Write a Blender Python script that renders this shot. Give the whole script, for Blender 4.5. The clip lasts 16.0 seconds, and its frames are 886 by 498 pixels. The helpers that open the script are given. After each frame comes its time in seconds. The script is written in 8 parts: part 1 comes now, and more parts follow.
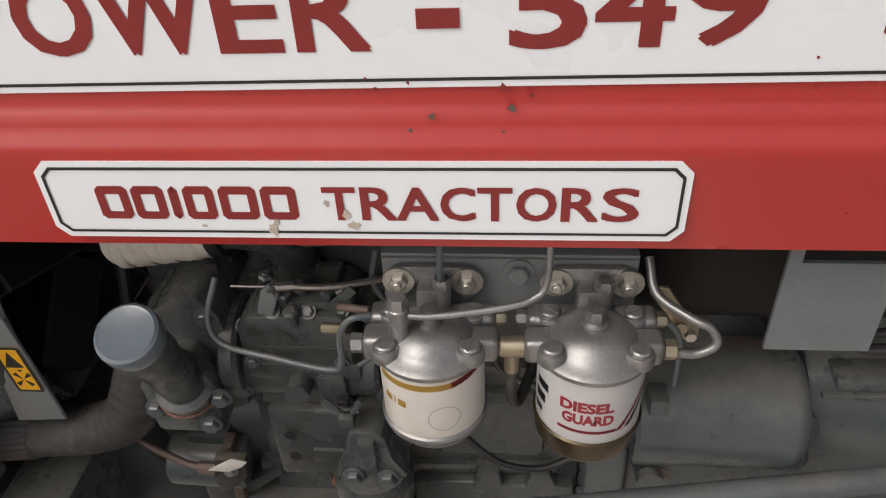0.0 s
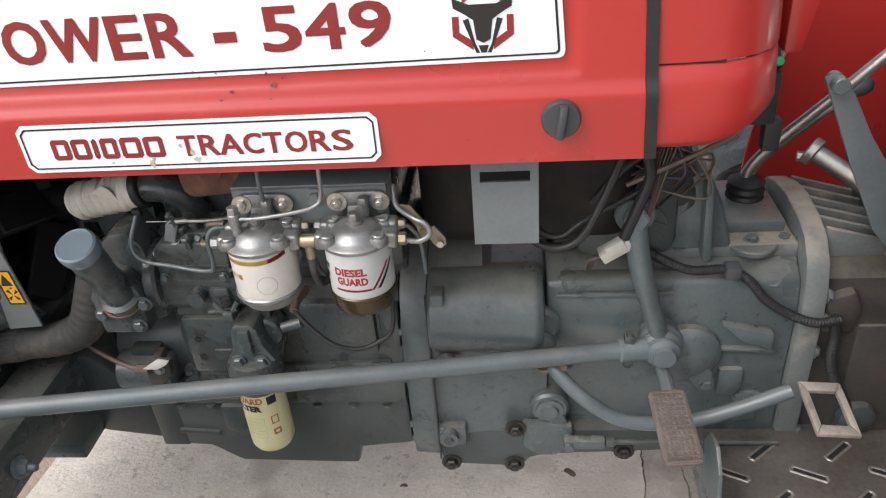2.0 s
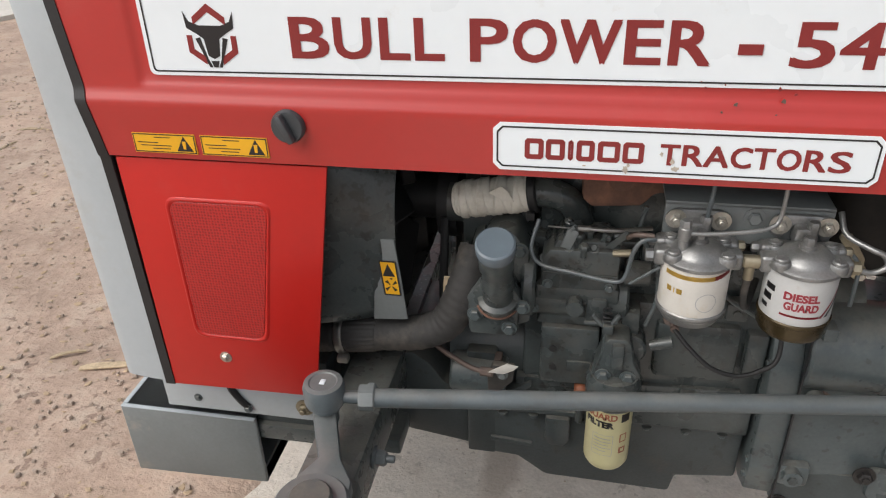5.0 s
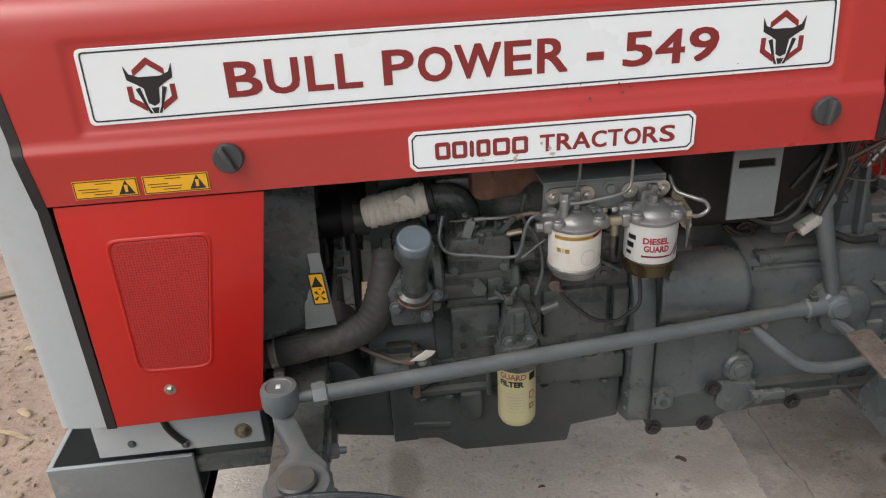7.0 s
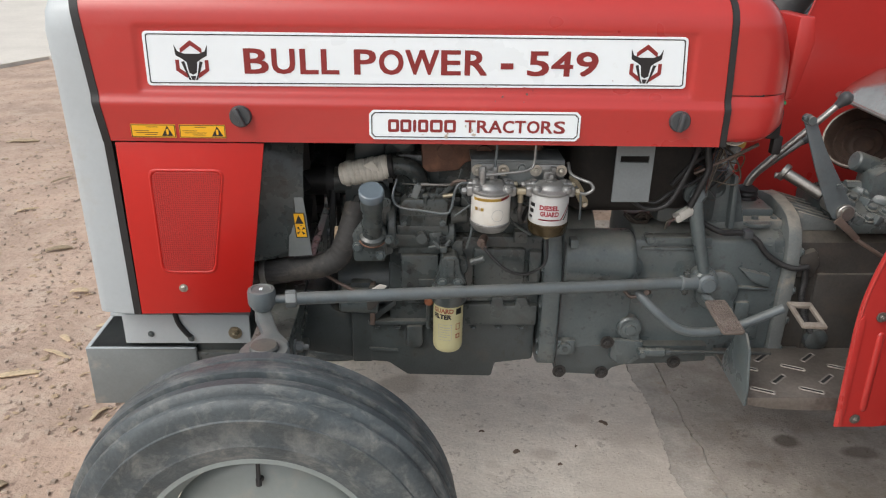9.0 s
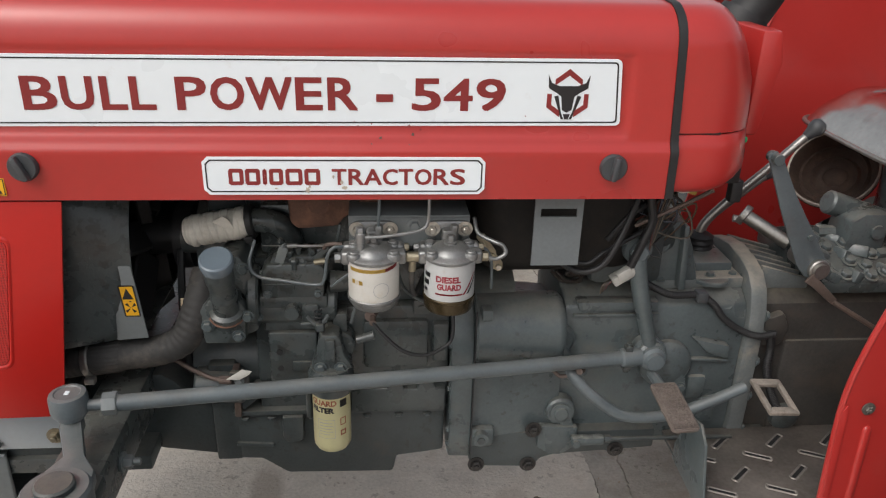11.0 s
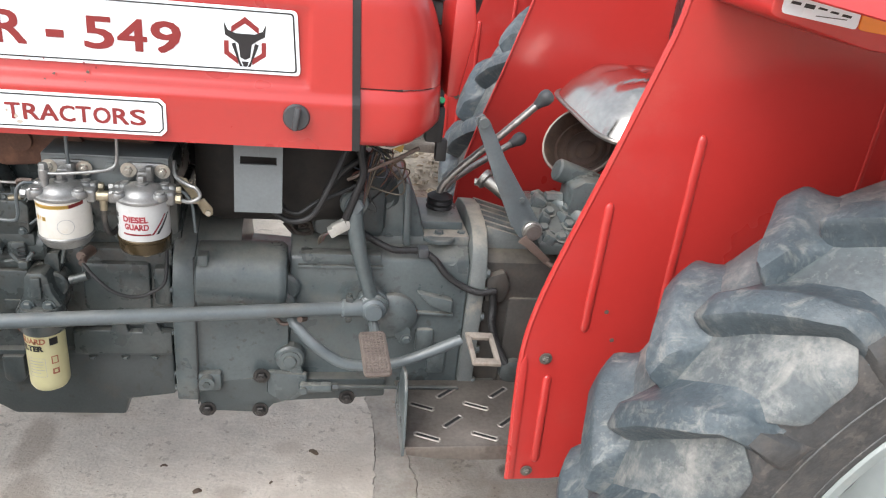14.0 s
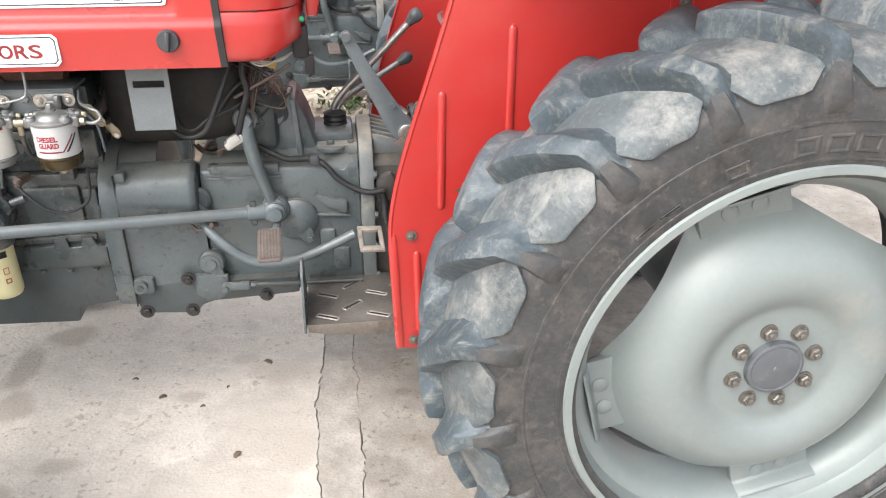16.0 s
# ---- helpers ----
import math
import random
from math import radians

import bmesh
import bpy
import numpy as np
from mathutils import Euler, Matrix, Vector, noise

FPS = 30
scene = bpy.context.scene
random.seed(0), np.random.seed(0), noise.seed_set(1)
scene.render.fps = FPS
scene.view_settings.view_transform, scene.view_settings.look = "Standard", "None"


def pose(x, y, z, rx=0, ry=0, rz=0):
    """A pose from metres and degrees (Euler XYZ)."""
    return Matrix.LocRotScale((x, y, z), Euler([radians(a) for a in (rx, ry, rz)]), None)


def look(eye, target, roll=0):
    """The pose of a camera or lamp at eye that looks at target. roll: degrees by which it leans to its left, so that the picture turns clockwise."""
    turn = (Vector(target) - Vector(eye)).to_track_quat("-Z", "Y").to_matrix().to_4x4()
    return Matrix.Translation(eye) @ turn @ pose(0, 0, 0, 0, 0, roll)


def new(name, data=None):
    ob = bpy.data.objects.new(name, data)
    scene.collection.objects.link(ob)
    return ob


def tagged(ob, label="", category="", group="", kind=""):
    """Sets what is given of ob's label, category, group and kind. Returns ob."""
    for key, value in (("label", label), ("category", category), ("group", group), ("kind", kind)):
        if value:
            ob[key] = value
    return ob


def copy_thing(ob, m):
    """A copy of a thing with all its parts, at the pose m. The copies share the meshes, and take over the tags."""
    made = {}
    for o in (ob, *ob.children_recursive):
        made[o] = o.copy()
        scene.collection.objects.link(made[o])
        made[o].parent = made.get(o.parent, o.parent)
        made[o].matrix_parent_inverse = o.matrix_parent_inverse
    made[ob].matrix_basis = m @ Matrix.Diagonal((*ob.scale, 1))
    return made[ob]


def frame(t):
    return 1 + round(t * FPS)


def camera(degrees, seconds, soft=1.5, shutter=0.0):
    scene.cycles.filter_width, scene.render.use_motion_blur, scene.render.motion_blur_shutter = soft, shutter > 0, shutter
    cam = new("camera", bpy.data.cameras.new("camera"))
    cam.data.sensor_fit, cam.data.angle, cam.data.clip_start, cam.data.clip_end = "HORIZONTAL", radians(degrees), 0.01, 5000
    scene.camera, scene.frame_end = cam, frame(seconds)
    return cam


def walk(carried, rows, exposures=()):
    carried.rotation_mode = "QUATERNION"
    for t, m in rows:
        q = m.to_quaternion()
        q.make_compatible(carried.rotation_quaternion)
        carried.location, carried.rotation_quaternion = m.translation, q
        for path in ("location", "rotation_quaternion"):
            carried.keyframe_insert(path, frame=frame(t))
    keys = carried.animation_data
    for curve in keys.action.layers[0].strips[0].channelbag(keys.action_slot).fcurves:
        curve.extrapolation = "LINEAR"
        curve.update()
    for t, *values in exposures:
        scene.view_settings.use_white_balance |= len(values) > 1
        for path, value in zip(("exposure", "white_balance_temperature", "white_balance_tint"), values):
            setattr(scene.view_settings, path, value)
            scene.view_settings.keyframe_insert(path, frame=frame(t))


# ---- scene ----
cam = camera(60.7, 16.0, soft=1.15)
PATH = [
    (0, (0.304, -0.665, 1.325), (0.131, 0.931, 0.132), -3.1),
    (0.5, (0.377, -0.657, 1.293), (0.165, 0.888, 0.04), -4.2),
    (1, (0.439, -0.722, 1.303), (0.3, 0.875, 0.108), -4.3),
    (1.5, (0.503, -0.894, 1.348), (0.382, 0.721, 0.174), -3.0),
    (2, (0.562, -1.021, 1.394), (0.362, 0.663, 0.333), -4.9),
    (2.5, (0.663, -1.078, 1.426), (0.249, 0.602, 0.424), -3.8),
    (3, (0.692, -1.116, 1.415), (-0.017, 0.475, 0.432), -5.4),
    (3.5, (0.576, -1.099, 1.422), (-0.178, 0.501, 0.488), -4.1),
    (4, (0.403, -1.096, 1.427), (-0.278, 0.533, 0.488), -4.2),
    (4.2, (0.347, -1.081, 1.42), (-0.304, 0.527, 0.425), -3.4),
    (6.3, (-0.132, -1.075, 1.393), (0.069, 0.665, 0.428), -2.8),
    (6.5, (-0.117, -1.117, 1.396), (0.101, 0.629, 0.446), -2.4),
    (7, (-0.046, -1.281, 1.404), (0.107, 0.512, 0.532), -3.0),
    (7.5, (0.008, -1.416, 1.39), (0.095, 0.349, 0.452), -3.8),
    (8, (0.023, -1.536, 1.393), (0.105, 0.256, 0.509), -1.1),
    (8.5, (0.047, -1.675, 1.411), (0.113, 0.127, 0.547), 1.7),
    (9, (0.095, -1.719, 1.432), (0.163, 0.115, 0.636), 1.2),
    (9.2, (0.135, -1.7, 1.444), (0.199, 0.144, 0.671), 0.3),
    (11.3, (0.252, -1.286, 1.414), (0.461, 0.527, 0.595), 2.1),
    (11.5, (0.255, -1.25, 1.412), (0.502, 0.547, 0.57), 2.2),
    (12, (0.392, -1.142, 1.41), (0.874, 0.589, 0.534), 1.8),
    (12.5, (0.621, -1.086, 1.388), (1.242, 0.574, 0.462), 4.0),
    (13, (0.683, -1.133, 1.38), (1.242, 0.559, 0.471), 0.9),
    (13.5, (0.625, -1.309, 1.406), (0.978, 0.457, 0.535), 5.1),
    (14, (0.632, -1.449, 1.415), (0.985, 0.331, 0.575), 6.5),
    (14.5, (0.745, -1.546, 1.411), (1.172, 0.211, 0.555), 3.9),
    (15, (0.876, -1.674, 1.406), (1.304, 0.107, 0.603), 2.6),
    (15.5, (0.927, -1.746, 1.378), (1.28, 0.003, 0.476), 2.9),
    (16, (0.919, -1.754, 1.381), (1.169, 0.009, 0.469), 0.6),
]
walk(cam, [(t, look(eye, target, roll)) for t, eye, target, roll in PATH], exposures=[
    (0.0, -0.35, 6900, 14), (0.5, -0.35, 7000, 15), (1.0, -0.1, 6800, 13), (1.5, 0.2, 6600, 11), (2.0, 0.3, 6400, 10), (2.5, 0.05, 6500, 10), (4.0, -0.08, 6550, 10), (6.5, -0.22, 6600, 10), (7.0, -0.27, 6600, 10),
    (7.5, 0.02, 6500, 9), (8.0, 0.12, 6500, 9), (9.0, -0.02, 6500, 9), (11.5, -0.22, 6600, 10), (12.5, 0.32, 6900, 11), (13.0, 0.88, 6600, 10), (13.5, 0.9, 6400, 9), (14.0, 0.75, 6300, 9), (14.5, 0.8, 6400, 9),
    (15.0, 0.88, 6450, 9), (15.5, 0.85, 6400, 9), (16.0, 1.05, 6400, 9)])

# ---- light: bright hazy daylight ----
world = bpy.data.worlds.new("sky")
scene.world = world
world.use_nodes = True
wn, wl = world.node_tree.nodes, world.node_tree.links
sky = wn.new("ShaderNodeTexSky")
sky.sky_type, sky.sun_disc = "NISHITA", False
sky.sun_elevation, sky.sun_rotation = radians(49), radians(228)
sky.air_density, sky.dust_density, sky.ozone_density = 1.0, 5.0, 1.0
wn["Background"].inputs["Strength"].default_value = 0.19
veil = wn.new("ShaderNodeHueSaturation")
veil.inputs["Saturation"].default_value = 0.3
wl.new(sky.outputs["Color"], veil.inputs["Color"])
wl.new(veil.outputs["Color"], wn["Background"].inputs["Color"])
sun = new("sun", bpy.data.lights.new("sun", "SUN"))
sun.data.energy, sun.data.angle, sun.data.color = 0.5, radians(60), (1.0, 0.97, 0.93)
sun.matrix_world = look((-3.0, -2.7, 4.6), (0, 0, 0))


# ---- materials ----
def material(name, colour, rough=0.5, metal=0.0, vary=0.12, scale=8.0, fine=120.0, bump=0.15, dirt=None, dirt_amount=0.0,
             dirt_scale=5.0, coat=0.0, depth=0.001, rough_vary=0.12, random_vary=0.0, spec=0.5, dust=0.0, speck=None, speck_scale=60.0, speck_amount=0.5,
             streak=None, streak_amount=0.5, streak_scale=(30.0, 8.0, 30.0), shift=False):
    """A surface with broad and fine variation, relief, and stains of another colour where dirt is given."""
    m = bpy.data.materials.new(name)
    m.use_nodes = True
    n, k = m.node_tree.nodes, m.node_tree.links
    b = n["Principled BSDF"]
    b.inputs["Metallic"].default_value = metal
    b.inputs["Coat Weight"].default_value = coat
    b.inputs["Coat Roughness"].default_value = 0.12
    b.inputs["Specular IOR Level"].default_value = spec
    co = n.new("ShaderNodeTexCoord")
    place = co.outputs["Object"]
    if shift:
        # alike pieces each take another cut of the pattern
        ob_info, far = n.new("ShaderNodeObjectInfo"), n.new("ShaderNodeVectorMath")
        far.operation = "MULTIPLY_ADD"
        k.new(ob_info.outputs["Random"], far.inputs[0])
        far.inputs[1].default_value = (37.0, 23.0, 51.0)
        k.new(place, far.inputs[2])
        place = far.outputs[0]

    def noise_at(s, detail=4.0, rough_=0.6):
        t = n.new("ShaderNodeTexNoise")
        t.inputs["Scale"].default_value, t.inputs["Detail"].default_value, t.inputs["Roughness"].default_value = s, detail, rough_
        k.new(place, t.inputs["Vector"])
        return t

    broad, grain = noise_at(scale), noise_at(fine, 3.0)
    add = n.new("ShaderNodeMath")
    add.operation = "MULTIPLY_ADD"
    k.new(grain.outputs["Fac"], add.inputs[0])
    add.inputs[1].default_value = 0.5
    k.new(broad.outputs["Fac"], add.inputs[2])
    rng = n.new("ShaderNodeMapRange")
    rng.inputs["From Min"].default_value, rng.inputs["From Max"].default_value = 0.45, 1.05
    rng.inputs["To Min"].default_value, rng.inputs["To Max"].default_value = 1 - vary, 1 + vary
    k.new(add.outputs[0], rng.inputs["Value"])
    mul = n.new("ShaderNodeVectorMath")
    mul.operation = "SCALE"
    mul.inputs[0].default_value = colour[:3]
    k.new(rng.outputs[0], mul.inputs["Scale"])
    out = mul.outputs[0]
    if random_vary:
        oi = n.new("ShaderNodeObjectInfo")
        r2 = n.new("ShaderNodeMapRange")
        r2.inputs["To Min"].default_value, r2.inputs["To Max"].default_value = 1 - random_vary, 1 + random_vary
        k.new(oi.outputs["Random"], r2.inputs["Value"])
        m2 = n.new("ShaderNodeVectorMath")
        m2.operation = "SCALE"
        k.new(out, m2.inputs[0])
        k.new(r2.outputs[0], m2.inputs["Scale"])
        out = m2.outputs[0]
    ro = n.new("ShaderNodeMapRange")
    ro.inputs["To Min"].default_value, ro.inputs["To Max"].default_value = max(0.03, rough - rough_vary), min(1, rough + rough_vary)
    k.new(broad.outputs["Fac"], ro.inputs["Value"])
    k.new(ro.outputs[0], b.inputs["Roughness"])
    if dirt:
        d = noise_at(dirt_scale, 8.0, 0.72)
        dr = n.new("ShaderNodeMapRange")
        dr.inputs["From Min"].default_value, dr.inputs["From Max"].default_value = 0.62 - 0.3 * dirt_amount, 0.78 - 0.25 * dirt_amount
        k.new(d.outputs["Fac"], dr.inputs["Value"])
        sc = n.new("ShaderNodeMath")
        sc.operation = "MULTIPLY"
        k.new(dr.outputs[0], sc.inputs[0])
        sc.inputs[1].default_value = min(1.0, 0.35 + dirt_amount)
        mx = n.new("ShaderNodeMix")
        mx.data_type = "RGBA"
        k.new(sc.outputs[0], mx.inputs["Factor"])
        k.new(out, mx.inputs["A"])
        mx.inputs["B"].default_value = (*dirt[:3], 1)
        out = mx.outputs["Result"]
    if speck:
        sp1, sp2 = noise_at(speck_scale, 3.0, 0.55), noise_at(speck_scale * 0.17, 2.0)
        pr1 = n.new("ShaderNodeMath")
        pr1.operation = "MULTIPLY_ADD"
        k.new(sp2.outputs["Fac"], pr1.inputs[0])
        pr1.inputs[1].default_value = 0.6
        k.new(sp1.outputs["Fac"], pr1.inputs[2])
        th = n.new("ShaderNodeMapRange")
        th.inputs["From Min"].default_value, th.inputs["From Max"].default_value = 0.93, 0.99
        th.inputs["To Max"].default_value = speck_amount
        k.new(pr1.outputs[0], th.inputs["Value"])
        m4 = n.new("ShaderNodeMix")
        m4.data_type = "RGBA"
        k.new(th.outputs[0], m4.inputs["Factor"])
        k.new(out, m4.inputs["A"])
        m4.inputs["B"].default_value = (*speck[:3], 1)
        out = m4.outputs["Result"]
    if streak:
        mp = n.new("ShaderNodeMapping")
        mp.inputs["Scale"].default_value = streak_scale
        k.new(place, mp.inputs["Vector"])
        sn = n.new("ShaderNodeTexNoise")
        sn.inputs["Scale"].default_value, sn.inputs["Detail"].default_value, sn.inputs["Roughness"].default_value = 1.0, 7.0, 0.68
        sn.inputs["Distortion"].default_value = 0.6
        k.new(mp.outputs[0], sn.inputs["Vector"])
        sr = n.new("ShaderNodeMapRange")
        sr.inputs["From Min"].default_value, sr.inputs["From Max"].default_value = 0.52, 0.70
        sr.inputs["To Max"].default_value = streak_amount
        k.new(sn.outputs["Fac"], sr.inputs["Value"])
        m5 = n.new("ShaderNodeMix")
        m5.data_type = "RGBA"
        k.new(sr.outputs[0], m5.inputs["Factor"])
        k.new(out, m5.inputs["A"])
        m5.inputs["B"].default_value = (*streak[:3], 1)
        out = m5.outputs["Result"]
    if dust:
        ge, sx = n.new("ShaderNodeNewGeometry"), n.new("ShaderNodeSeparateXYZ")
        k.new(ge.outputs["Normal"], sx.inputs[0])
        dn = noise_at(22, 6.0, 0.7)
        pr = n.new("ShaderNodeMath")
        pr.operation = "MULTIPLY"
        k.new(sx.outputs["Z"], pr.inputs[0])
        k.new(dn.outputs["Fac"], pr.inputs[1])
        lay = n.new("ShaderNodeMapRange")
        lay.inputs["From Min"].default_value, lay.inputs["From Max"].default_value = 0.22, 0.62
        lay.inputs["To Max"].default_value = dust
        k.new(pr.outputs[0], lay.inputs["Value"])
        m3 = n.new("ShaderNodeMix")
        m3.data_type = "RGBA"
        k.new(lay.outputs[0], m3.inputs["Factor"])
        k.new(out, m3.inputs["A"])
        m3.inputs["B"].default_value = (0.40, 0.35, 0.28, 1)
        out = m3.outputs["Result"]
    k.new(out, b.inputs["Base Color"])
    if bump:
        bp = n.new("ShaderNodeBump")
        bp.inputs["Strength"].default_value, bp.inputs["Distance"].default_value = bump, depth
        k.new(add.outputs[0], bp.inputs["Height"])
        k.new(bp.outputs["Normal"], b.inputs["Normal"])
    return m


DUST = (0.42, 0.36, 0.28)
RED = material("red_paint", (0.43, 0.031, 0.027), 0.30, vary=0.05, scale=3, fine=60, bump=0.05, coat=0.42, dirt=(0.47, 0.09, 0.07), dirt_amount=0.08, dirt_scale=3)
# a deeper red with a thinner coat than the bonnet's
RED_P = material("deep_red_panel_paint", (0.47, 0.017, 0.013), 0.34, vary=0.06, scale=4, fine=60, bump=0.05, coat=0.12, spec=0.4, dirt=(0.48, 0.06, 0.05), dirt_amount=0.06, dirt_scale=4)
GREY = material("grey_engine_paint", (0.084, 0.102, 0.106), 0.30, dust=0.34, speck=(0.04, 0.036, 0.032), speck_scale=60, speck_amount=0.45, vary=0.28, scale=11, fine=160, bump=0.28, depth=0.002, dirt=(0.150, 0.138, 0.118), dirt_amount=0.24, dirt_scale=8, spec=0.55)
GREY_T = material("dust_covered_grey_paint", (0.125, 0.138, 0.138), 0.55, dust=0.85, vary=0.25, scale=14, fine=200, bump=0.35, depth=0.002, dirt=(0.30, 0.27, 0.22), dirt_amount=0.4, dirt_scale=10)
GREY_D = material("dark_grey_paint", (0.050, 0.060, 0.062), 0.36, dust=0.22, speck=(0.03, 0.027, 0.024), speck_scale=60, speck_amount=0.4, vary=0.25, scale=14, fine=220, bump=0.35, depth=0.002, dirt=(0.085, 0.073, 0.06), dirt_amount=0.28, dirt_scale=9)
GRIME = material("oily_grime_over_grey_paint", (0.044, 0.042, 0.039), 0.5, dust=0.22, vary=0.35, scale=10, fine=160, bump=0.4, depth=0.002, dirt=(0.075, 0.060, 0.047), dirt_amount=0.4, dirt_scale=9)
GREY_M = material("grey_rod_paint", (0.100, 0.120, 0.130), 0.34, vary=0.2, scale=12, fine=200, bump=0.15, dust=0.2, dirt=(0.085, 0.075, 0.065), dirt_amount=0.22, dirt_scale=9, spec=0.6)
GREY_L = material("light_grey_paint", (0.175, 0.192, 0.195), 0.42, vary=0.12, scale=10, fine=160, bump=0.12, dirt=DUST, dirt_amount=0.12, dirt_scale=7)
SILVER = material("silver_grey_paint", (0.41, 0.452, 0.476), 0.33, vary=0.06, scale=5, fine=90, bump=0.05, coat=0.25, dirt=(0.36, 0.345, 0.31), dirt_amount=0.12, dirt_scale=5)
TRAY = material("blue_grey_tray_paint", (0.150, 0.168, 0.177), 0.42, vary=0.18, scale=9, fine=160, bump=0.12, dirt=(0.17, 0.155, 0.135), dirt_amount=0.2, dirt_scale=7)
WHEEL = material("pale_grey_wheel_paint", (0.205, 0.232, 0.228), 0.36, vary=0.08, scale=5, fine=90, bump=0.06, coat=0.2, dirt=(0.30, 0.28, 0.245), dirt_amount=0.22, dirt_scale=7)
RUBBER = material("tyre_rubber", (0.062, 0.080, 0.092), 0.48, vary=0.42, scale=9, fine=140, bump=0.7, depth=0.003, dirt=(0.19, 0.20, 0.20), dirt_amount=0.28, dirt_scale=9, speck=(0.36, 0.35, 0.33), speck_scale=120, speck_amount=0.12, streak=(0.36, 0.345, 0.305), streak_amount=0.42, streak_scale=(16.0, 40.0, 30.0), shift=True)
RUBBER_F = material("dusty_tread_rubber", (0.082, 0.096, 0.102), 0.56, vary=0.40, scale=8, fine=120, bump=0.6, depth=0.003, dirt=(0.29, 0.285, 0.265), dirt_amount=0.42, dirt_scale=10, speck=(0.40, 0.39, 0.36), speck_scale=130, speck_amount=0.14, streak=(0.40, 0.38, 0.335), streak_amount=0.36, streak_scale=(12.0, 20.0, 12.0))
RUBBER_D = material("tyre_sidewall_rubber", (0.050, 0.051, 0.052), 0.5, vary=0.42, scale=12, fine=130, bump=0.8, depth=0.003, dirt=(0.104, 0.094, 0.086), dirt_amount=0.42, dirt_scale=14, speck=(0.20, 0.18, 0.16), speck_scale=60, speck_amount=0.22, streak=(0.15, 0.128, 0.11), streak_amount=0.4, streak_scale=(34.0, 9.0, 34.0))
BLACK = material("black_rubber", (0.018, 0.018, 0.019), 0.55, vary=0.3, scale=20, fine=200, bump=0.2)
TANK = material("dull_black_tank_paint", (0.016, 0.0145, 0.0135), 0.62, vary=0.35, scale=9, fine=120, bump=0.2, spec=0.3, dirt=(0.035, 0.028, 0.022), dirt_amount=0.3, dirt_scale=8)
HOSE = material("dusty_hose_rubber", (0.034, 0.033, 0.032), 0.7, vary=0.35, scale=16, fine=160, bump=0.4, dirt=(0.125, 0.107, 0.09), dirt_amount=0.44, dirt_scale=12)
PLASTIC = material("dark_grey_plastic", (0.055, 0.06, 0.065), 0.45, vary=0.15, scale=20, fine=300, bump=0.1)
ALU = material("cast_aluminium", (0.27, 0.275, 0.275), 0.36, metal=0.65, dust=0.15, vary=0.28, scale=22, fine=350, bump=0.45, depth=0.001, dirt=(0.11, 0.098, 0.082), dirt_amount=0.34, dirt_scale=16)
ZINC = material("zinc_plated_steel", (0.55, 0.53, 0.48), 0.35, metal=0.9, vary=0.2, scale=40, fine=300, bump=0.1, dirt=(0.22, 0.16, 0.10), dirt_amount=0.25, dirt_scale=40)
STEEL = material("worn_steel", (0.36, 0.35, 0.33), 0.4, metal=0.85, vary=0.25, scale=12, fine=150, bump=0.2, dirt=(0.16, 0.13, 0.11), dirt_amount=0.4, dirt_scale=9)
CHROME = material("polished_steel", (0.46, 0.45, 0.43), 0.25, metal=1.0, vary=0.1, scale=6, fine=60, bump=0.05, rough_vary=0.08)
PAN = material("bright_bare_steel", (0.62, 0.59, 0.54), 0.17, metal=1.0, vary=0.16, scale=9, fine=80, bump=0.08, rough_vary=0.07, dirt=(0.30, 0.25, 0.20), dirt_amount=0.12, dirt_scale=9)
NUTS = material("rusty_plated_nut", (0.18, 0.168, 0.150), 0.5, metal=0.6, vary=0.3, scale=60, fine=300, bump=0.3, dirt=(0.12, 0.088, 0.064), dirt_amount=0.30, dirt_scale=60)
BRASS = material("dark_brass_bowl", (0.060, 0.044, 0.022), 0.22, metal=0.5, vary=0.3, scale=30, fine=200, bump=0.05)
BRASS_L = material("yellow_brass", (0.34, 0.30, 0.22), 0.40, metal=0.8, vary=0.25, scale=40, fine=200, bump=0.05)
RUST = material("rusty_iron", (0.14, 0.072, 0.05), 0.8, vary=0.3, scale=20, fine=200, bump=0.5, depth=0.002, dirt=(0.26, 0.13, 0.08), dirt_amount=0.4, dirt_scale=20)
RUBBER_M = material("front_tyre_rubber", (0.058, 0.071, 0.078), 0.46, vary=0.42, scale=13, fine=150, bump=0.6, depth=0.003, dirt=(0.19, 0.195, 0.19), dirt_amount=0.36, dirt_scale=12, streak=(0.33, 0.325, 0.30), streak_amount=0.4, streak_scale=(16.0, 70.0, 16.0))
RUST_D = material("rust_brown_steel", (0.14, 0.105, 0.09), 0.6, metal=0.35, vary=0.3, scale=18, fine=200, bump=0.4, dirt=(0.18, 0.125, 0.10), dirt_amount=0.4, dirt_scale=22)
WHITE = material("white_sticker", (0.80, 0.865, 0.905), 0.3, vary=0.02, scale=8, fine=60, bump=0.0, dirt=(0.55, 0.5, 0.42), dirt_amount=0.02, dirt_scale=9, coat=0.2)
# white paint toned down: the shade below the bonnet is in its colour
CREAM = material("shade_toned_filter_white", (0.58, 0.565, 0.525), 0.33, vary=0.08, scale=20, fine=200, bump=0.0, dirt=(0.42, 0.33, 0.20), dirt_amount=0.2, dirt_scale=25)
INK_RED = material("dark_red_ink", (0.235, 0.026, 0.026), 0.38, vary=0.12, scale=20, bump=0.0)
INK_PINK = material("crimson_ink", (0.26, 0.022, 0.034), 0.38, vary=0.1, scale=20, bump=0.0)
INK_BLACK = material("black_ink", (0.02, 0.02, 0.022), 0.35, vary=0.1, scale=20, bump=0.0)
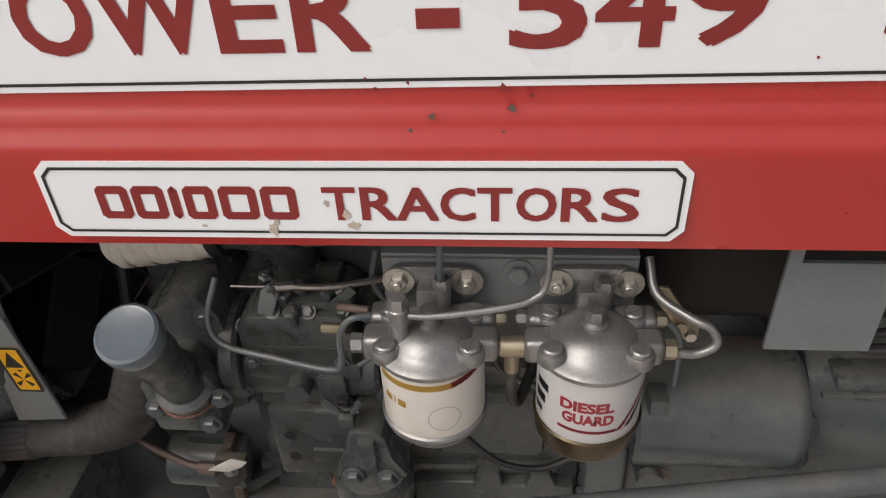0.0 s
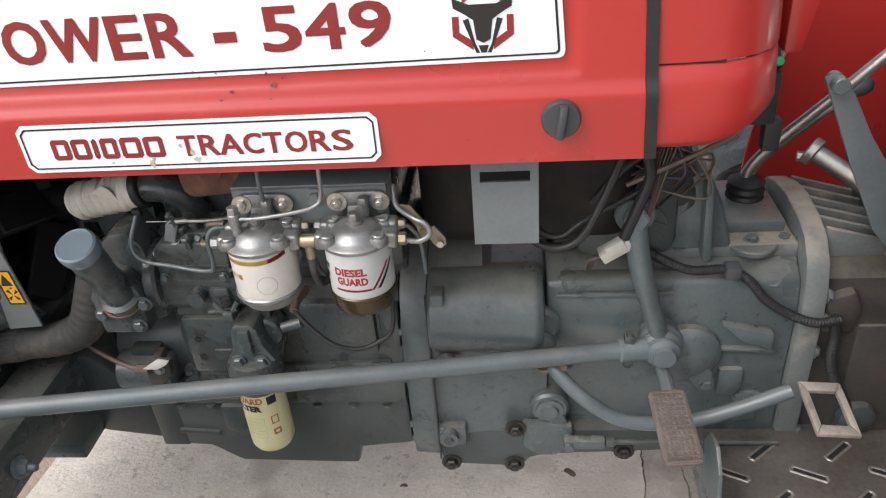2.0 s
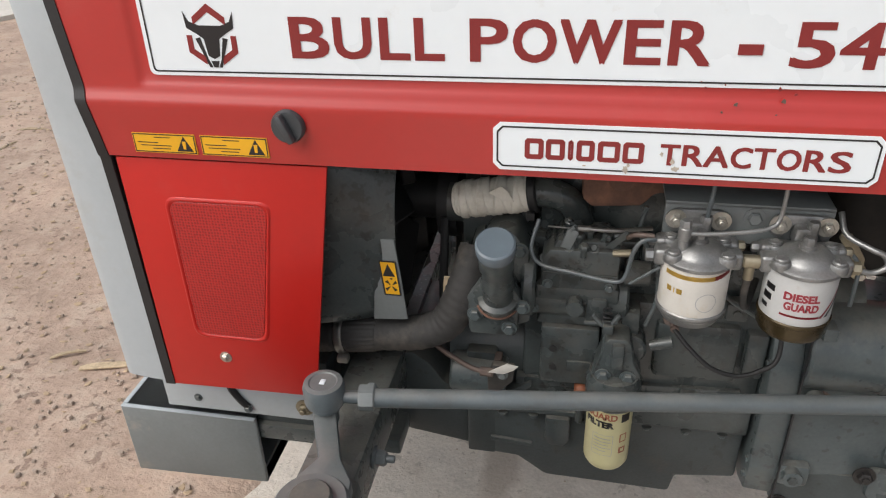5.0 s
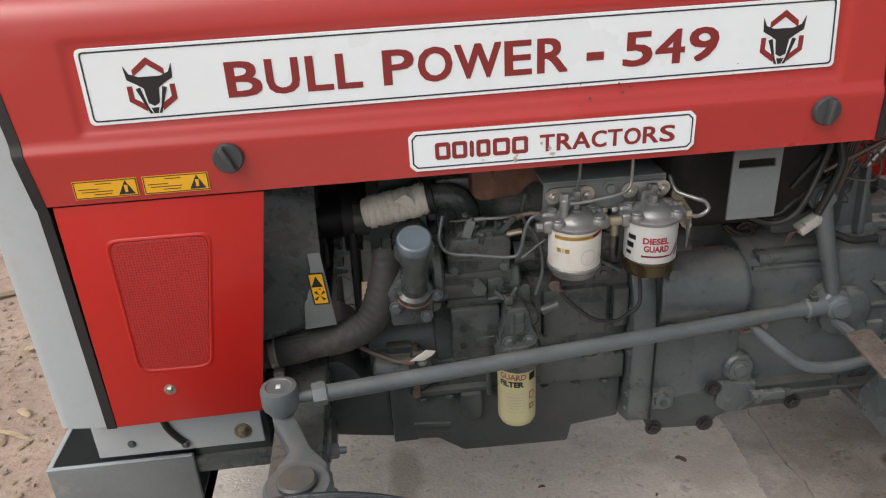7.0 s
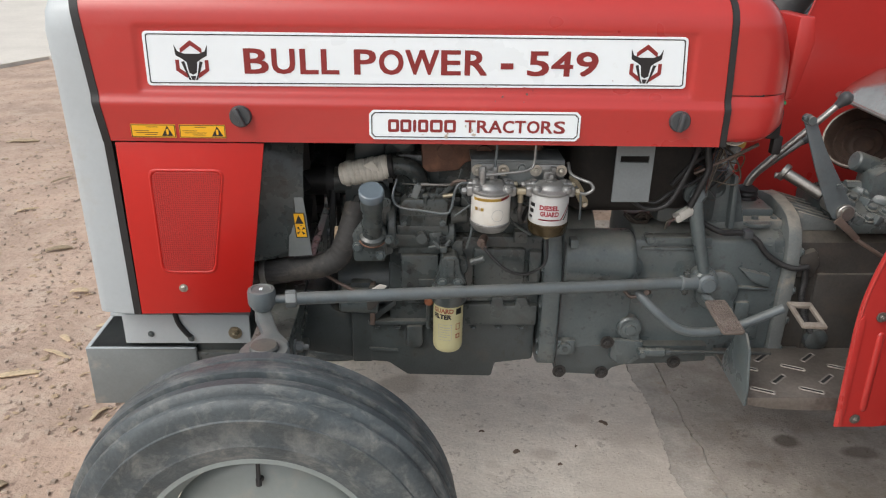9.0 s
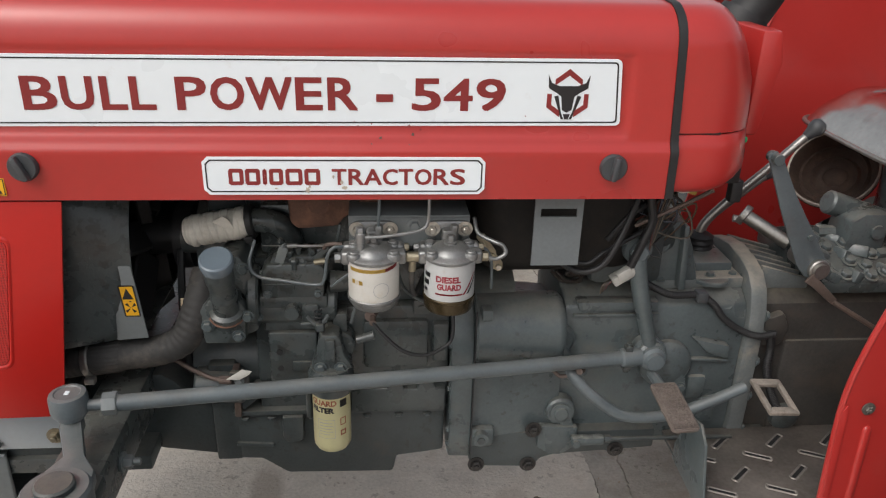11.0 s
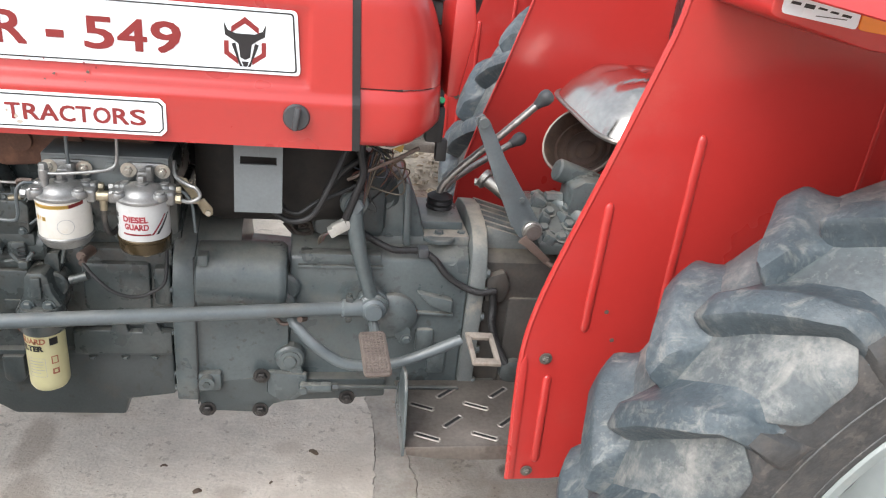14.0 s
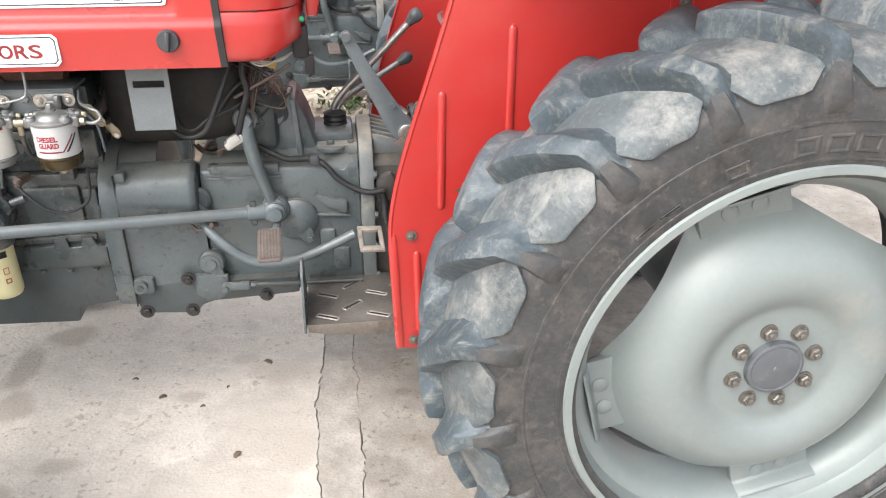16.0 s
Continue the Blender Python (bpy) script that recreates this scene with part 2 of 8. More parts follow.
INK_GOLD = material("gold_ink", (0.55, 0.36, 0.08), 0.35, vary=0.1, scale=20, bump=0.0)
INK_GREY = material("grey_ink", (0.35, 0.36, 0.36), 0.4, vary=0.1, scale=20, bump=0.0)
INK_RUST = material("faded_red_ink", (0.30, 0.10, 0.055), 0.45, vary=0.2, scale=30, bump=0.0)
YELLOW = material("yellow_sticker", (0.80, 0.42, 0.02), 0.35, vary=0.05, scale=20, bump=0.0)
PALE_YELLOW = material("pale_yellow_paint", (0.52, 0.49, 0.28), 0.35, vary=0.05, scale=15, bump=0.02, dirt=(0.4, 0.35, 0.18), dirt_amount=0.12, dirt_scale=20)
ORANGE = material("amber_plastic", (0.75, 0.22, 0.02), 0.2, vary=0.06, scale=10, bump=0.0, coat=0.4)
TAPE = material("white_wrapping_tape", (0.66, 0.63, 0.56), 0.6, vary=0.1, scale=25, fine=200, bump=0.3, dirt=(0.42, 0.36, 0.28), dirt_amount=0.3, dirt_scale=20)
PAPER = material("scrap_card", (0.60, 0.48, 0.36), 0.8, vary=0.2, scale=20, bump=0.1)
DRY = material("dry_chip", (0.42, 0.33, 0.22), 0.85, vary=0.3, scale=30, bump=0.1, random_vary=0.5)
LEAF = material("weed_leaf", (0.09, 0.14, 0.04), 0.7, vary=0.3, scale=30, bump=0.0, random_vary=0.3)
WIRE_W = material("pale_plastic", (0.62, 0.60, 0.54), 0.45, vary=0.1, scale=30, bump=0.05)
CONCRETE = material("worn_concrete", (0.64, 0.585, 0.52), 0.85, vary=0.30, scale=9, fine=110, bump=1.0, depth=0.005, dirt=(0.49, 0.43, 0.37), dirt_amount=0.46, dirt_scale=9, speck=(0.27, 0.235, 0.195), speck_scale=48, speck_amount=0.5, streak=(0.78, 0.72, 0.645), streak_amount=0.6, streak_scale=(9.0, 17.0, 9.0))
SOIL = material("reddish_dirt", (0.43, 0.318, 0.250), 0.95, vary=0.34, scale=3.0, fine=50, bump=0.9, depth=0.014, dirt=(0.47, 0.385, 0.315), dirt_amount=0.45, dirt_scale=6, speck=(0.17, 0.11, 0.085), speck_scale=36, speck_amount=0.6)
PALE = material("pale_ground", (0.60, 0.57, 0.52), 0.9, vary=0.12, scale=1.5, fine=30, bump=0.5, depth=0.01)
SAND = material("pale_sandy_rubble", (0.58, 0.50, 0.40), 0.95, vary=0.35, scale=6, fine=60, bump=0.9, depth=0.012, dirt=(0.36, 0.29, 0.22), dirt_amount=0.45, dirt_scale=7, speck=(0.2, 0.15, 0.1), speck_scale=30, speck_amount=0.7)
# a white label whose grey holds the shade of the bonnet above
LABEL = material("shade_greyed_label", (0.47, 0.48, 0.48), 0.35, vary=0.06, scale=20, fine=200, bump=0.0, dirt=(0.34, 0.30, 0.25), dirt_amount=0.15, dirt_scale=25)
GREY_E = material("grimy_engine_paint", (0.056, 0.067, 0.068), 0.28, dust=0.20, vary=0.38, scale=15, fine=190, bump=0.4, depth=0.002, dirt=(0.062, 0.052, 0.043), dirt_amount=0.30, dirt_scale=10, speck=(0.020, 0.017, 0.015), speck_scale=55, speck_amount=0.6, spec=0.6)
PEDAL = material("worn_brown_rubber", (0.125, 0.100, 0.086), 0.6, vary=0.3, scale=25, fine=200, bump=0.4, dirt=(0.20, 0.165, 0.145), dirt_amount=0.35, dirt_scale=30)
BARE = material("worn_bare_iron", (0.33, 0.29, 0.25), 0.55, metal=0.4, vary=0.3, scale=30, fine=200, bump=0.4, dirt=(0.16, 0.12, 0.10), dirt_amount=0.35, dirt_scale=30)
STEP = material("worn_step_steel", (0.19, 0.168, 0.150), 0.40, metal=0.55, vary=0.38, scale=9, fine=120, bump=0.25, dirt=(0.095, 0.075, 0.065), dirt_amount=0.42, dirt_scale=8)
CONCRETE_B = material("stained_concrete", (0.35, 0.315, 0.280), 0.85, vary=0.40, scale=6, fine=140, bump=0.9, depth=0.004, dirt=(0.235, 0.198, 0.165), dirt_amount=0.48, dirt_scale=5, speck=(0.13, 0.11, 0.09), speck_scale=70, speck_amount=0.55)
PLUG = material("greyed_plastic", (0.44, 0.43, 0.40), 0.5, vary=0.15, scale=40, bump=0.05, dirt=(0.22, 0.18, 0.14), dirt_amount=0.3, dirt_scale=40)
STEP_W = material("worn_bright_step_edge", (0.30, 0.275, 0.25), 0.45, metal=0.5, vary=0.3, scale=30, bump=0.2, dirt=(0.14, 0.115, 0.10), dirt_amount=0.4, dirt_scale=20)
OLD_BOLT = material("oily_dark_bolt", (0.040, 0.038, 0.037), 0.38, metal=0.4, vary=0.4, scale=40, fine=200, bump=0.3, dirt=(0.055, 0.038, 0.030), dirt_amount=0.3, dirt_scale=40)


def spots(m, colour, places):
    """Soft-edged stains, or patches that paint in shade, of one colour at places of (x, y, radius in x, radius in y,
    strength) on a level slab.
    """
    n, k = m.node_tree.nodes, m.node_tree.links
    b = n["Principled BSDF"]
    co = n.new("ShaderNodeTexCoord")
    wob = n.new("ShaderNodeTexNoise")
    wob.inputs["Scale"].default_value, wob.inputs["Detail"].default_value = 11.0, 5.0
    k.new(co.outputs["Object"], wob.inputs["Vector"])
    out = b.inputs["Base Color"].links[0].from_socket
    for x, y, rx, ry, much in places:
        sh = n.new("ShaderNodeMapping")
        sh.inputs["Location"].default_value = (-x / rx, -y / ry, 0)
        sh.inputs["Scale"].default_value = (1 / rx, 1 / ry, 0)
        k.new(co.outputs["Object"], sh.inputs["Vector"])
        ln = n.new("ShaderNodeVectorMath")
        ln.operation = "LENGTH"
        k.new(sh.outputs[0], ln.inputs[0])
        add = n.new("ShaderNodeMath")
        add.operation = "MULTIPLY_ADD"
        k.new(wob.outputs["Fac"], add.inputs[0])
        add.inputs[1].default_value = 1.5
        k.new(ln.outputs["Value"], add.inputs[2])
        rg = n.new("ShaderNodeMapRange")
        rg.inputs["From Min"].default_value, rg.inputs["From Max"].default_value = 1.35, 1.85
        rg.inputs["To Min"].default_value, rg.inputs["To Max"].default_value = much, 0.0
        k.new(add.outputs[0], rg.inputs["Value"])
        mx = n.new("ShaderNodeMix")
        mx.data_type = "RGBA"
        k.new(rg.outputs[0], mx.inputs["Factor"])
        k.new(out, mx.inputs["A"])
        mx.inputs["B"].default_value = (*colour, 1)
        out = mx.outputs["Result"]
    k.new(out, b.inputs["Base Color"])


# stains; the wide ones at x 0.6 to 0.9 also tone down open light
spots(CONCRETE, (0.34, 0.285, 0.235), ((0.045, 0.385, 0.085, 0.06, 0.6), (-0.045, 0.23, 0.05, 0.12, 0.6), (-0.015, 0.04, 0.06, 0.08, 0.55), (0.465, 0.03, 0.045, 0.034, 0.45), (0.176, -0.217, 0.075, 0.035, 0.5), (0.60, 0.20, 0.05, 0.035, 0.35), (0.31, -0.02, 0.03, 0.022, 0.3), (0.02, -0.31, 0.09, 0.05, 0.45), (0.70, -0.35, 0.10, 0.04, 0.3), (0.80, -0.22, 0.17, 0.09, 0.38), (0.60, -0.47, 0.22, 0.10, 0.32), (0.90, -0.06, 0.05, 0.18, 0.3), (0.82, -0.58, 0.26, 0.13, 0.42), (0.72, 0.12, 0.12, 0.06, 0.3)))
# broad darker tone painted in where the slab lies open to the light
spots(CONCRETE, (0.45, 0.405, 0.355), ((0.70, -0.12, 0.20, 0.20, 0.65), (0.78, 0.10, 0.10, 0.13, 0.45), (0.60, -0.36, 0.30, 0.15, 0.6), (0.30, -0.42, 0.25, 0.10, 0.4)))
spots(CONCRETE_B, (0.085, 0.066, 0.054), ((1.19, 0.086, 0.045, 0.030, 0.75), (1.39, 0.03, 0.06, 0.03, 0.6), (0.98, -0.33, 0.08, 0.05, 0.3), (1.25, 0.20, 0.20, 0.09, 0.25), (1.05, -0.02, 0.03, 0.02, 0.3)))


# ---- building helpers ----
def thing(name, at, label, category, group=""):
    ob = new(name)
    ob.empty_display_size = 0.1
    ob.location = at
    return tagged(ob, label, category, group)


def finish(bm, smooth=35.0):
    bmesh.ops.recalc_face_normals(bm, faces=bm.faces)
    me = bpy.data.meshes.new("mesh")
    bm.to_mesh(me)
    bm.free()
    if smooth:
        me.shade_smooth()
        me.set_sharp_from_angle(angle=radians(smooth))
    return me


def hang(ob, parent):
    if parent is not None:
        ob.parent = parent
        if parent.type == "EMPTY":
            ob.matrix_parent_inverse = Matrix.Translation(parent.location).inverted()
    return ob


def part(name, bm, mat, parent, label="", smooth=35.0):
    """Links a bmesh, in world metres, as one mesh object under a thing or a part."""
    me = finish(bm, smooth)
    me.materials.append(mat)
    ob = hang(new(name, me), parent)
    return tagged(ob, label)


def parts(name, bms, mat, parent, label=""):
    for b in bms:
        part(name, b, mat, parent, label)


def piece(name, me, parent, m):
    """One more object on a shared mesh, at the pose m."""
    ob = hang(new(name, me), parent)
    ob.matrix_basis = m
    return ob


def shared(bm, mat, smooth=35.0):
    me = finish(bm, smooth)
    me.materials.append(mat)
    return me


def bevel_all(bm, w, seg=2, limit=30.0):
    es = [e for e in bm.edges if len(e.link_faces) == 2 and e.calc_face_angle(0) > radians(limit)]
    if w > 0 and es:
        bmesh.ops.bevel(bm, geom=es, offset=w, segments=seg, affect="EDGES", profile=0.5, clamp_overlap=True)
    return bm


def merge(*bms):
    """Joins several bmeshes into the first."""
    base = bms[0]
    for b in bms[1:]:
        me = bpy.data.meshes.new("tmp")
        b.to_mesh(me)
        b.free()
        base.from_mesh(me)
        bpy.data.meshes.remove(me)
    return base


def box(x0, x1, y0, y1, z0, z1, w=0.003, seg=2, m=None):
    bm = bmesh.new()
    bmesh.ops.create_cube(bm, size=1.0, matrix=Matrix.Translation(((x0 + x1) / 2, (y0 + y1) / 2, (z0 + z1) / 2)) @ Matrix.Diagonal((x1 - x0, y1 - y0, z1 - z0, 1)))
    bevel_all(bm, w, seg)
    if m is not None:
        bm.transform(m)
    return bm


def prism(pts, y0, y1, w=0.003, seg=2, axis="y"):
    """A polygon in x and z drawn out along y (or in y, z along x; or x, y along z)."""
    bm = bmesh.new()
    put = {"y": lambda a, b, c: (a, c, b), "x": lambda a, b, c: (c, a, b), "z": lambda a, b, c: (a, b, c)}[axis]
    f = bm.faces.new([bm.verts.new(put(a, b, y0)) for a, b in pts])
    r = bmesh.ops.extrude_face_region(bm, geom=[f])
    d = Vector(put(0, 0, y1 - y0))
    bmesh.ops.translate(bm, vec=d, verts=[v for v in r["geom"] if isinstance(v, bmesh.types.BMVert)])
    bmesh.ops.recalc_face_normals(bm, faces=bm.faces)
    bevel_all(bm, w, seg)
    return bm


def frame_of(a, b):
    """A matrix whose z runs from a to b, at a."""
    a, b = Vector(a), Vector(b)
    return Matrix.Translation(a) @ (b - a).to_track_quat("Z", "Y").to_matrix().to_4x4()


def lathe(profile, m, seg=32, close=True, arc=1.0):
    """Turns a profile of (radius, height) round z, then places it by m."""
    bm = bmesh.new()
    rings = []
    n = seg if arc >= 1 else seg + 1
    for r, hgt in profile:
        if r < 1e-6:
            rings.append([bm.verts.new((0, 0, hgt))] * n)
        else:
            rings.append([bm.verts.new((r * math.cos(2 * math.pi * arc * i / seg), r * math.sin(2 * math.pi * arc * i / seg), hgt)) for i in range(n)])
    for a, b in zip(rings, rings[1:]):
        for i in range(seg):
            j = (i + 1) % n
            q = []
            for v in (a[i], a[j], b[j], b[i]):
                if v not in q:
                    q.append(v)
            if len(q) > 2:
                bm.faces.new(q)
    if close and arc >= 1:
        for ring, flip in ((rings[0], True), (rings[-1], False)):
            if ring[0] is not ring[1]:
                bm.faces.new(ring[::-1] if flip else ring)
    bm.transform(m)
    return bm


def rod(a, b, r, r2=None, seg=20, w=0.0):
    """A round bar from a to b, with a small chamfer w."""
    length = (Vector(b) - Vector(a)).length
    r2 = r if r2 is None else r2
    w = min(w, length * 0.4)
    prof = [(r, 0), (r2, length)] if w <= 0 else [(r - w, 0), (r, w), (r2, length - w), (r2 - w, length)]
    return lathe(prof, frame_of(a, b), seg)


def spline(pts, per=8):
    """Points along a smooth curve through pts."""
    p = [Vector(q) for q in pts]
    p = [p[0] * 2 - p[1]] + p + [p[-1] * 2 - p[-2]]
    out = []
    for i in range(1, len(p) - 2):
        for s in range(per):
            t = s / per
            a, b, c, d = p[i - 1], p[i], p[i + 1], p[i + 2]
            out.append(0.5 * ((2 * b) + (c - a) * t + (2 * a - 5 * b + 4 * c - d) * t * t + (3 * b - a - 3 * c + d) * t ** 3))
    return out + [p[-2]]


def tube(pts, r, per=8, seg=10, radius=None):
    """A bent pipe through pts; radius(t) may vary it."""
    q = spline(pts, per)
    bm = bmesh.new()
    rings, up = [], None
    for i, c in enumerate(q):
        d = (q[min(i + 1, len(q) - 1)] - q[max(i - 1, 0)]).normalized()
        if up is None:
            up = d.orthogonal().normalized()
        up = (up - d * up.dot(d)).normalized()
        side = d.cross(up)
        rr = r if radius is None else radius(i / (len(q) - 1))
        rings.append([bm.verts.new(c + rr * (math.cos(2 * math.pi * k / seg) * up + math.sin(2 * math.pi * k / seg) * side)) for k in range(seg)])
    for a, b in zip(rings, rings[1:]):
        for k in range(seg):
            bm.faces.new((a[k], a[(k + 1) % seg], b[(k + 1) % seg], b[k]))
    bm.faces.new(rings[0][::-1])
    bm.faces.new(rings[-1])
    return bm


def hexbolt(r, hgt, washer=0.0, stud=0.0):
    """A bolt head on z = 0, rising along z, with a washer and a stud end if asked."""
    bm = lathe([(r * 0.97, 0), (r, hgt * 0.15), (r, hgt * 0.8), (r * 0.82, hgt)], Matrix.Identity(4), 6)
    if washer:
        merge(bm, lathe([(washer, -0.0005), (washer, hgt * 0.22), (r * 0.6, hgt * 0.24)], Matrix.Identity(4), 18))
    if stud:
        merge(bm, lathe([(r * 0.5, hgt * 0.9), (r * 0.5, hgt + stud * 0.8), (r * 0.4, hgt + stud)], Matrix.Identity(4), 12))
    return bm


def hexbolt_at(x, y, z, r=0.006):
    """A bolt head that looks along -y."""
    bm = hexbolt(r, r, r * 1.5)
    bm.transform(facing(x, y, z))
    return bm


def facing(x, y, z, d=(0, -1, 0), turn=0.0):
    """A pose at a place whose z looks along d."""
    return Matrix.Translation((x, y, z)) @ Vector(d).to_track_quat("Z", "Y").to_matrix().to_4x4() @ Matrix.Rotation(radians(turn), 4, "Z")


def card(x0, x1, z0, z1, y, t=0.0012, cut=0.0):
    """A thin sticker in the plane y, with its corners cut off by cut."""
    if cut:
        p = [(x0 + cut, z0), (x1 - cut, z0), (x1, z0 + cut), (x1, z1 - cut), (x1 - cut, z1), (x0 + cut, z1), (x0, z1 - cut), (x0, z0 + cut)]
    else:
        p = [(x0, z0), (x1, z0), (x1, z1), (x0, z1)]
    return prism(p, y, y - t, 0)


def ring_card(x0, x1, z0, z1, y, wide, t=0.0006, cut=0.0):
    """A thin printed frame line."""
    bm = bmesh.new()

    def loop(i, yy):
        a0, a1, b0, b1, c = x0 + i, x1 - i, z0 + i, z1 - i, max(cut - i * 0.4, 0)
        p = [(a0 + c, b0), (a1 - c, b0), (a1, b0 + c), (a1, b1 - c), (a1 - c, b1), (a0 + c, b1), (a0, b1 - c), (a0, b0 + c)] if cut else [(a0, b0), (a1, b0), (a1, b1), (a0, b1)]
        return [bm.verts.new((a, yy, b)) for a, b in p]

    o, i, o2 = loop(0, y - t), loop(wide, y - t), loop(0, y)
    for k in range(len(o)):
        j = (k + 1) % len(o)
        bm.faces.new((o[k], o[j], i[j], i[k]))
        bm.faces.new((o2[k], o2[j], o[j], o[k]))
    return bm


def poly_card(pts, y, t=0.0006):
    return prism(pts, y, y - t, 0)


def letters(text, x0, x1, z0, z1, y, bold=0.02):
    """Words in the built-in font, fitted to a box in the plane y."""
    cu = bpy.data.curves.new("words", "FONT")
    cu.body, cu.size, cu.offset, cu.extrude, cu.resolution_u = text, 1.0, bold, 0.0, 3
    ob = bpy.data.objects.new("words", cu)
    me = bpy.data.meshes.new_from_object(ob)
    bpy.data.objects.remove(ob)
    bpy.data.curves.remove(cu)
    bm = bmesh.new()
    bm.from_mesh(me)
    bpy.data.meshes.remove(me)
    xs, ys = [v.co.x for v in bm.verts], [v.co.y for v in bm.verts]
    a0, a1, b0, b1 = min(xs), max(xs), min(ys), max(ys)
    for v in bm.verts:
        v.co = Vector((x0 + (v.co.x - a0) / (a1 - a0) * (x1 - x0), y, z0 + (v.co.y - b0) / (b1 - b0) * (z1 - z0)))
    return bm


def wrap(bm, cx, cy, r):
    """Wraps a flat print, drawn in x and z, round an upright can."""
    bmesh.ops.triangulate(bm, faces=bm.faces[:])
    for _ in range(4):
        long_ = [e for e in bm.edges if abs(e.verts[0].co.x - e.verts[1].co.x) > 0.004]
        if long_:
            bmesh.ops.subdivide_edges(bm, edges=long_, cuts=1)
            bmesh.ops.triangulate(bm, faces=bm.faces[:])
    for v in bm.verts:
        a = (v.co.x - cx) / r
        v.co = Vector((cx + r * math.sin(a), cy - r * math.cos(a), v.co.z))
    return bm


# ---- the tractor: bonnet, nose, side panel ----
tractor = thing("tractor", (0.72, 0, 0), "red and grey farm tractor with white bonnet plates on concrete", "tractor", "tractors parked side by side")


def front_x(z):
    return float(np.interp(z, [0.63, 1.02, 1.28, 1.32], [-0.500, -0.505, -0.532, -0.537]))


def rear_x(z):
    return float(np.interp(z, [1.02, 1.31], [0.699, 0.686]))


def section(grow=0.0):
    """Half the bonnet's cross-section, from its lower edge to the crown: y and z."""
    s = [(-0.262, 1.026), (-0.2645, 1.06), (-0.2675, 1.094), (-0.268, 1.100), (-0.2665, 1.105), (-0.2635, 1.110), (-0.2615, 1.116),
         (-0.261, 1.120), (-0.2607, 1.124), (-0.2605, 1.128), (-0.260, 1.15), (-0.259, 1.18), (-0.258, 1.21), (-0.257, 1.2385), (-0.2568, 1.2425), (-0.2565, 1.2465), (-0.256, 1.2505)]
    for i in range(1, 9):
        a = i / 8 * math.pi / 2
        s.append((-0.198 - 0.058 * math.cos(a), 1.2545 + 0.058 * math.sin(a)))
    s += [(-0.15, 1.3165), (-0.08, 1.320), (0.0, 1.322)]
    return [(y - grow if i < 21 else y, z + (grow if i > 18 else 0)) for i, (y, z) in enumerate(s)]


def step01(a, b, x):
    t = min(max((x - a) / (b - a), 0), 1)
    return t * t * (3 - 2 * t)


def make_hood():
    half = section()
    full = half + [(-y, z) for y, z in half[-2::-1]]
    cols = [None, -0.50, -0.45, -0.442, -0.438, -0.434, -0.430, -0.426] + [-0.42 + i * 0.08 for i in range(1, 13)] + [0.615, 0.621, 0.625, 0.629, 0.633, 0.64, 0.66, None]
    bm = bmesh.new()
    grid = []
    for ci, c in enumerate(cols):
        row = []
        for y, z in full:
            x = front_x(z) if ci == 0 else rear_x(z) if ci == len(cols) - 1 else max(c, front_x(z) + 0.004)
            dip = 0.0035 * step01(-0.440, -0.428, x) * (1 - step01(0.621, 0.633, x)) * step01(1.119, 1.129, z) * (1 - step01(1.238, 1.248, z)) if abs(y) > 0.25 else 0
            row.append(bm.verts.new((x, y - math.copysign(dip, y) if y else 0, z)))
        grid.append(row)
    for a, b in zip(grid, grid[1:]):
        for i in range(len(full) - 1):
            bm.faces.new((a[i], b[i], b[i + 1], a[i + 1]))
    bmesh.ops.recalc_face_normals(bm, faces=bm.faces)
    bmesh.ops.solidify(bm, geom=bm.faces[:], thickness=0.0025)
    return bm


hood = part("hood", make_hood(), RED, tractor, "glossy red sheet-metal bonnet")


def make_nose():
    """The grey nose cowl in front of the bonnet."""
    bm = bmesh.new()
    plan = [(0.0, -0.253), (0.4, -0.251), (0.75, -0.2475), (0.86, -0.245), (0.93, -0.240), (0.98, -0.232), (1.0, -0.222), (1.01, -0.20), (1.03, 0.0)]
    plan = plan + [(d, -y) for d, y in plan[-2::-1]]
    rows = []
    for z, inset in ((0.632, 0.012), (0.640, 0.0), (0.8, 0), (1.0, 0), (1.15, 0), (1.23, 0.0), (1.265, 0.006), (1.290, 0.022), (1.303, 0.05), (1.308, 0.1)):
        back = front_x(z) - 0.013
        nose = float(np.interp(z, [0.63, 1.02, 1.14, 1.2, 1.31], [-0.596, -0.600, -0.602, -0.607, -0.604])) + inset * 0.35
        rows.append([bm.verts.new((back + (nose - back) * d, math.copysign(max(abs(y) - inset, 0), y), z)) for d, y in plan])
    for a, b in zip(rows, rows[1:]):
        for i in range(len(plan) - 1):
            bm.faces.new((a[i], a[i + 1], b[i + 1], b[i]))
    bmesh.ops.recalc_face_normals(bm, faces=bm.faces)
    bmesh.ops.solidify(bm, geom=bm.faces[:], thickness=0.003)
    return bm


part("nose_cowl", make_nose(), SILVER, tractor, "silver-grey painted nose cowl")


def band(points, width, thick, mat, name, label=""):
    """A flat strip that runs along points of (x, y, z), its width along x."""
    bm = bmesh.new()
    prev = None
    for x, y, z in points:
        cur = (bm.verts.new((x - width / 2, y, z)), bm.verts.new((x + width / 2, y, z)))
        if prev:
            bm.faces.new((prev[0], prev[1], cur[1], cur[0]))
        prev = cur
    bmesh.ops.recalc_face_normals(bm, faces=bm.faces)
    bmesh.ops.solidify(bm, geom=bm.faces[:], thickness=thick)
    return part(name, bm, mat, tractor, label)


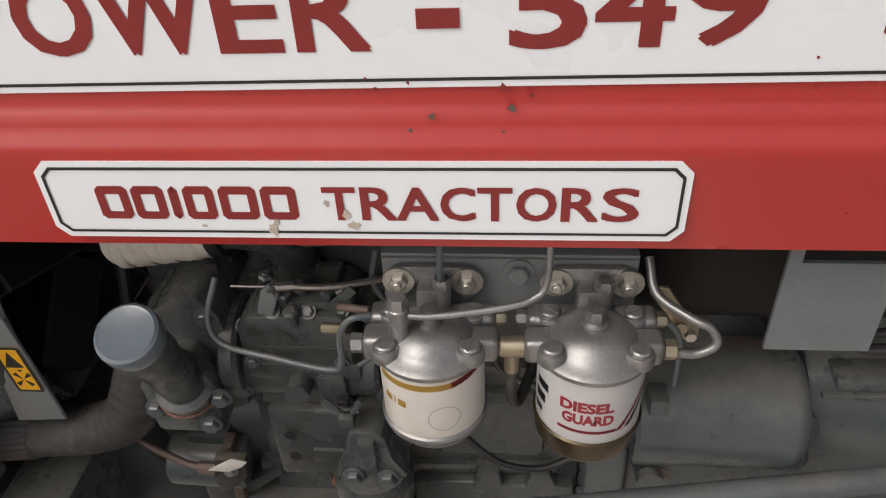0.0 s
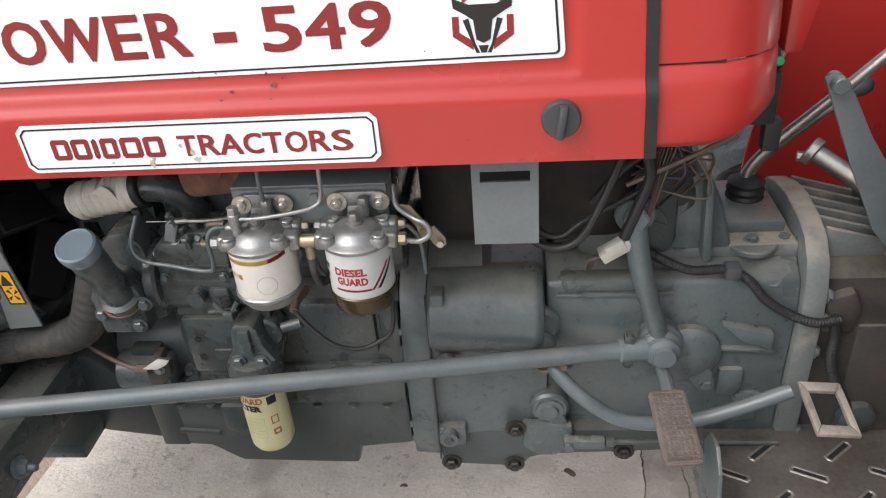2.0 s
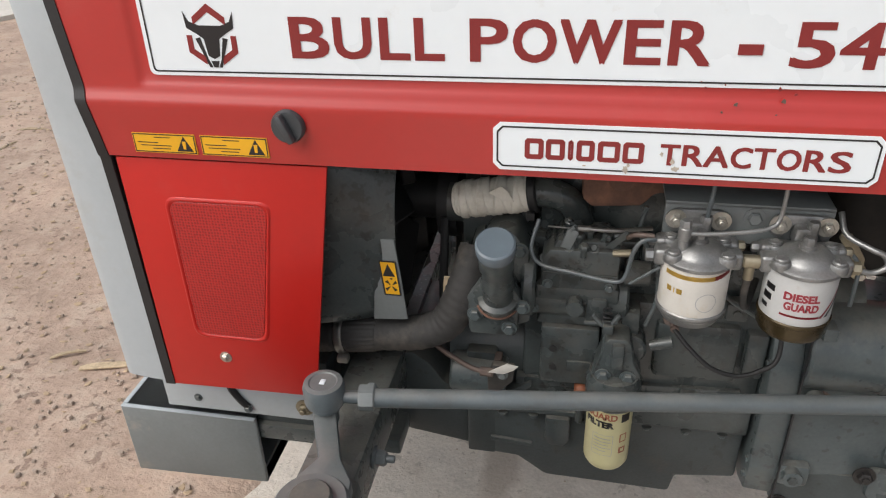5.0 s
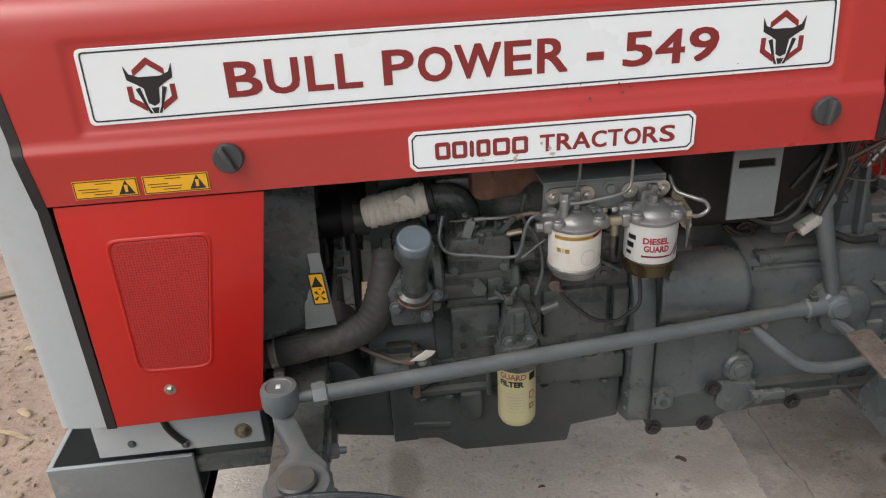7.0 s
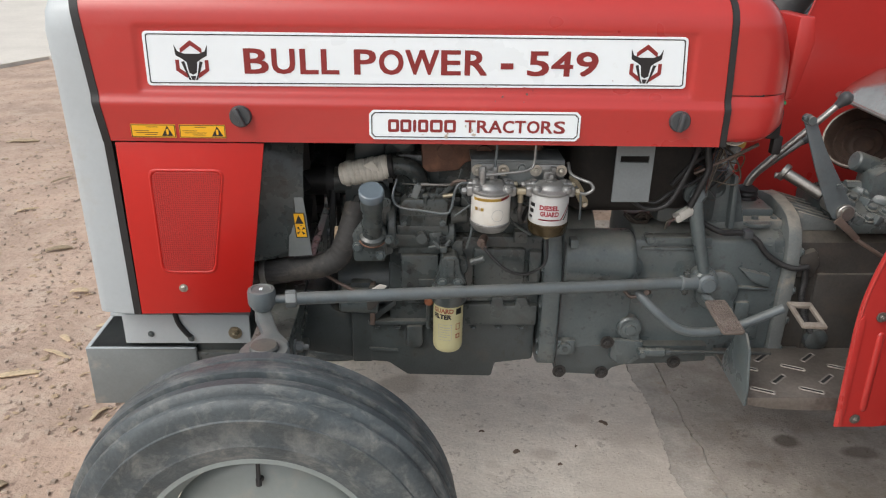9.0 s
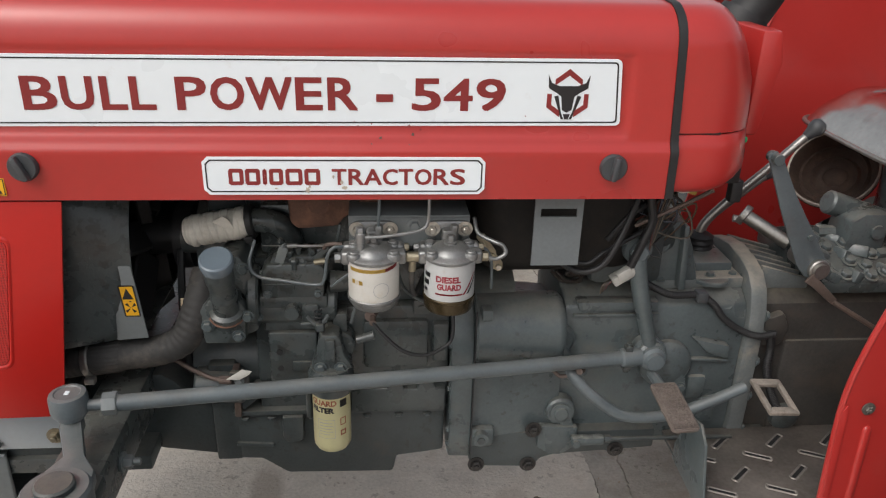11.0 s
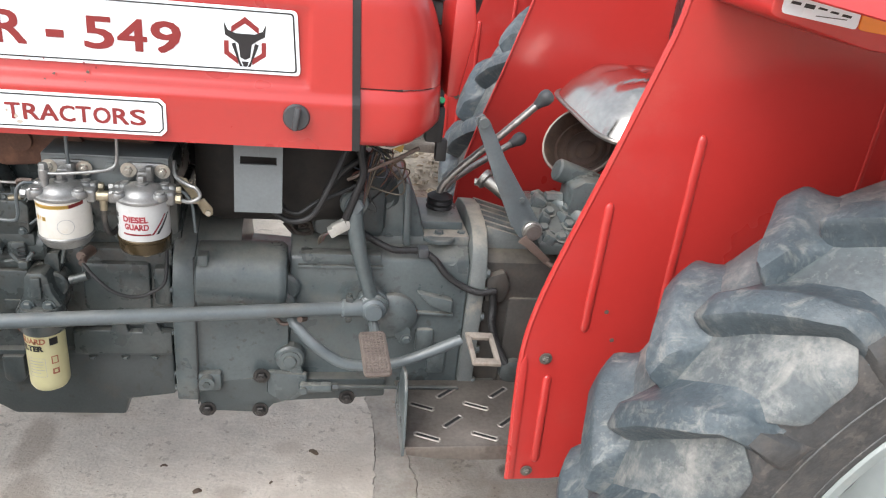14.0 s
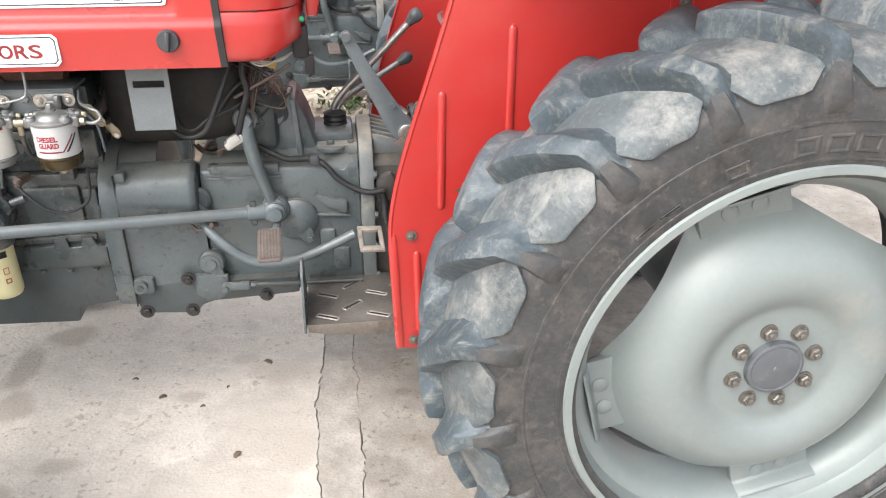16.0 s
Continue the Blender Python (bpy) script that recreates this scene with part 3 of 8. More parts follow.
upper = [(y, z) for y, z in section(0.0015)]
arch = upper + [(-y, z) for y, z in upper[-2::-1]]
low = [(-0.2595, 0.640), (-0.2595, 0.80), (-0.2595, 0.95), (-0.261, 1.022)]
seal = low + arch + [(-y, z) for y, z in low[::-1]]
band([(front_x(z) - 0.006, y, z) for y, z in seal], 0.015, 0.006, BLACK, "front_seal", "black rubber edge strip")
band([(rear_x(z) + 0.006, y * 1.006, z + 0.001) for y, z in arch], 0.0125, 0.008, BLACK, "rear_strap", "black rubber strap round the bonnet")

# lower side panels, with a pressed mesh field
panel_pts = [(-0.4985, 0.641), (-0.266, 0.645), (-0.2085, 1.0225), (-0.4985, 1.0225)]
for side in (-1, 1):
    panel = part("side_panel", prism(panel_pts, side * 0.2545, side * 0.2585, 0.0012), RED_P, tractor, "red lower side panel of the bonnet")
    if side < 0:
        near_panel = panel
mesh_pts = [(-0.437, 0.745), (-0.334, 0.744), (-0.297, 0.962), (-0.437, 0.962)]
RED_MESH = material("red_mesh_paint", (0.46, 0.024, 0.021), 0.4, vary=0.1, scale=6, fine=60, bump=0.0, dirt=(0.5, 0.12, 0.09), dirt_amount=0.12, dirt_scale=6)
mn, ml = RED_MESH.node_tree.nodes, RED_MESH.node_tree.links
vor = mn.new("ShaderNodeTexVoronoi")
vor.inputs["Scale"].default_value, vor.inputs["Randomness"].default_value = 230, 0.25
mco = mn.new("ShaderNodeTexCoord")
ml.new(mco.outputs["Object"], vor.inputs["Vector"])
mb = mn.new("ShaderNodeBump")
mb.inputs["Strength"].default_value, mb.inputs["Distance"].default_value = 0.45, 0.002
ml.new(vor.outputs["Distance"], mb.inputs["Height"])
hole_rg, hole_mx = mn.new("ShaderNodeMapRange"), mn.new("ShaderNodeMix")
hole_mx.data_type = "RGBA"
hole_rg.inputs["From Min"].default_value, hole_rg.inputs["From Max"].default_value = 0.28, 0.42
hole_rg.inputs["To Min"].default_value, hole_rg.inputs["To Max"].default_value = 0.62, 0.0
ml.new(vor.outputs["Distance"], hole_rg.inputs["Value"])
ml.new(hole_rg.outputs[0], hole_mx.inputs["Factor"])
ml.new(mn["Principled BSDF"].inputs["Base Color"].links[0].from_socket, hole_mx.inputs["A"])
hole_mx.inputs["B"].default_value = (0.10, 0.008, 0.007, 1)
ml.new(hole_mx.outputs["Result"], mn["Principled BSDF"].inputs["Base Color"])
ml.new(mb.outputs["Normal"], mn["Principled BSDF"].inputs["Normal"])


def rounded(pts, r, n=5):
    """A polygon with its corners rounded."""
    out = []
    for i, p in enumerate(pts):
        a, b, c = Vector(pts[i - 1]), Vector(p), Vector(pts[(i + 1) % len(pts)])
        u, v = (a - b).normalized(), (c - b).normalized()
        for k in range(n + 1):
            t = k / n
            out.append(tuple((b + u * r * (1 - t)).lerp(b + v * r * t, t) * 0.5 + ((b + u * r * (1 - t) ** 2) + v * r * t ** 2) * 0.5))
    return out


part("mesh_field", prism(rounded(mesh_pts, 0.018), -0.257, -0.2597, 0.0006, 1), RED_MESH, near_panel, "pressed red mesh field")
rim = bmesh.new()
mp = rounded(mesh_pts, 0.018)
cx, cz = sum(p[0] for p in mp) / len(mp), sum(p[1] for p in mp) / len(mp)
loops = []
for grow, yy in ((0.0, -0.2585), (0.002, -0.2606), (0.004, -0.2606), (0.0065, -0.2583)):
    loops.append([rim.verts.new((x + math.copysign(grow, x - cx) * min(1, abs(x - cx) / 0.02), yy, z + math.copysign(grow, z - cz) * min(1, abs(z - cz) / 0.03))) for x, z in mp])
for a, b in zip(loops, loops[1:]):
    for i in range(len(mp)):
        j = (i + 1) % len(mp)
        rim.faces.new((a[i], a[j], b[j], b[i]))
part("pressed_rim", rim, RED_P, near_panel, smooth=60)
SCREW = shared(merge(hexbolt(0.006, 0.005, 0.0095), lathe([(0.0035, 0.0045), (0.0035, 0.0065), (0.0, 0.0068)], Matrix.Identity(4), 10)), ZINC)
piece("screw", SCREW, near_panel, facing(-0.402, -0.2585, 0.704))


# dash cowl behind the bonnet
def make_cowl(z0, z1, top):
    """The rounded cowl round the dashboard, from z0 to z1; top: with its crown."""
    bm = bmesh.new()
    plan = [(0.0, 0.0), (0.03, 0.0005), (0.06, 0.003), (0.085, 0.009), (0.105, 0.020), (0.122, 0.036), (0.135, 0.060), (0.142, 0.09), (0.146, 0.14), (0.148, 0.258)]
    rows = []
    if top:
        levels = [(z, 0) for z in (z0, z0 + 0.004, 1.16, 1.2, 1.24)] + [(1.2545 + 0.058 * math.sin(i / 6 * math.pi / 2), 0.058 * (1 - math.cos(i / 6 * math.pi / 2))) for i in range(0, 7)] + [(1.320, 0.16)]
    else:
        levels = [(z0, 0.010), (z0 + 0.004, 0.004), (z0 + 0.012, 0.0), (1.07, 0), (1.10, 0), (z1 - 0.003, 0), (z1, 0.003)]
    for z, inset in levels:
        base = 0.2585 + (0.004 if z < 1.11 else 0.0)
        row = []
        for d, dy in plan:
            x = rear_x(z) + 0.013 + d * (1.0 - 0.28 * step01(1.18, 1.33, z)) - inset * 0.4 * (d / 0.148)
            lift = 0.03 * step01(0.06, 0.148, d) * step01(1.10, 1.03, z) if not top else 0
            row.append(bm.verts.new((x, -max(base - dy - inset, 0), z + lift)))
        row += [bm.verts.new((v.co.x, -v.co.y, v.co.z)) for v in row[-2::-1]]
        rows.append(row)
    for a, b in zip(rows, rows[1:]):
        for i in range(len(a) - 1):
            if (a[i].co - a[i + 1].co).length > 1e-6 or (b[i].co - b[i + 1].co).length > 1e-6:
                bm.faces.new((a[i], a[i + 1], b[i + 1], b[i]))
    bmesh.ops.remove_doubles(bm, verts=bm.verts, dist=1e-5)
    bmesh.ops.recalc_face_normals(bm, faces=bm.faces)
    bmesh.ops.solidify(bm, geom=bm.faces[:], thickness=0.003)
    return bm


part("dash_cowl_top", make_cowl(1.1295, 1.32, True), RED, tractor, "red rounded dashboard cowl", 50)
part("dash_cowl_base", make_cowl(1.034, 1.127, False), RED, tractor, "red lower part of the dashboard cowl", 50)
part("cowl_seam", prism([(0.708, 1.1262), (0.775, 1.1266), (0.775, 1.1302), (0.708, 1.1302)], -0.2545, -0.2515, 0), BLACK, tractor)
part("steering_column", merge(rod((0.865, 0.0, 1.20), (0.955, 0.0, 1.36), 0.038, seg=24), lathe([(0.05, 0), (0.052, 0.02), (0.044, 0.05)], frame_of((0.88, 0, 1.235), (0.92, 0, 1.31)), 24)), BLACK, tractor, "black steering column")
part("dash_panel", prism([(0.862, 1.10), (0.884, 1.10), (0.905, 1.22), (0.895, 1.27), (0.862, 1.27)], -0.16, 0.16, 0.006), RED, tractor, "red back panel of the dashboard")
part("exhaust_stub", lathe([(0.046, 0), (0.046, 0.01), (0.034, 0.014), (0.034, 0.06)], Matrix.Translation((-0.04, 0.0, 1.318)), 28), BLACK, tractor, "black exhaust stub on the bonnet")
part("intake_stub", lathe([(0.028, 0), (0.028, 0.02), (0.022, 0.03), (0.022, 0.05)], Matrix.Translation((0.15, 0.0, 1.319)), 24), BLACK, tractor)

# turn knobs of the bonnet
knob_bm = lathe([(0.021, 0.0), (0.021, 0.006), (0.019, 0.009), (0.0, 0.0095)], Matrix.Identity(4), 28)
merge(knob_bm, box(-0.0045, 0.0045, -0.0185, 0.0185, 0.008, 0.021, 0.003))
KNOB = shared(knob_bm, PLASTIC)
piece("knob", KNOB, hood, facing(-0.247, -0.2665, 1.079, (0, -1, 0.02), 25))
piece("knob", KNOB, hood, facing(0.609, -0.2665, 1.079, (0, -1, 0.02), -8))
for kx, turn in ((-0.247, 25), (0.609, -8)):
    piece("knob", KNOB, hood, facing(kx, 0.2665, 1.079, (0, 1, 0.02), turn))

# the long white plate with its frame line, words and emblems
PY = -0.2597
plate_pts = rounded([(-0.419, 1.134), (0.614, 1.141), (0.607, 1.2385), (-0.418, 1.2345)], 0.009, 5)
plate = part("name_plate", prism(plate_pts, -0.2555, PY, 0.0005, 1), WHITE, hood, "long white plate on the bonnet")
fl = bmesh.new()
outer = rounded([(-0.4135, 1.1385), (0.6085, 1.1455), (0.602, 1.2345), (-0.4125, 1.2305)], 0.006, 5)
inner = rounded([(-0.4115, 1.1405), (0.6060, 1.1475), (0.5997, 1.2325), (-0.4105, 1.2285)], 0.005, 5)
vo = [fl.verts.new((x, PY - 0.0006, z)) for x, z in outer]
vi = [fl.verts.new((x, PY - 0.0006, z)) for x, z in inner]
for i in range(len(vo)):
    j = (i + 1) % len(vo)
    fl.faces.new((vo[i], vo[j], vi[j], vi[i]))
part("frame_line", fl, INK_BLACK, hood)


def tilt_print(bm):
    """Prints follow the plate's lean of half a degree."""
    for v in bm.verts:
        v.co.z += (v.co.x + 0.4) * 0.0055
    return bm


def word(text, spans, z0, z1, y, grow=0.0016):
    """A word in heavy wide capitals: each letter of the built-in font drawn to its own width, laid double to thicken it."""
    out = bmesh.new()
    for ch, (x0, x1) in zip(text, spans):
        for i, (dx, dz) in enumerate(((-1, -1), (-1, 1), (1, -1), (1, 1), (0, 0))):
            merge(out, letters(ch, x0 + grow + dx * grow, x1 - grow + dx * grow, z0 + grow * 0.7 + dz * grow * 0.7, z1 - grow * 0.7 + dz * grow * 0.7, y - 0.00005 * i, 0.0))
    return out


part("lettering", tilt_print(word("BULL", ((-0.234, -0.188), (-0.182, -0.138), (-0.129, -0.094), (-0.089, -0.055)), 1.1580, 1.2050, PY - 0.0007)), INK_RED, hood, "dark red printed word", 0)
part("lettering", tilt_print(word("POWER", ((-0.027, 0.015), (0.020, 0.067), (0.070, 0.134), (0.138, 0.176), (0.183, 0.226)), 1.1580, 1.2050, PY - 0.0007)), INK_RED, hood, "dark red printed word", 0)
part("lettering", tilt_print(word("549", ((0.303, 0.345), (0.349, 0.391), (0.396, 0.439)), 1.1575, 1.2045, PY - 0.0007)), INK_RED, hood, "dark red printed number", 0)
part("printed_mark", tilt_print(card(0.252, 0.276, 1.1705, 1.1815, PY)), INK_RED, hood, "dark red printed mark", 0)


def emblem(cx, cz, s):
    """A plain dark shape in a broken red six-sided frame."""
    y = PY - 0.0001
    red, dark = bmesh.new(), bmesh.new()

    def at(pts):
        return [(cx + a * s * 0.90, cz + b * s * 1.06) for a, b in pts]

    for f in ([(-0.62, 0.55), (0, 0.95), (0.62, 0.55), (0.62, 0.32), (0, 0.70), (-0.62, 0.32)],
              [(-0.95, 0.0), (-0.74, 0.0), (-0.74, -0.42), (-0.32, -0.66), (-0.32, -0.9), (-0.95, -0.52)],
              [(0.95, 0.0), (0.74, 0.0), (0.74, -0.42), (0.32, -0.66), (0.32, -0.9), (0.95, -0.52)]):
        merge(red, poly_card(at(f), y))
    for f in ([(-0.95, 0.72), (-0.78, 0.42), (-0.42, 0.30), (0.42, 0.30), (0.78, 0.42), (0.95, 0.72), (0.90, 0.22), (0.55, 0.05), (0.30, -0.10), (0.22, -0.62), (0.0, -0.72), (-0.22, -0.62), (-0.30, -0.10), (-0.55, 0.05), (-0.90, 0.22)],
              [(-0.62, -0.10), (-0.44, -0.06), (-0.26, -0.72), (-0.12, -0.98), (-0.24, -0.98)],
              [(0.62, -0.10), (0.44, -0.06), (0.26, -0.72), (0.12, -0.98), (0.24, -0.98)],
              [(-0.16, -0.78), (0.16, -0.78), (0.08, -0.98), (-0.08, -0.98)]):
        merge(dark, poly_card(at(f), y))
    part("emblem_frame", red, INK_RED, hood, "broken red six-sided outline", 0)
    part("emblem", dark, INK_BLACK, hood, "black emblem shape", 0)


emblem(-0.331, 1.183, 0.036)
emblem(0.531, 1.188, 0.036)

# the small white plate below it
QY = -0.2685
part("lower_plate", card(0.0, 0.4135, 1.0365, 1.0945, -0.262, 0.0065, 0.008), WHITE, hood, "small white plate with cut corners", 0)
part("frame_line", ring_card(0.0042, 0.4093, 1.0407, 1.0903, QY, 0.0019, 0.0006, 0.0065), INK_BLACK, hood, "", 0)
part("lettering", word("TRACTORS", [(0.186 + a * 0.198, 0.186 + b * 0.198) for a, b in ((0.0, 0.108), (0.122, 0.238), (0.236, 0.372), (0.378, 0.490), (0.496, 0.606), (0.618, 0.744), (0.758, 0.876), (0.884, 1.0))], 1.0515, 1.0765, QY - 0.0007, 0.0008), INK_RED, hood, "dark red printed word", 0)
for bx0, bx1 in ((0.0365, 0.0580), (0.0605, 0.0820), (0.0855, 0.0915), (0.0950, 0.1150), (0.1185, 0.1430), (0.1460, 0.1690)):
    part("printed_mark", ring_card(bx0, bx1, 1.0515, 1.0765, QY, min(0.0058, (bx1 - bx0) * 0.49), 0.0006, 0.0028), INK_RED, hood, "dark red printed mark", 0)

# dried smudges on the lower plate
SMUDGE = material("dried_mud_smear", (0.50, 0.45, 0.38), 0.6, vary=0.25, scale=60, bump=0.1)
rs = random.Random(9)
for cx_, cz_, rx_, rz_ in ((0.150, 1.044, 0.0035, 0.0055), (0.153, 1.0495, 0.0022, 0.003), (0.204, 1.0475, 0.005, 0.0035), (0.200, 1.056, 0.003, 0.0035), (0.104, 1.0465, 0.0025, 0.0012), (0.188, 1.0645, 0.002, 0.003)):
    f = [(cx_ + rx_ * rs.uniform(0.55, 1.2) * math.cos(6.283 * i / 11), cz_ + rz_ * rs.uniform(0.55, 1.2) * math.sin(6.283 * i / 11)) for i in range(11)]
    part("smudge", poly_card(f, QY - 0.0006, 0.0004), SMUDGE, hood, "", 0)

# yellow warning stickers
for x0, x1 in ((-0.4615, -0.3755), (-0.3685, -0.2795)):
    st = part("warning_sticker", card(x0, x1, 1.034, 1.0605, -0.2625, 0.0025), YELLOW, hood, "yellow warning sticker", 0)
    part("sticker_frame", ring_card(x0 + 0.001, x1 - 0.001, 1.035, 1.0595, -0.265, 0.0012, 0.0004), INK_BLACK, st, "", 0)
    t = x1 - 0.016
    part("warning_triangle", poly_card([(t - 0.011, 1.0375), (t + 0.011, 1.0375), (t, 1.0575)], -0.265, 0.0004), INK_BLACK, st, "", 0)
    part("warning_mark", poly_card([(t - 0.0018, 1.0405), (t + 0.0018, 1.0405), (t + 0.0025, 1.051), (t - 0.0025, 1.051)], -0.2654, 0.0004), YELLOW, st, "", 0)
    bars = bmesh.new()
    for bx0, bx1, bz in ((0.030, 0.052, 1.0545), (0.006, 0.034, 1.0475), (0.010, 0.052, 1.0435), (0.026, 0.050, 1.0395)):
        merge(bars, card(x0 + bx0, x0 + bx1, bz, bz + 0.0010, -0.265, 0.0004))
    part("sticker_bars", bars, INK_BLACK, st, "", 0)

# paint chips and smears
rc = random.Random(4)
for cx_, cz_, s in ((0.226, 1.138, 0.002), (0.258, 1.122, 0.0028), (0.300, 1.139, 0.0022), (0.316, 1.134, 0.0024), (0.305, 1.127, 0.003), (0.245, 1.113, 0.0014), (0.30, 1.112, 0.0014), (0.22, 1.145, 0.0012), (0.245, 1.142, 0.0012), (0.47, 1.155, 0.0011)):
    n = 7
    f = [(cx_ + s * (0.5 + rc.random()) * math.cos(6.283 * i / n) * 0.8, cz_ + s * (0.4 + rc.random()) * math.sin(6.283 * i / n)) for i in range(n)]
    part("paint_chip", poly_card(f, PY - 0.0003 if cz_ > 1.131 else -0.2632, 0.0004), INK_RED if cz_ > 1.131 else RUST_D, hood, "", 0)


# ---- wheels ----
AXX, AXZ = 1.652, 0.594

HUB = material("blue_grey_hub_paint", (0.100, 0.108, 0.118), 0.4, vary=0.12, scale=25, fine=200, bump=0.1, dirt=(0.2, 0.19, 0.17), dirt_amount=0.2, dirt_scale=25)


def profile_point(s):
    """Rear tyre: the place on the carcass s metres from the tread's middle, and its outward direction: (y offset, radius, ny, nr)."""
    pts = np.array([(0.0, 0.576), (0.05, 0.574), (0.09, 0.565), (0.115, 0.549), (0.133, 0.533), (0.145, 0.512), (0.150, 0.49), (0.151, 0.465), (0.149, 0.43), (0.147, 0.405), (0.144, 0.380)])
    seg = np.hypot(*np.diff(pts, axis=0).T)
    cum = np.r_[0, np.cumsum(seg)]
    y, r = np.interp(s, cum, pts[:, 0]), np.interp(s, cum, pts[:, 1])
    y2, r2 = np.interp(s + 0.01, cum, pts[:, 0]), np.interp(s + 0.01, cum, pts[:, 1])
    y1, r1 = np.interp(max(s - 0.01, -0.01), cum, pts[:, 0]), np.interp(max(s - 0.01, 0), cum, pts[:, 1])
    d = np.array([y2 - y1, r2 - r1])
    d = d / max(np.hypot(*d), 1e-9)
    return y, r, -d[1], d[0]


BARS = 19
BAR_TURN = 17.8


def bar_lead(s):
    """How far round the tread, in metres, a bar has run s metres from the middle."""
    return 0.95 * s if s < 0.12 else 0.95 * 0.12 + 0.2 * (s - 0.12)


def lug_mesh(side):
    """One bar of the tread, from near the middle over the shoulder; steep in front, running out gently behind; the axle runs along y."""
    bm = bmesh.new()
    rows = []
    #        s       height  half-width
    keys = [(-0.0135, -0.006, 0.0235), (-0.0120, 0.026, 0.0240), (-0.0080, 0.0405, 0.0250), (0.002, 0.0430, 0.0255), (0.02, 0.0435, 0.0250), (0.045, 0.043, 0.0235), (0.07, 0.0425, 0.0215), (0.09, 0.042, 0.0200), (0.106, 0.041, 0.0188), (0.119, 0.038, 0.0178),
            (0.130, 0.031, 0.0170), (0.142, 0.021, 0.0165), (0.155, 0.009, 0.0160), (0.165, -0.002, 0.0155)]
    for s, hgt, half in keys:
        y, r, ny, nr = profile_point(abs(s))
        if s < 0:
            y, ny = -y, -ny
        lead = bar_lead(s)
        tail = 1.0 - 0.75 * step01(0.09, 0.16, s)
        row = []
        for v, hh in ((-1.75, -0.12), (-1.5, 0.05), (-1.32, 0.34), (-1.15, 0.72), (-1.03, 0.93), (-0.9, 1.0), (0.0, 1.01), (0.85, 1.0), (1.02, 0.95), (1.3, 0.82), (1.75, 0.60), (2.3, 0.36), (2.9, 0.16), (3.6, 0.0), (4.1, -0.12)):
            if v > 1.0:
                v = 1.0 + (v - 1.0) * tail
            wob = noise.noise((s * 31.0, v * 1.7, side * 3.0))
            rr, yy = r + nr * hgt * hh + 0.0026 * wob, y + ny * hgt * hh
            a = (lead + (0.010 * (1 - step01(-0.0135, 0.012, s)) if v < 0 else 0.0) + v * half + 0.0050 * noise.noise((s * 17.0, 5.0, side * 3.0)) + (0.002 * wob if 0 < hh < 1 else 0)) / 0.60
            row.append(bm.verts.new((-rr * math.cos(a), side * yy, rr * math.sin(a))))
        rows.append(row)
    for a, b in zip(rows, rows[1:]):
        for i in range(len(a) - 1):
            bm.faces.new((a[i], a[i + 1], b[i + 1], b[i]))
    bm.faces.new(rows[0])
    bm.faces.new(rows[-1])
    return shared(bm, RUBBER, 38)


def foot_mesh(side):
    """The dark wedge by which a bar runs out on the tyre's side."""
    bm = bmesh.new()
    rows = []
    for s, hgt, half, lean in ((0.128, 0.026, 0.0105, 0.0), (0.140, 0.022, 0.0135, 0.001), (0.156, 0.016, 0.0160, 0.002), (0.172, 0.011, 0.018, 0.004), (0.190, 0.006, 0.0195, 0.006), (0.204, 0.003, 0.0200, 0.006), (0.212, -0.003, 0.0205, 0.0065)):
        y, r, ny, nr = profile_point(s)
        row = []
        for v, hh in ((-1.45, -0.15), (-1.08, 0.75), (-0.85, 1.0), (0.85, 1.0), (1.08, 0.75), (1.45, -0.15)):
            rr, yy = r + nr * hgt * hh, y + ny * hgt * hh
            a = (bar_lead(s) - lean + v * half) / 0.60
            row.append(bm.verts.new((-rr * math.cos(a), side * yy, rr * math.sin(a))))
        rows.append(row)
    for a, b in zip(rows, rows[1:]):
        for i in range(len(a) - 1):
            bm.faces.new((a[i], a[i + 1], b[i + 1], b[i]))
    bm.faces.new(rows[0])
    bm.faces.new(rows[-1])
    return shared(bm, RUBBER_D, 40)


FOOT = {1: foot_mesh(1), -1: foot_mesh(-1)}
LUG = {1: lug_mesh(1), -1: lug_mesh(-1)}
NUT = shared(hexbolt(0.0125, 0.012, 0.016, 0.005), NUTS)


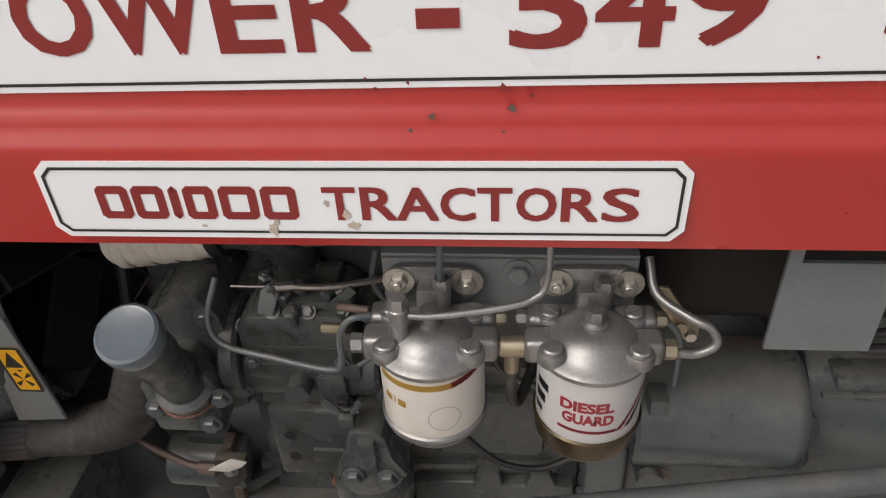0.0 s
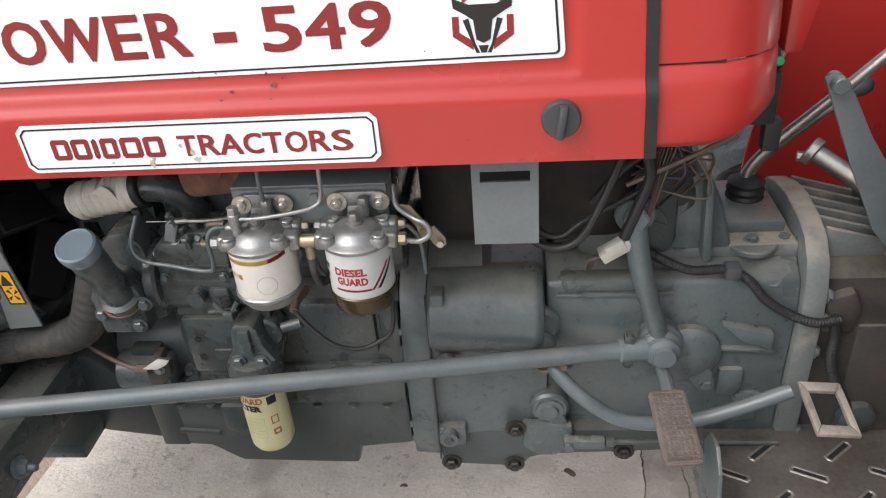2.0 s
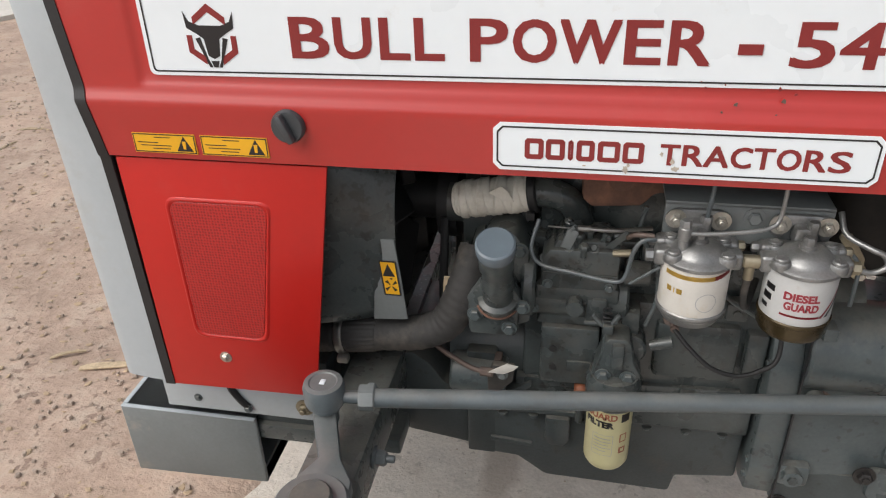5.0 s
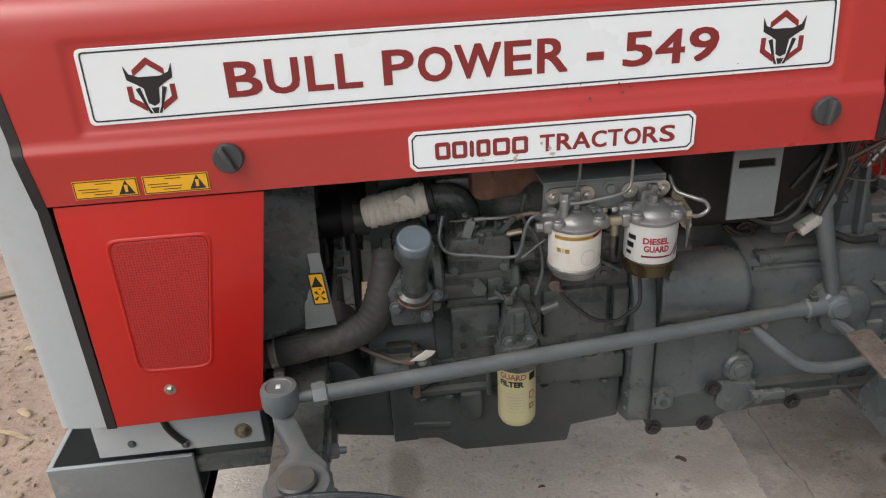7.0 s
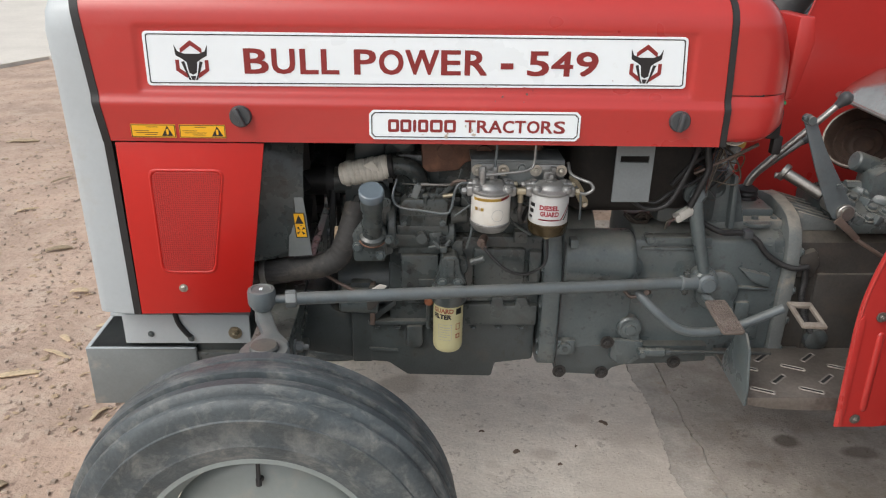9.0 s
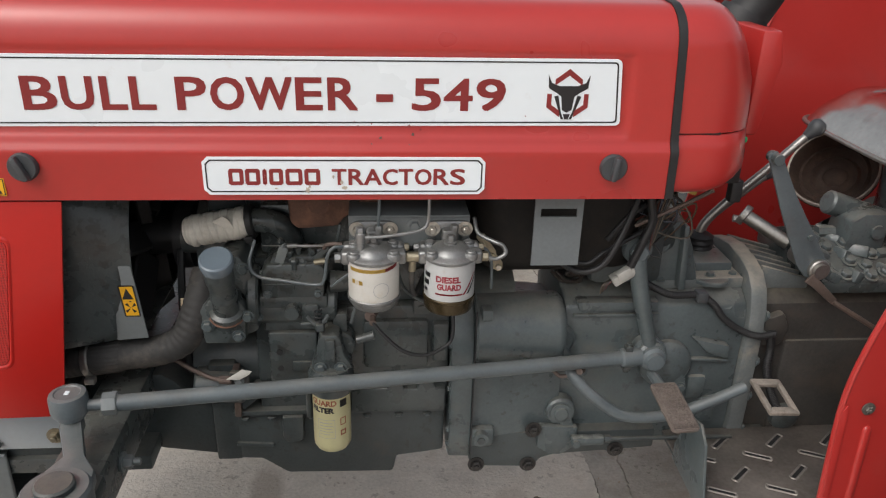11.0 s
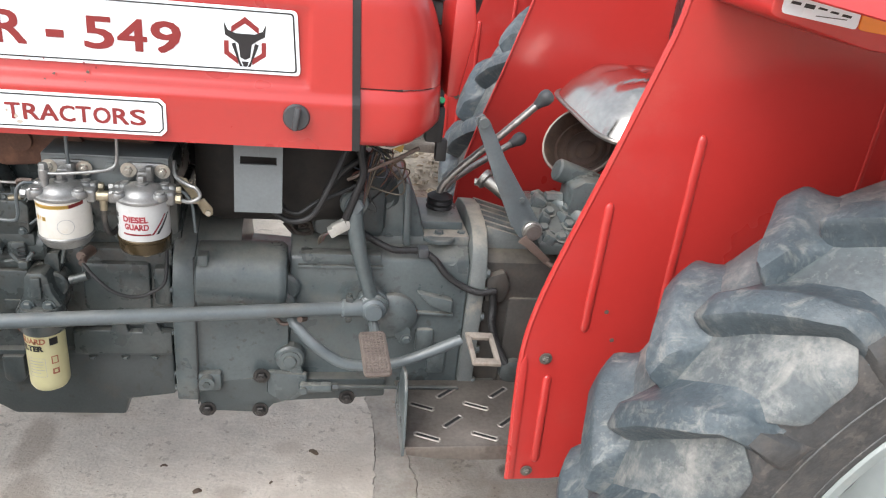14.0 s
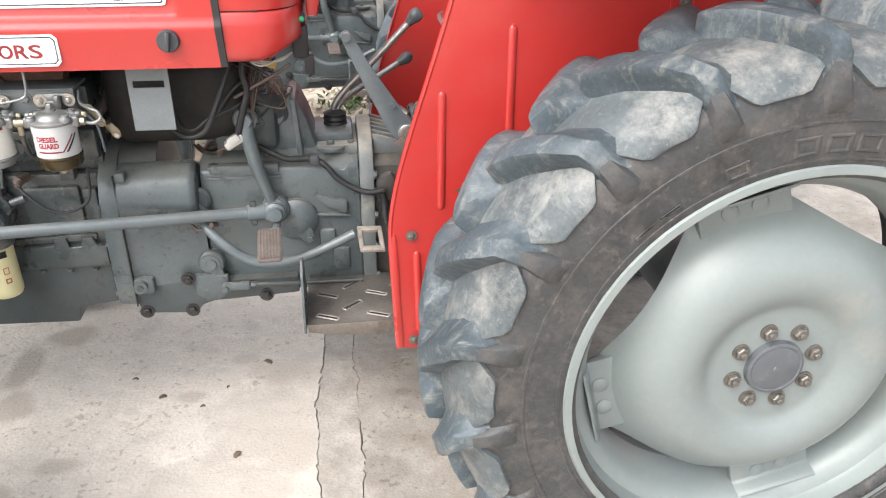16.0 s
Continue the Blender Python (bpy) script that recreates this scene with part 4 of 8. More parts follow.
def rear_wheel(y, out):
    """A rear wheel in the plane y, whose outer face looks along out (-1 or 1)."""
    turn = Matrix.Rotation(radians(90), 4, "X")
    hub = Matrix.Translation((AXX, y, AXZ))
    y = y - out * 0.048
    mid = Matrix.Translation((AXX, y, AXZ))
    prof = [profile_point(i * 0.0125) for i in range(0, 25)]
    ring = [(r, yy) for yy, r, _, _ in prof]
    full = [(r, -yy) for r, yy in ring[::-1]] + ring[1:]
    full = full + [(0.366, 0.135), (0.366, -0.135), full[0]]
    tyre = part("rear_tyre", lathe(full, mid @ turn, 120, close=False), RUBBER_D, tractor, "large worn rear tyre with dusty tread bars", 50)
    # the tread's floor, whose edge runs in and out between the bars
    n = BARS
    for sd in (-1, 1):
        fl_ = bmesh.new()
        na = n * 14
        grid_ = []
        for i in range(na):
            a = 2 * math.pi * i / na
            phase = ((math.degrees(a) - BAR_TURN - (180 / n if sd * out < 0 else 0)) / (360 / n) - bar_lead(0.15) / 0.60 / (2 * math.pi / n)) % 1.0
            edge = 0.138 + 0.038 * min(1.0, max(0.0, 2.6 * (1 - abs(2 * phase - 1)) - 0.45)) + 0.002 * noise.noise((a * 14.0, sd, 0.5))
            row = []
            for t_, up_ in ((0.0, 0.004), (0.3, 0.004), (0.55, 0.004), (0.72, 0.005), (0.86, 0.007), (0.96, 0.0095), (0.985, 0.0085), (1.0, -0.003)):
                yy, rr, ny, nr = profile_point(edge * t_)
                rr, yy = rr + nr * up_, yy + ny * up_
                row.append(fl_.verts.new((AXX - rr * math.cos(a), y + sd * yy, AXZ + rr * math.sin(a))))
            grid_.append(row)
        for i in range(na):
            A, B = grid_[i], grid_[(i + 1) % na]
            for k in range(len(A) - 1):
                fl_.faces.new((A[k], A[k + 1], B[k + 1], B[k]))
        part("tread_floor", fl_, RUBBER_F, tyre, "", 45)
    ribs = bmesh.new()
    for rr in (0.462, 0.402):
        yy = np.interp(rr, [0.380, 0.405, 0.430, 0.465, 0.490], [0.144, 0.147, 0.149, 0.151, 0.150])
        merge(ribs, lathe([(rr - 0.004, yy - 0.002), (rr - 0.002, yy + 0.0015), (rr + 0.002, yy + 0.0015), (rr + 0.004, yy - 0.002)], mid @ Matrix.Rotation(radians(90 if out < 0 else -90), 4, "X"), 120, close=False))
    part("sidewall_ribs", ribs, RUBBER_D, tyre)
    # raised plain marks on the outer side
    for a0, w, rr, hh in [(64.6, 5.4, 0.411, 0.022)] + [(78.8 + i * 6.7, 5.6, 0.412, 0.031) for i in range(6)] + [(43 + i * 6.5, 5.5, 0.414, 0.006) for i in range(2)]:
        loop = []
        for da, dr in ((0, 0), (w, 0), (w, hh), (0, hh)):
            a = radians(a0 + da)
            r_ = rr + dr
            yy = np.interp(r_, [0.380, 0.405, 0.430, 0.465, 0.490], [0.144, 0.147, 0.149, 0.151, 0.150])
            loop.append(Vector((AXX - r_ * math.cos(a), y + out * (yy + 0.0005), AXZ + r_ * math.sin(a))))
        marks = bmesh.new()
        heart = sum(loop, Vector()) / 4
        outer_ = [marks.verts.new(p) for p in loop]
        lift = Vector((0, out * 0.0022, 0))
        in1 = [marks.verts.new(p.lerp(heart, 0.12) + lift) for p in loop]
        in2 = [marks.verts.new(p.lerp(heart, 0.30) + lift) for p in loop]
        in3 = [marks.verts.new(p.lerp(heart, 0.42)) for p in loop]
        for A, B in ((outer_, in1), (in1, in2), (in2, in3)):
            for i in range(4):
                j = (i + 1) % 4
                marks.faces.new((A[i], A[j], B[j], B[i]))
        part("sidewall_mark", marks, RUBBER_D, tyre)
    for k in range(n):
        for s in (-1, 1):
            ang = 360 / n * (k + (0.5 if s * out < 0 else 0.0)) + BAR_TURN
            piece("bar_foot", FOOT[s], tyre, mid @ Matrix.Rotation(radians(ang), 4, "Y"))
            piece("tread_bar", LUG[s], tyre, mid @ Matrix.Rotation(radians(ang), 4, "Y"))
    # rim: flange, well and inner flange
    rim_pts = [(0.377, 0.1035), (0.385, 0.102), (0.3875, 0.098), (0.386, 0.092), (0.373, 0.087), (0.366, 0.082), (0.361, 0.058), (0.358, 0.052), (0.346, 0.046), (0.333, 0.030), (0.326, 0.014), (0.322, 0.0), (0.322, -0.06), (0.345, -0.09), (0.36, -0.15), (0.376, -0.17), (0.386, -0.19), (0.377, -0.194)]
    facing_out = Matrix.Rotation(radians(90 if out < 0 else -90), 4, "X")
    rb = lathe(rim_pts + [(r + 0.004, h_) for r, h_ in rim_pts[::-1]] + [rim_pts[0]], hub @ facing_out, 96, close=False)
    rim_ob = part("rear_rim", rb, WHEEL, tractor, "pale grey rear wheel rim")
    # dished centre with wavy edge: four bays that clear the rim
    disc = bmesh.new()
    rows = []
    prof = [(0.0, 0.060), (0.050, 0.060), (0.108, 0.060), (0.116, 0.0605), (0.124, 0.063), (0.133, 0.069), (0.145, 0.076), (0.160, 0.082), (0.178, 0.084), (0.198, 0.081), (0.216, 0.073), (0.233, 0.060), (0.250, 0.043), (0.266, 0.025), (0.280, 0.009), (0.292, -0.002), (0.304, -0.007), (0.324, -0.008)]
    seg = 96
    for r, hgt in prof:
        row = []
        for i in range(seg):
            a = 2 * math.pi * i / seg
            off = math.degrees(a) - 17.5
            off = off - 90 * round(off / 90)
            chord = 0.266 / math.cos(radians(45 - abs(off)))
            lim = chord + (0.324 - chord) * step01(16.5, 12.5, abs(off))
            r_ = r if r < 0.2 else 0.2 + (r - 0.2) * (lim - 0.2) / 0.124
            h_ = np.interp(r_, [p[0] for p in prof], [p[1] for p in prof])
            row.append(disc.verts.new((r_ * math.cos(a), r_ * math.sin(a), h_)) if r > 0 else None)
        if r == 0:
            c = disc.verts.new((0, 0, hgt))
            row = [c] * seg
        rows.append(row)
    for A, B in zip(rows, rows[1:]):
        for i in range(seg):
            j = (i + 1) % seg
            q = []
            for v in (A[i], A[j], B[j], B[i]):
                if v not in q:
                    q.append(v)
            disc.faces.new(q)
    bmesh.ops.recalc_face_normals(disc, faces=disc.faces)
    if sum(f.normal.z for f in disc.faces) < 0:
        bmesh.ops.reverse_faces(disc, faces=disc.faces[:])
    bmesh.ops.solidify(disc, geom=disc.faces[:], thickness=0.008)
    spin = hub @ facing_out
    disc.transform(spin)
    part("wheel_disc", disc, WHEEL, rim_ob, "dished pale grey wheel centre", 50)
    cap = lathe([(0.0, 0.072), (0.040, 0.072), (0.044, 0.0705), (0.047, 0.072), (0.052, 0.070), (0.054, 0.060), (0.054, 0.05)], spin, 40, close=False)
    part("hub_cap", merge(cap, lathe([(0.0, 0.0738), (0.004, 0.0733), (0.005, 0.0718)], spin, 12, close=False)), HUB, rim_ob, "grey round hub cap")
    for k in range(8):
        a = radians(45 * k + 17.5)
        piece("wheel_nut", NUT, rim_ob, spin @ Matrix.Translation((0.0752 * math.cos(a), 0.0752 * math.sin(a), 0.060)) @ Matrix.Rotation(a, 4, "Z"))
    # clamps that bolt the centre to the rim
    for k in range(4):
        a = radians((19.5, 106.5, 194.7, 286.0)[k])
        place = spin @ Matrix.Rotation(a, 4, "Z")
        cl = prism([(0.262, 0.008), (0.268, 0.0125), (0.313, 0.0115), (0.318, 0.018), (0.322, 0.034), (0.327, 0.041), (0.332, 0.040), (0.327, 0.030), (0.323, 0.012), (0.318, 0.003), (0.31, -0.004), (0.268, -0.004)], -0.080, 0.080, 0.0022)
        cl.transform(place)
        part("rim_clamp", cl, WHEEL, rim_ob)
        for off in (-0.026, 0.026):
            part("clamp_rivet", lathe([(0.0155, 0.0), (0.015, 0.004), (0.009, 0.0078), (0.0, 0.009)], place @ Matrix.Translation((0.298, off, 0.0105)), 20, close=False), WHEEL, rim_ob)
    part("flange_edge", lathe([(0.3872, 0.0890), (0.3896, 0.091), (0.3898, 0.099), (0.3866, 0.1022)], spin, 96, close=False), RUST_D, rim_ob, "worn rusty edge of the rim")
    vs = lathe([(0.004, 0), (0.004, 0.018), (0.006, 0.02), (0.006, 0.03), (0.004, 0.032)], spin @ Matrix.Rotation(radians(-112), 4, "Z") @ Matrix.Translation((0.352, 0, 0.060)) @ Matrix.Rotation(radians(-50), 4, "Y"), 12)
    part("tyre_valve", vs, STEEL, rim_ob)
    return tyre, rim_ob


rear_wheel(-0.688, -1)
# the far wheel carries a larger tyre and stands a little further back
for ob in rear_wheel(0.688, 1):
    ob.matrix_basis = Matrix.Translation((AXX + 0.055, 0.70, 0.0)) @ Matrix.Scale(1.12, 4) @ Matrix.Translation((-AXX, -0.688, 0.0)) @ ob.matrix_basis

FRX, FRZ = -0.180, 0.371


def front_wheel(y, out):
    place = Matrix.Translation((FRX, y, FRZ)) @ Matrix.Rotation(radians(90 if out < 0 else -90), 4, "X")
    half = [(0.371, 0.0), (0.371, 0.012), (0.369, 0.017), (0.355, 0.020), (0.354, 0.026), (0.366, 0.031), (0.367, 0.050), (0.362, 0.056), (0.350, 0.060), (0.347, 0.066), (0.352, 0.071), (0.348, 0.078),
            (0.335, 0.083), (0.318, 0.086), (0.316, 0.089), (0.312, 0.089), (0.309, 0.087), (0.285, 0.087), (0.262, 0.083), (0.258, 0.085), (0.254, 0.084), (0.240, 0.080), (0.228, 0.076), (0.218, 0.073), (0.205, 0.05)]
    half = [(0.205 + (r - 0.205) * 0.922, h_) for r, h_ in half]
    full = [(r, -h_) for r, h_ in half[::-1]] + half[1:]
    tyre = part("front_tyre", lathe(full, place, 110, close=False), RUBBER_M, tractor, "ribbed front tyre, dusty black rubber", 40)
    rim_pts = [(0.212, 0.076), (0.219, 0.075), (0.220, 0.068), (0.208, 0.058), (0.198, 0.040), (0.182, 0.024), (0.182, -0.03), (0.2, -0.05), (0.222, -0.06)]
    rim_ob = part("front_rim", lathe(rim_pts + [(r + 0.003, h_ - 0.001) for r, h_ in rim_pts[::-1]] + [rim_pts[0]], place, 72, close=False), WHEEL, tractor, "pale grey front wheel rim")
    disc = lathe([(0.0, 0.040), (0.05, 0.040), (0.07, 0.034), (0.10, 0.040), (0.13, 0.036), (0.16, 0.024), (0.176, 0.012), (0.178, 0.0)], place, 64, close=False)
    part("wheel_disc", disc, WHEEL, rim_ob, "", 50)
    part("hub_cap", lathe([(0.0, 0.068), (0.028, 0.066), (0.036, 0.058), (0.038, 0.036)], place, 32, close=False), GREY_L, rim_ob)
    part("valve_slot", lathe([(0.0, 0.0345), (0.0045, 0.0345), (0.005, 0.028)], place @ Matrix.Rotation(radians(90), 4, "Z") @ Matrix.Translation((0.143, 0, 0)), 16, close=False), BLACK, rim_ob)
    part("tyre_valve", lathe([(0.004, 0), (0.004, 0.03), (0.0055, 0.032), (0.0055, 0.045), (0.003, 0.047)], place @ Matrix.Rotation(radians(91), 4, "Z") @ Matrix.Translation((0.182, 0, 0.036)) @ Matrix.Rotation(radians(-80), 4, "Y"), 12), BLACK, rim_ob)
    for k in range(6):
        a = radians(60 * k + 12)
        piece("wheel_nut", NUT, rim_ob, place @ Matrix.Translation((0.07 * math.cos(a), 0.07 * math.sin(a), 0.034)))


front_wheel(-0.604, -1)
front_wheel(0.604, 1)


# ---- engine ----
def many(*bms):
    return merge(*bms)


def casting(name, sections, mat, label="", w=0.006):
    """A casting drawn out along x: sections of (x, half outline in y and z), mirrored about the middle."""
    bm = bmesh.new()
    rings = []
    for x, half in sections:
        ring = [bm.verts.new((x, y, z)) for y, z in half] + [bm.verts.new((x, -y, z)) for y, z in half[::-1]]
        rings.append(ring)
    for a, b in zip(rings, rings[1:]):
        for i in range(len(a)):
            j = (i + 1) % len(a)
            bm.faces.new((a[i], a[j], b[j], b[i]))
    bm.faces.new(rings[0][::-1])
    bm.faces.new(rings[-1])
    bmesh.ops.recalc_face_normals(bm, faces=bm.faces)
    bevel_all(bm, w, 2, 40)
    return part(name, bm, mat, tractor, label)


BOLT_G = shared(hexbolt(0.0085, 0.008, 0.0115), GREY)
BOLT_S = shared(hexbolt(0.0055, 0.005, 0.0075), GREY)
BOLT_D = shared(hexbolt(0.011, 0.011, 0.0165, 0.003), OLD_BOLT)
BOLT_Z = shared(hexbolt(0.0075, 0.007, 0.0125, 0.003), ZINC)
BOLT_L = shared(hexbolt(0.012, 0.018, 0.017, 0.012), GREY_L)

block = part("engine_block", many(
    box(0.03, 0.385, -0.122, 0.122, 0.545, 0.77, 0.006),
    prism([(0.20, 0.552), (0.379, 0.552), (0.379, 0.60), (0.36, 0.602), (0.352, 0.622), (0.33, 0.622), (0.325, 0.60), (0.30, 0.60), (0.296, 0.622), (0.272, 0.622), (0.268, 0.604), (0.20, 0.604)], -0.14, -0.11, 0.003),
    box(0.225, 0.345, -0.135, -0.11, 0.645, 0.745, 0.008), box(0.352, 0.382, -0.14, -0.11, 0.66, 0.74, 0.006),
    prism([(0.02, 0.60), (0.36, 0.612), (0.36, 0.627), (0.02, 0.615)], -0.130, -0.11, 0.002)), GREY_E, tractor, "grey painted engine block streaked with dirt")
head = part("cylinder_head", many(
    box(0.03, 0.40, -0.105, 0.11, 0.772, 0.86, 0.005), box(0.045, 0.39, -0.09, 0.10, 0.86, 0.955, 0.010),
    box(0.19, 0.40, -0.125, -0.09, 0.80, 0.87, 0.01), rod((0.24, -0.135, 0.835), (0.24, -0.09, 0.835), 0.016), rod((0.33, -0.135, 0.835), (0.33, -0.09, 0.835), 0.016)), GREY_E, tractor, "grey cylinder head")
part("pushrod_cover", many(box(0.058, 0.143, -0.158, -0.12, 0.634, 0.738, 0.004), prism([(0.050, 0.738), (0.150, 0.738), (0.140, 0.778), (0.06, 0.778)], -0.150, -0.12, 0.004)), GREY_E, block, "grey side cover plate")
parts("cover_hole", (rod((0.0765, -0.1595, 0.699), (0.0765, -0.15, 0.699), 0.0055), rod((0.077, -0.1595, 0.665), (0.077, -0.15, 0.665), 0.0055)), BLACK, block)
part("cover_step", box(0.098, 0.134, -0.162, -0.155, 0.660, 0.680, 0.002), GREY_E, block)
sump_pts = [(-0.02, 0.552), (-0.018, 0.441), (0.025, 0.438), (0.073, 0.402), (0.280, 0.397), (0.287, 0.435), (0.379, 0.447), (0.379, 0.552)]
sump = part("oil_sump", many(prism(sump_pts, -0.128, 0.128, 0.007), prism([(-0.02, 0.548), (0.379, 0.548), (0.379, 0.558), (-0.02, 0.558)], -0.138, 0.138, 0.002),
                             prism([(0.070, 0.500), (0.078, 0.489), (0.102, 0.489), (0.110, 0.500), (0.110, 0.548), (0.070, 0.548)], -0.146, -0.12, 0.005),
                             prism([(-0.02, 0.475), (0.05, 0.470), (0.05, 0.478), (-0.02, 0.484)], -0.134, -0.12, 0.002)), GREY_D, tractor, "dark grey engine sump")
for i, x in enumerate((0.0, 0.05, 0.125, 0.23, 0.29, 0.345)):
    piece("bolt", BOLT_S, sump, facing(x, -0.134, 0.542, (0, -0.3, -1)))

# front axle support, axle and steering
support = part("front_support", many(
    prism([(-0.30, 0.62), (-0.30, 0.50), (-0.16, 0.46), (-0.016, 0.437), (-0.016, 0.61), (-0.048, 0.612), (-0.052, 0.582), (-0.075, 0.566), (-0.10, 0.575), (-0.125, 0.612), (-0.15, 0.63)], -0.115, 0.115, 0.006),
    box(-0.060, -0.012, -0.128, -0.10, 0.44, 0.655, 0.004), prism([(0.0, 0.56), (0.045, 0.60), (0.045, 0.612), (-0.01, 0.575)], -0.135, -0.11, 0.002)), GREY_D, tractor, "dark grey front axle support")
part("rust_brown_tab", prism([(-0.016, 0.55), (-0.004, 0.55), (-0.002, 0.655), (-0.014, 0.655)], -0.143, -0.12, 0.002), RUST_D, support, "rust-brown steel tab")
axle = part("front_axle", many(box(-0.245, -0.165, -0.43, 0.43, 0.555, 0.640, 0.006), box(-0.225, -0.150, -0.52, -0.41, 0.545, 0.655, 0.012), box(-0.225, -0.150, 0.41, 0.52, 0.545, 0.655, 0.012)), GREY_E, tractor, "grey front axle beam")
for yy in (-0.315, -0.415, 0.315, 0.415):
    piece("axle_bolt", BOLT_L, axle, facing(-0.165, yy, 0.593, (1, 0, 0)))
for s in (-1, 1):
    part("king_pin", many(rod((-0.19, s * 0.487, 0.34), (-0.19, s * 0.487, 0.70), 0.027, w=0.003), rod((-0.2, s * 0.49, 0.372), (-0.205, s * 0.585, 0.372), 0.034, 0.026)), GREY_D, axle)
arm = bmesh.new()
outline = [(-0.238, -0.335), (-0.234, -0.352), (-0.206, -0.415), (-0.222, -0.445), (-0.232, -0.487), (-0.218, -0.520), (-0.19, -0.532), (-0.160, -0.520), (-0.146, -0.487), (-0.152, -0.445), (-0.176, -0.412), (-0.204, -0.34), (-0.206, -0.322), (-0.225, -0.315)]
arm = prism(outline, 0.660, 0.686, 0.005, axis="z")
arm = many(arm, lathe([(0.045, 0.625), (0.047, 0.63), (0.047, 0.685), (0.043, 0.69)], Matrix.Translation((-0.19, -0.487, 0)), 32), lathe([(0.018, 0.688), (0.018, 0.697), (0.015, 0.699), (0, 0.699)], Matrix.Translation((-0.19, -0.487, 0)), 24, close=False))
for v in arm.verts:
    v.co.z += 0.010 * step01(-0.45, -0.33, v.co.y)
part("steering_arm", arm, GREY_M, tractor, "grey forged steering arm")
part("clamp_slit", box(-0.1925, -0.1885, -0.540, -0.500, 0.64, 0.6885, 0.0005), BLACK, tractor)
piece("arm_bolt", BOLT_L, tractor, facing(-0.150, -0.507, 0.66, (1, -0.2, 0)))
ball = part("ball_joint", many(lathe([(0.017, 0.0), (0.021, 0.004), (0.021, 0.011), (0.027, 0.013), (0.0285, 0.018), (0.0285, 0.040), (0.0265, 0.046), (0.020, 0.0475), (0.018, 0.046), (0, 0.046)], Matrix.Translation((-0.222, -0.330, 0.692)), 36, close=False),
                          rod((-0.20, -0.328, 0.714), (-0.168, -0.324, 0.713), 0.009)), GREY_M, tractor, "grey steering ball joint")
part("chalk_mark", box(-0.226, -0.219, -0.335, -0.325, 0.7375, 0.7392, 0.0005), WHITE, ball)
part("lock_nut", many(lathe([(0.017, 0.0), (0.018, 0.002), (0.018, 0.020), (0.016, 0.022)], frame_of((-0.175, -0.3255, 0.7133), (0.735, -0.162, 0.676)), 6), rod((-0.163, -0.335, 0.713), (-0.163, -0.300, 0.713), 0.008, seg=6)), GREY_L, ball)
part("drag_link", many(rod((-0.165, -0.324, 0.7128), (0.715, -0.165, 0.6765), 0.0132, seg=28), rod((0.70, -0.167, 0.677), (0.742, -0.161, 0.6755), 0.0175, seg=24, w=0.003)), GREY_M, tractor, "long grey steering drag link")
part("link_clamp", many(box(0.708, 0.722, -0.172, -0.158, 0.650, 0.703, 0.002), rod((0.715, -0.165, 0.646), (0.715, -0.165, 0.708), 0.005)), GREY_E, tractor)

# ballast tray under the nose
tray = part("ballast_tray", many(prism(rounded([(-0.664, -0.198), (-0.414, -0.192), (-0.414, -0.184), (-0.655, -0.188), (-0.655, 0.188), (-0.414, 0.184), (-0.414, 0.192), (-0.664, 0.198)], 0.004, 2), 0.368, 0.516, 0.0015, axis="z"),
                                  box(-0.655, -0.43, -0.188, 0.188, 0.368, 0.376, 0.001)), GREY_L, tractor, "grey plate ballast tray under the nose")
part("worn_edge", many(box(-0.664, -0.416, -0.1965, -0.1885, 0.5162, 0.5176, 0.0004), box(-0.664, -0.6555, -0.188, 0.19, 0.5162, 0.5178, 0.0004)), SILVER, tray, "bright worn rim of the tray")
plate_in = part("mounting_plate", many(box(-0.572, -0.287, -0.190, -0.184, 0.528, 0.602, 0.001), box(-0.60, -0.287, -0.184, 0.184, 0.594, 0.602, 0.001)), SILVER, tractor, "light grey mounting plate below the nose")
piece("bolt", BOLT_S, plate_in, facing(-0.512, -0.190, 0.552))
piece("bolt", shared(hexbolt(0.010, 0.010, 0.0155, 0.006), BRASS_L), plate_in, facing(-0.321, -0.190, 0.556))
part("rubber_strap", tube([(-0.452, -0.192, 0.606), (-0.445, -0.193, 0.58), (-0.430, -0.193, 0.555), (-0.421, -0.192, 0.545)], 0.006, seg=8), BLACK, plate_in)
piece("bolt", BOLT_S, plate_in, facing(-0.421, -0.195, 0.543))
part("support_bar", box(-0.43, -0.165, -0.185, 0.185, 0.468, 0.50, 0.004), GREY_E, tractor)
part("support_wall", box(-0.44, -0.28, -0.175, 0.175, 0.50, 0.64, 0.004), GREY_D, tractor)

# radiator, shroud and fan
part("radiator", box(-0.48, -0.30, -0.21, 0.21, 0.64, 1.03, 0.01), BLACK, tractor, "black radiator behind the side panel")
shroud = bmesh.new()
rings = []
for x, ry, rz, e in ((-0.305, 0.215, 0.205, 5.0), (-0.265, 0.212, 0.203, 4.5), (-0.20, 0.198, 0.192, 3.2), (-0.165, 0.190, 0.185, 2.6), (-0.148, 0.187, 0.183, 2.3)):
    ring = []
    for i in range(64):
        a = 2 * math.pi * i / 64
        c, s_ = math.cos(a), math.sin(a)
        k = (abs(c) ** e + abs(s_) ** e) ** (-1 / e)
        ring.append(shroud.verts.new((x, ry * c * k, max(0.862 + rz * s_ * k, 0.742))))
    rings.append(ring)
for a, b in zip(rings, rings[1:]):
    for i in range(64):
        j = (i + 1) % 64
        shroud.faces.new((a[i], a[j], b[j], b[i]))
bmesh.ops.recalc_face_normals(shroud, faces=shroud.faces)
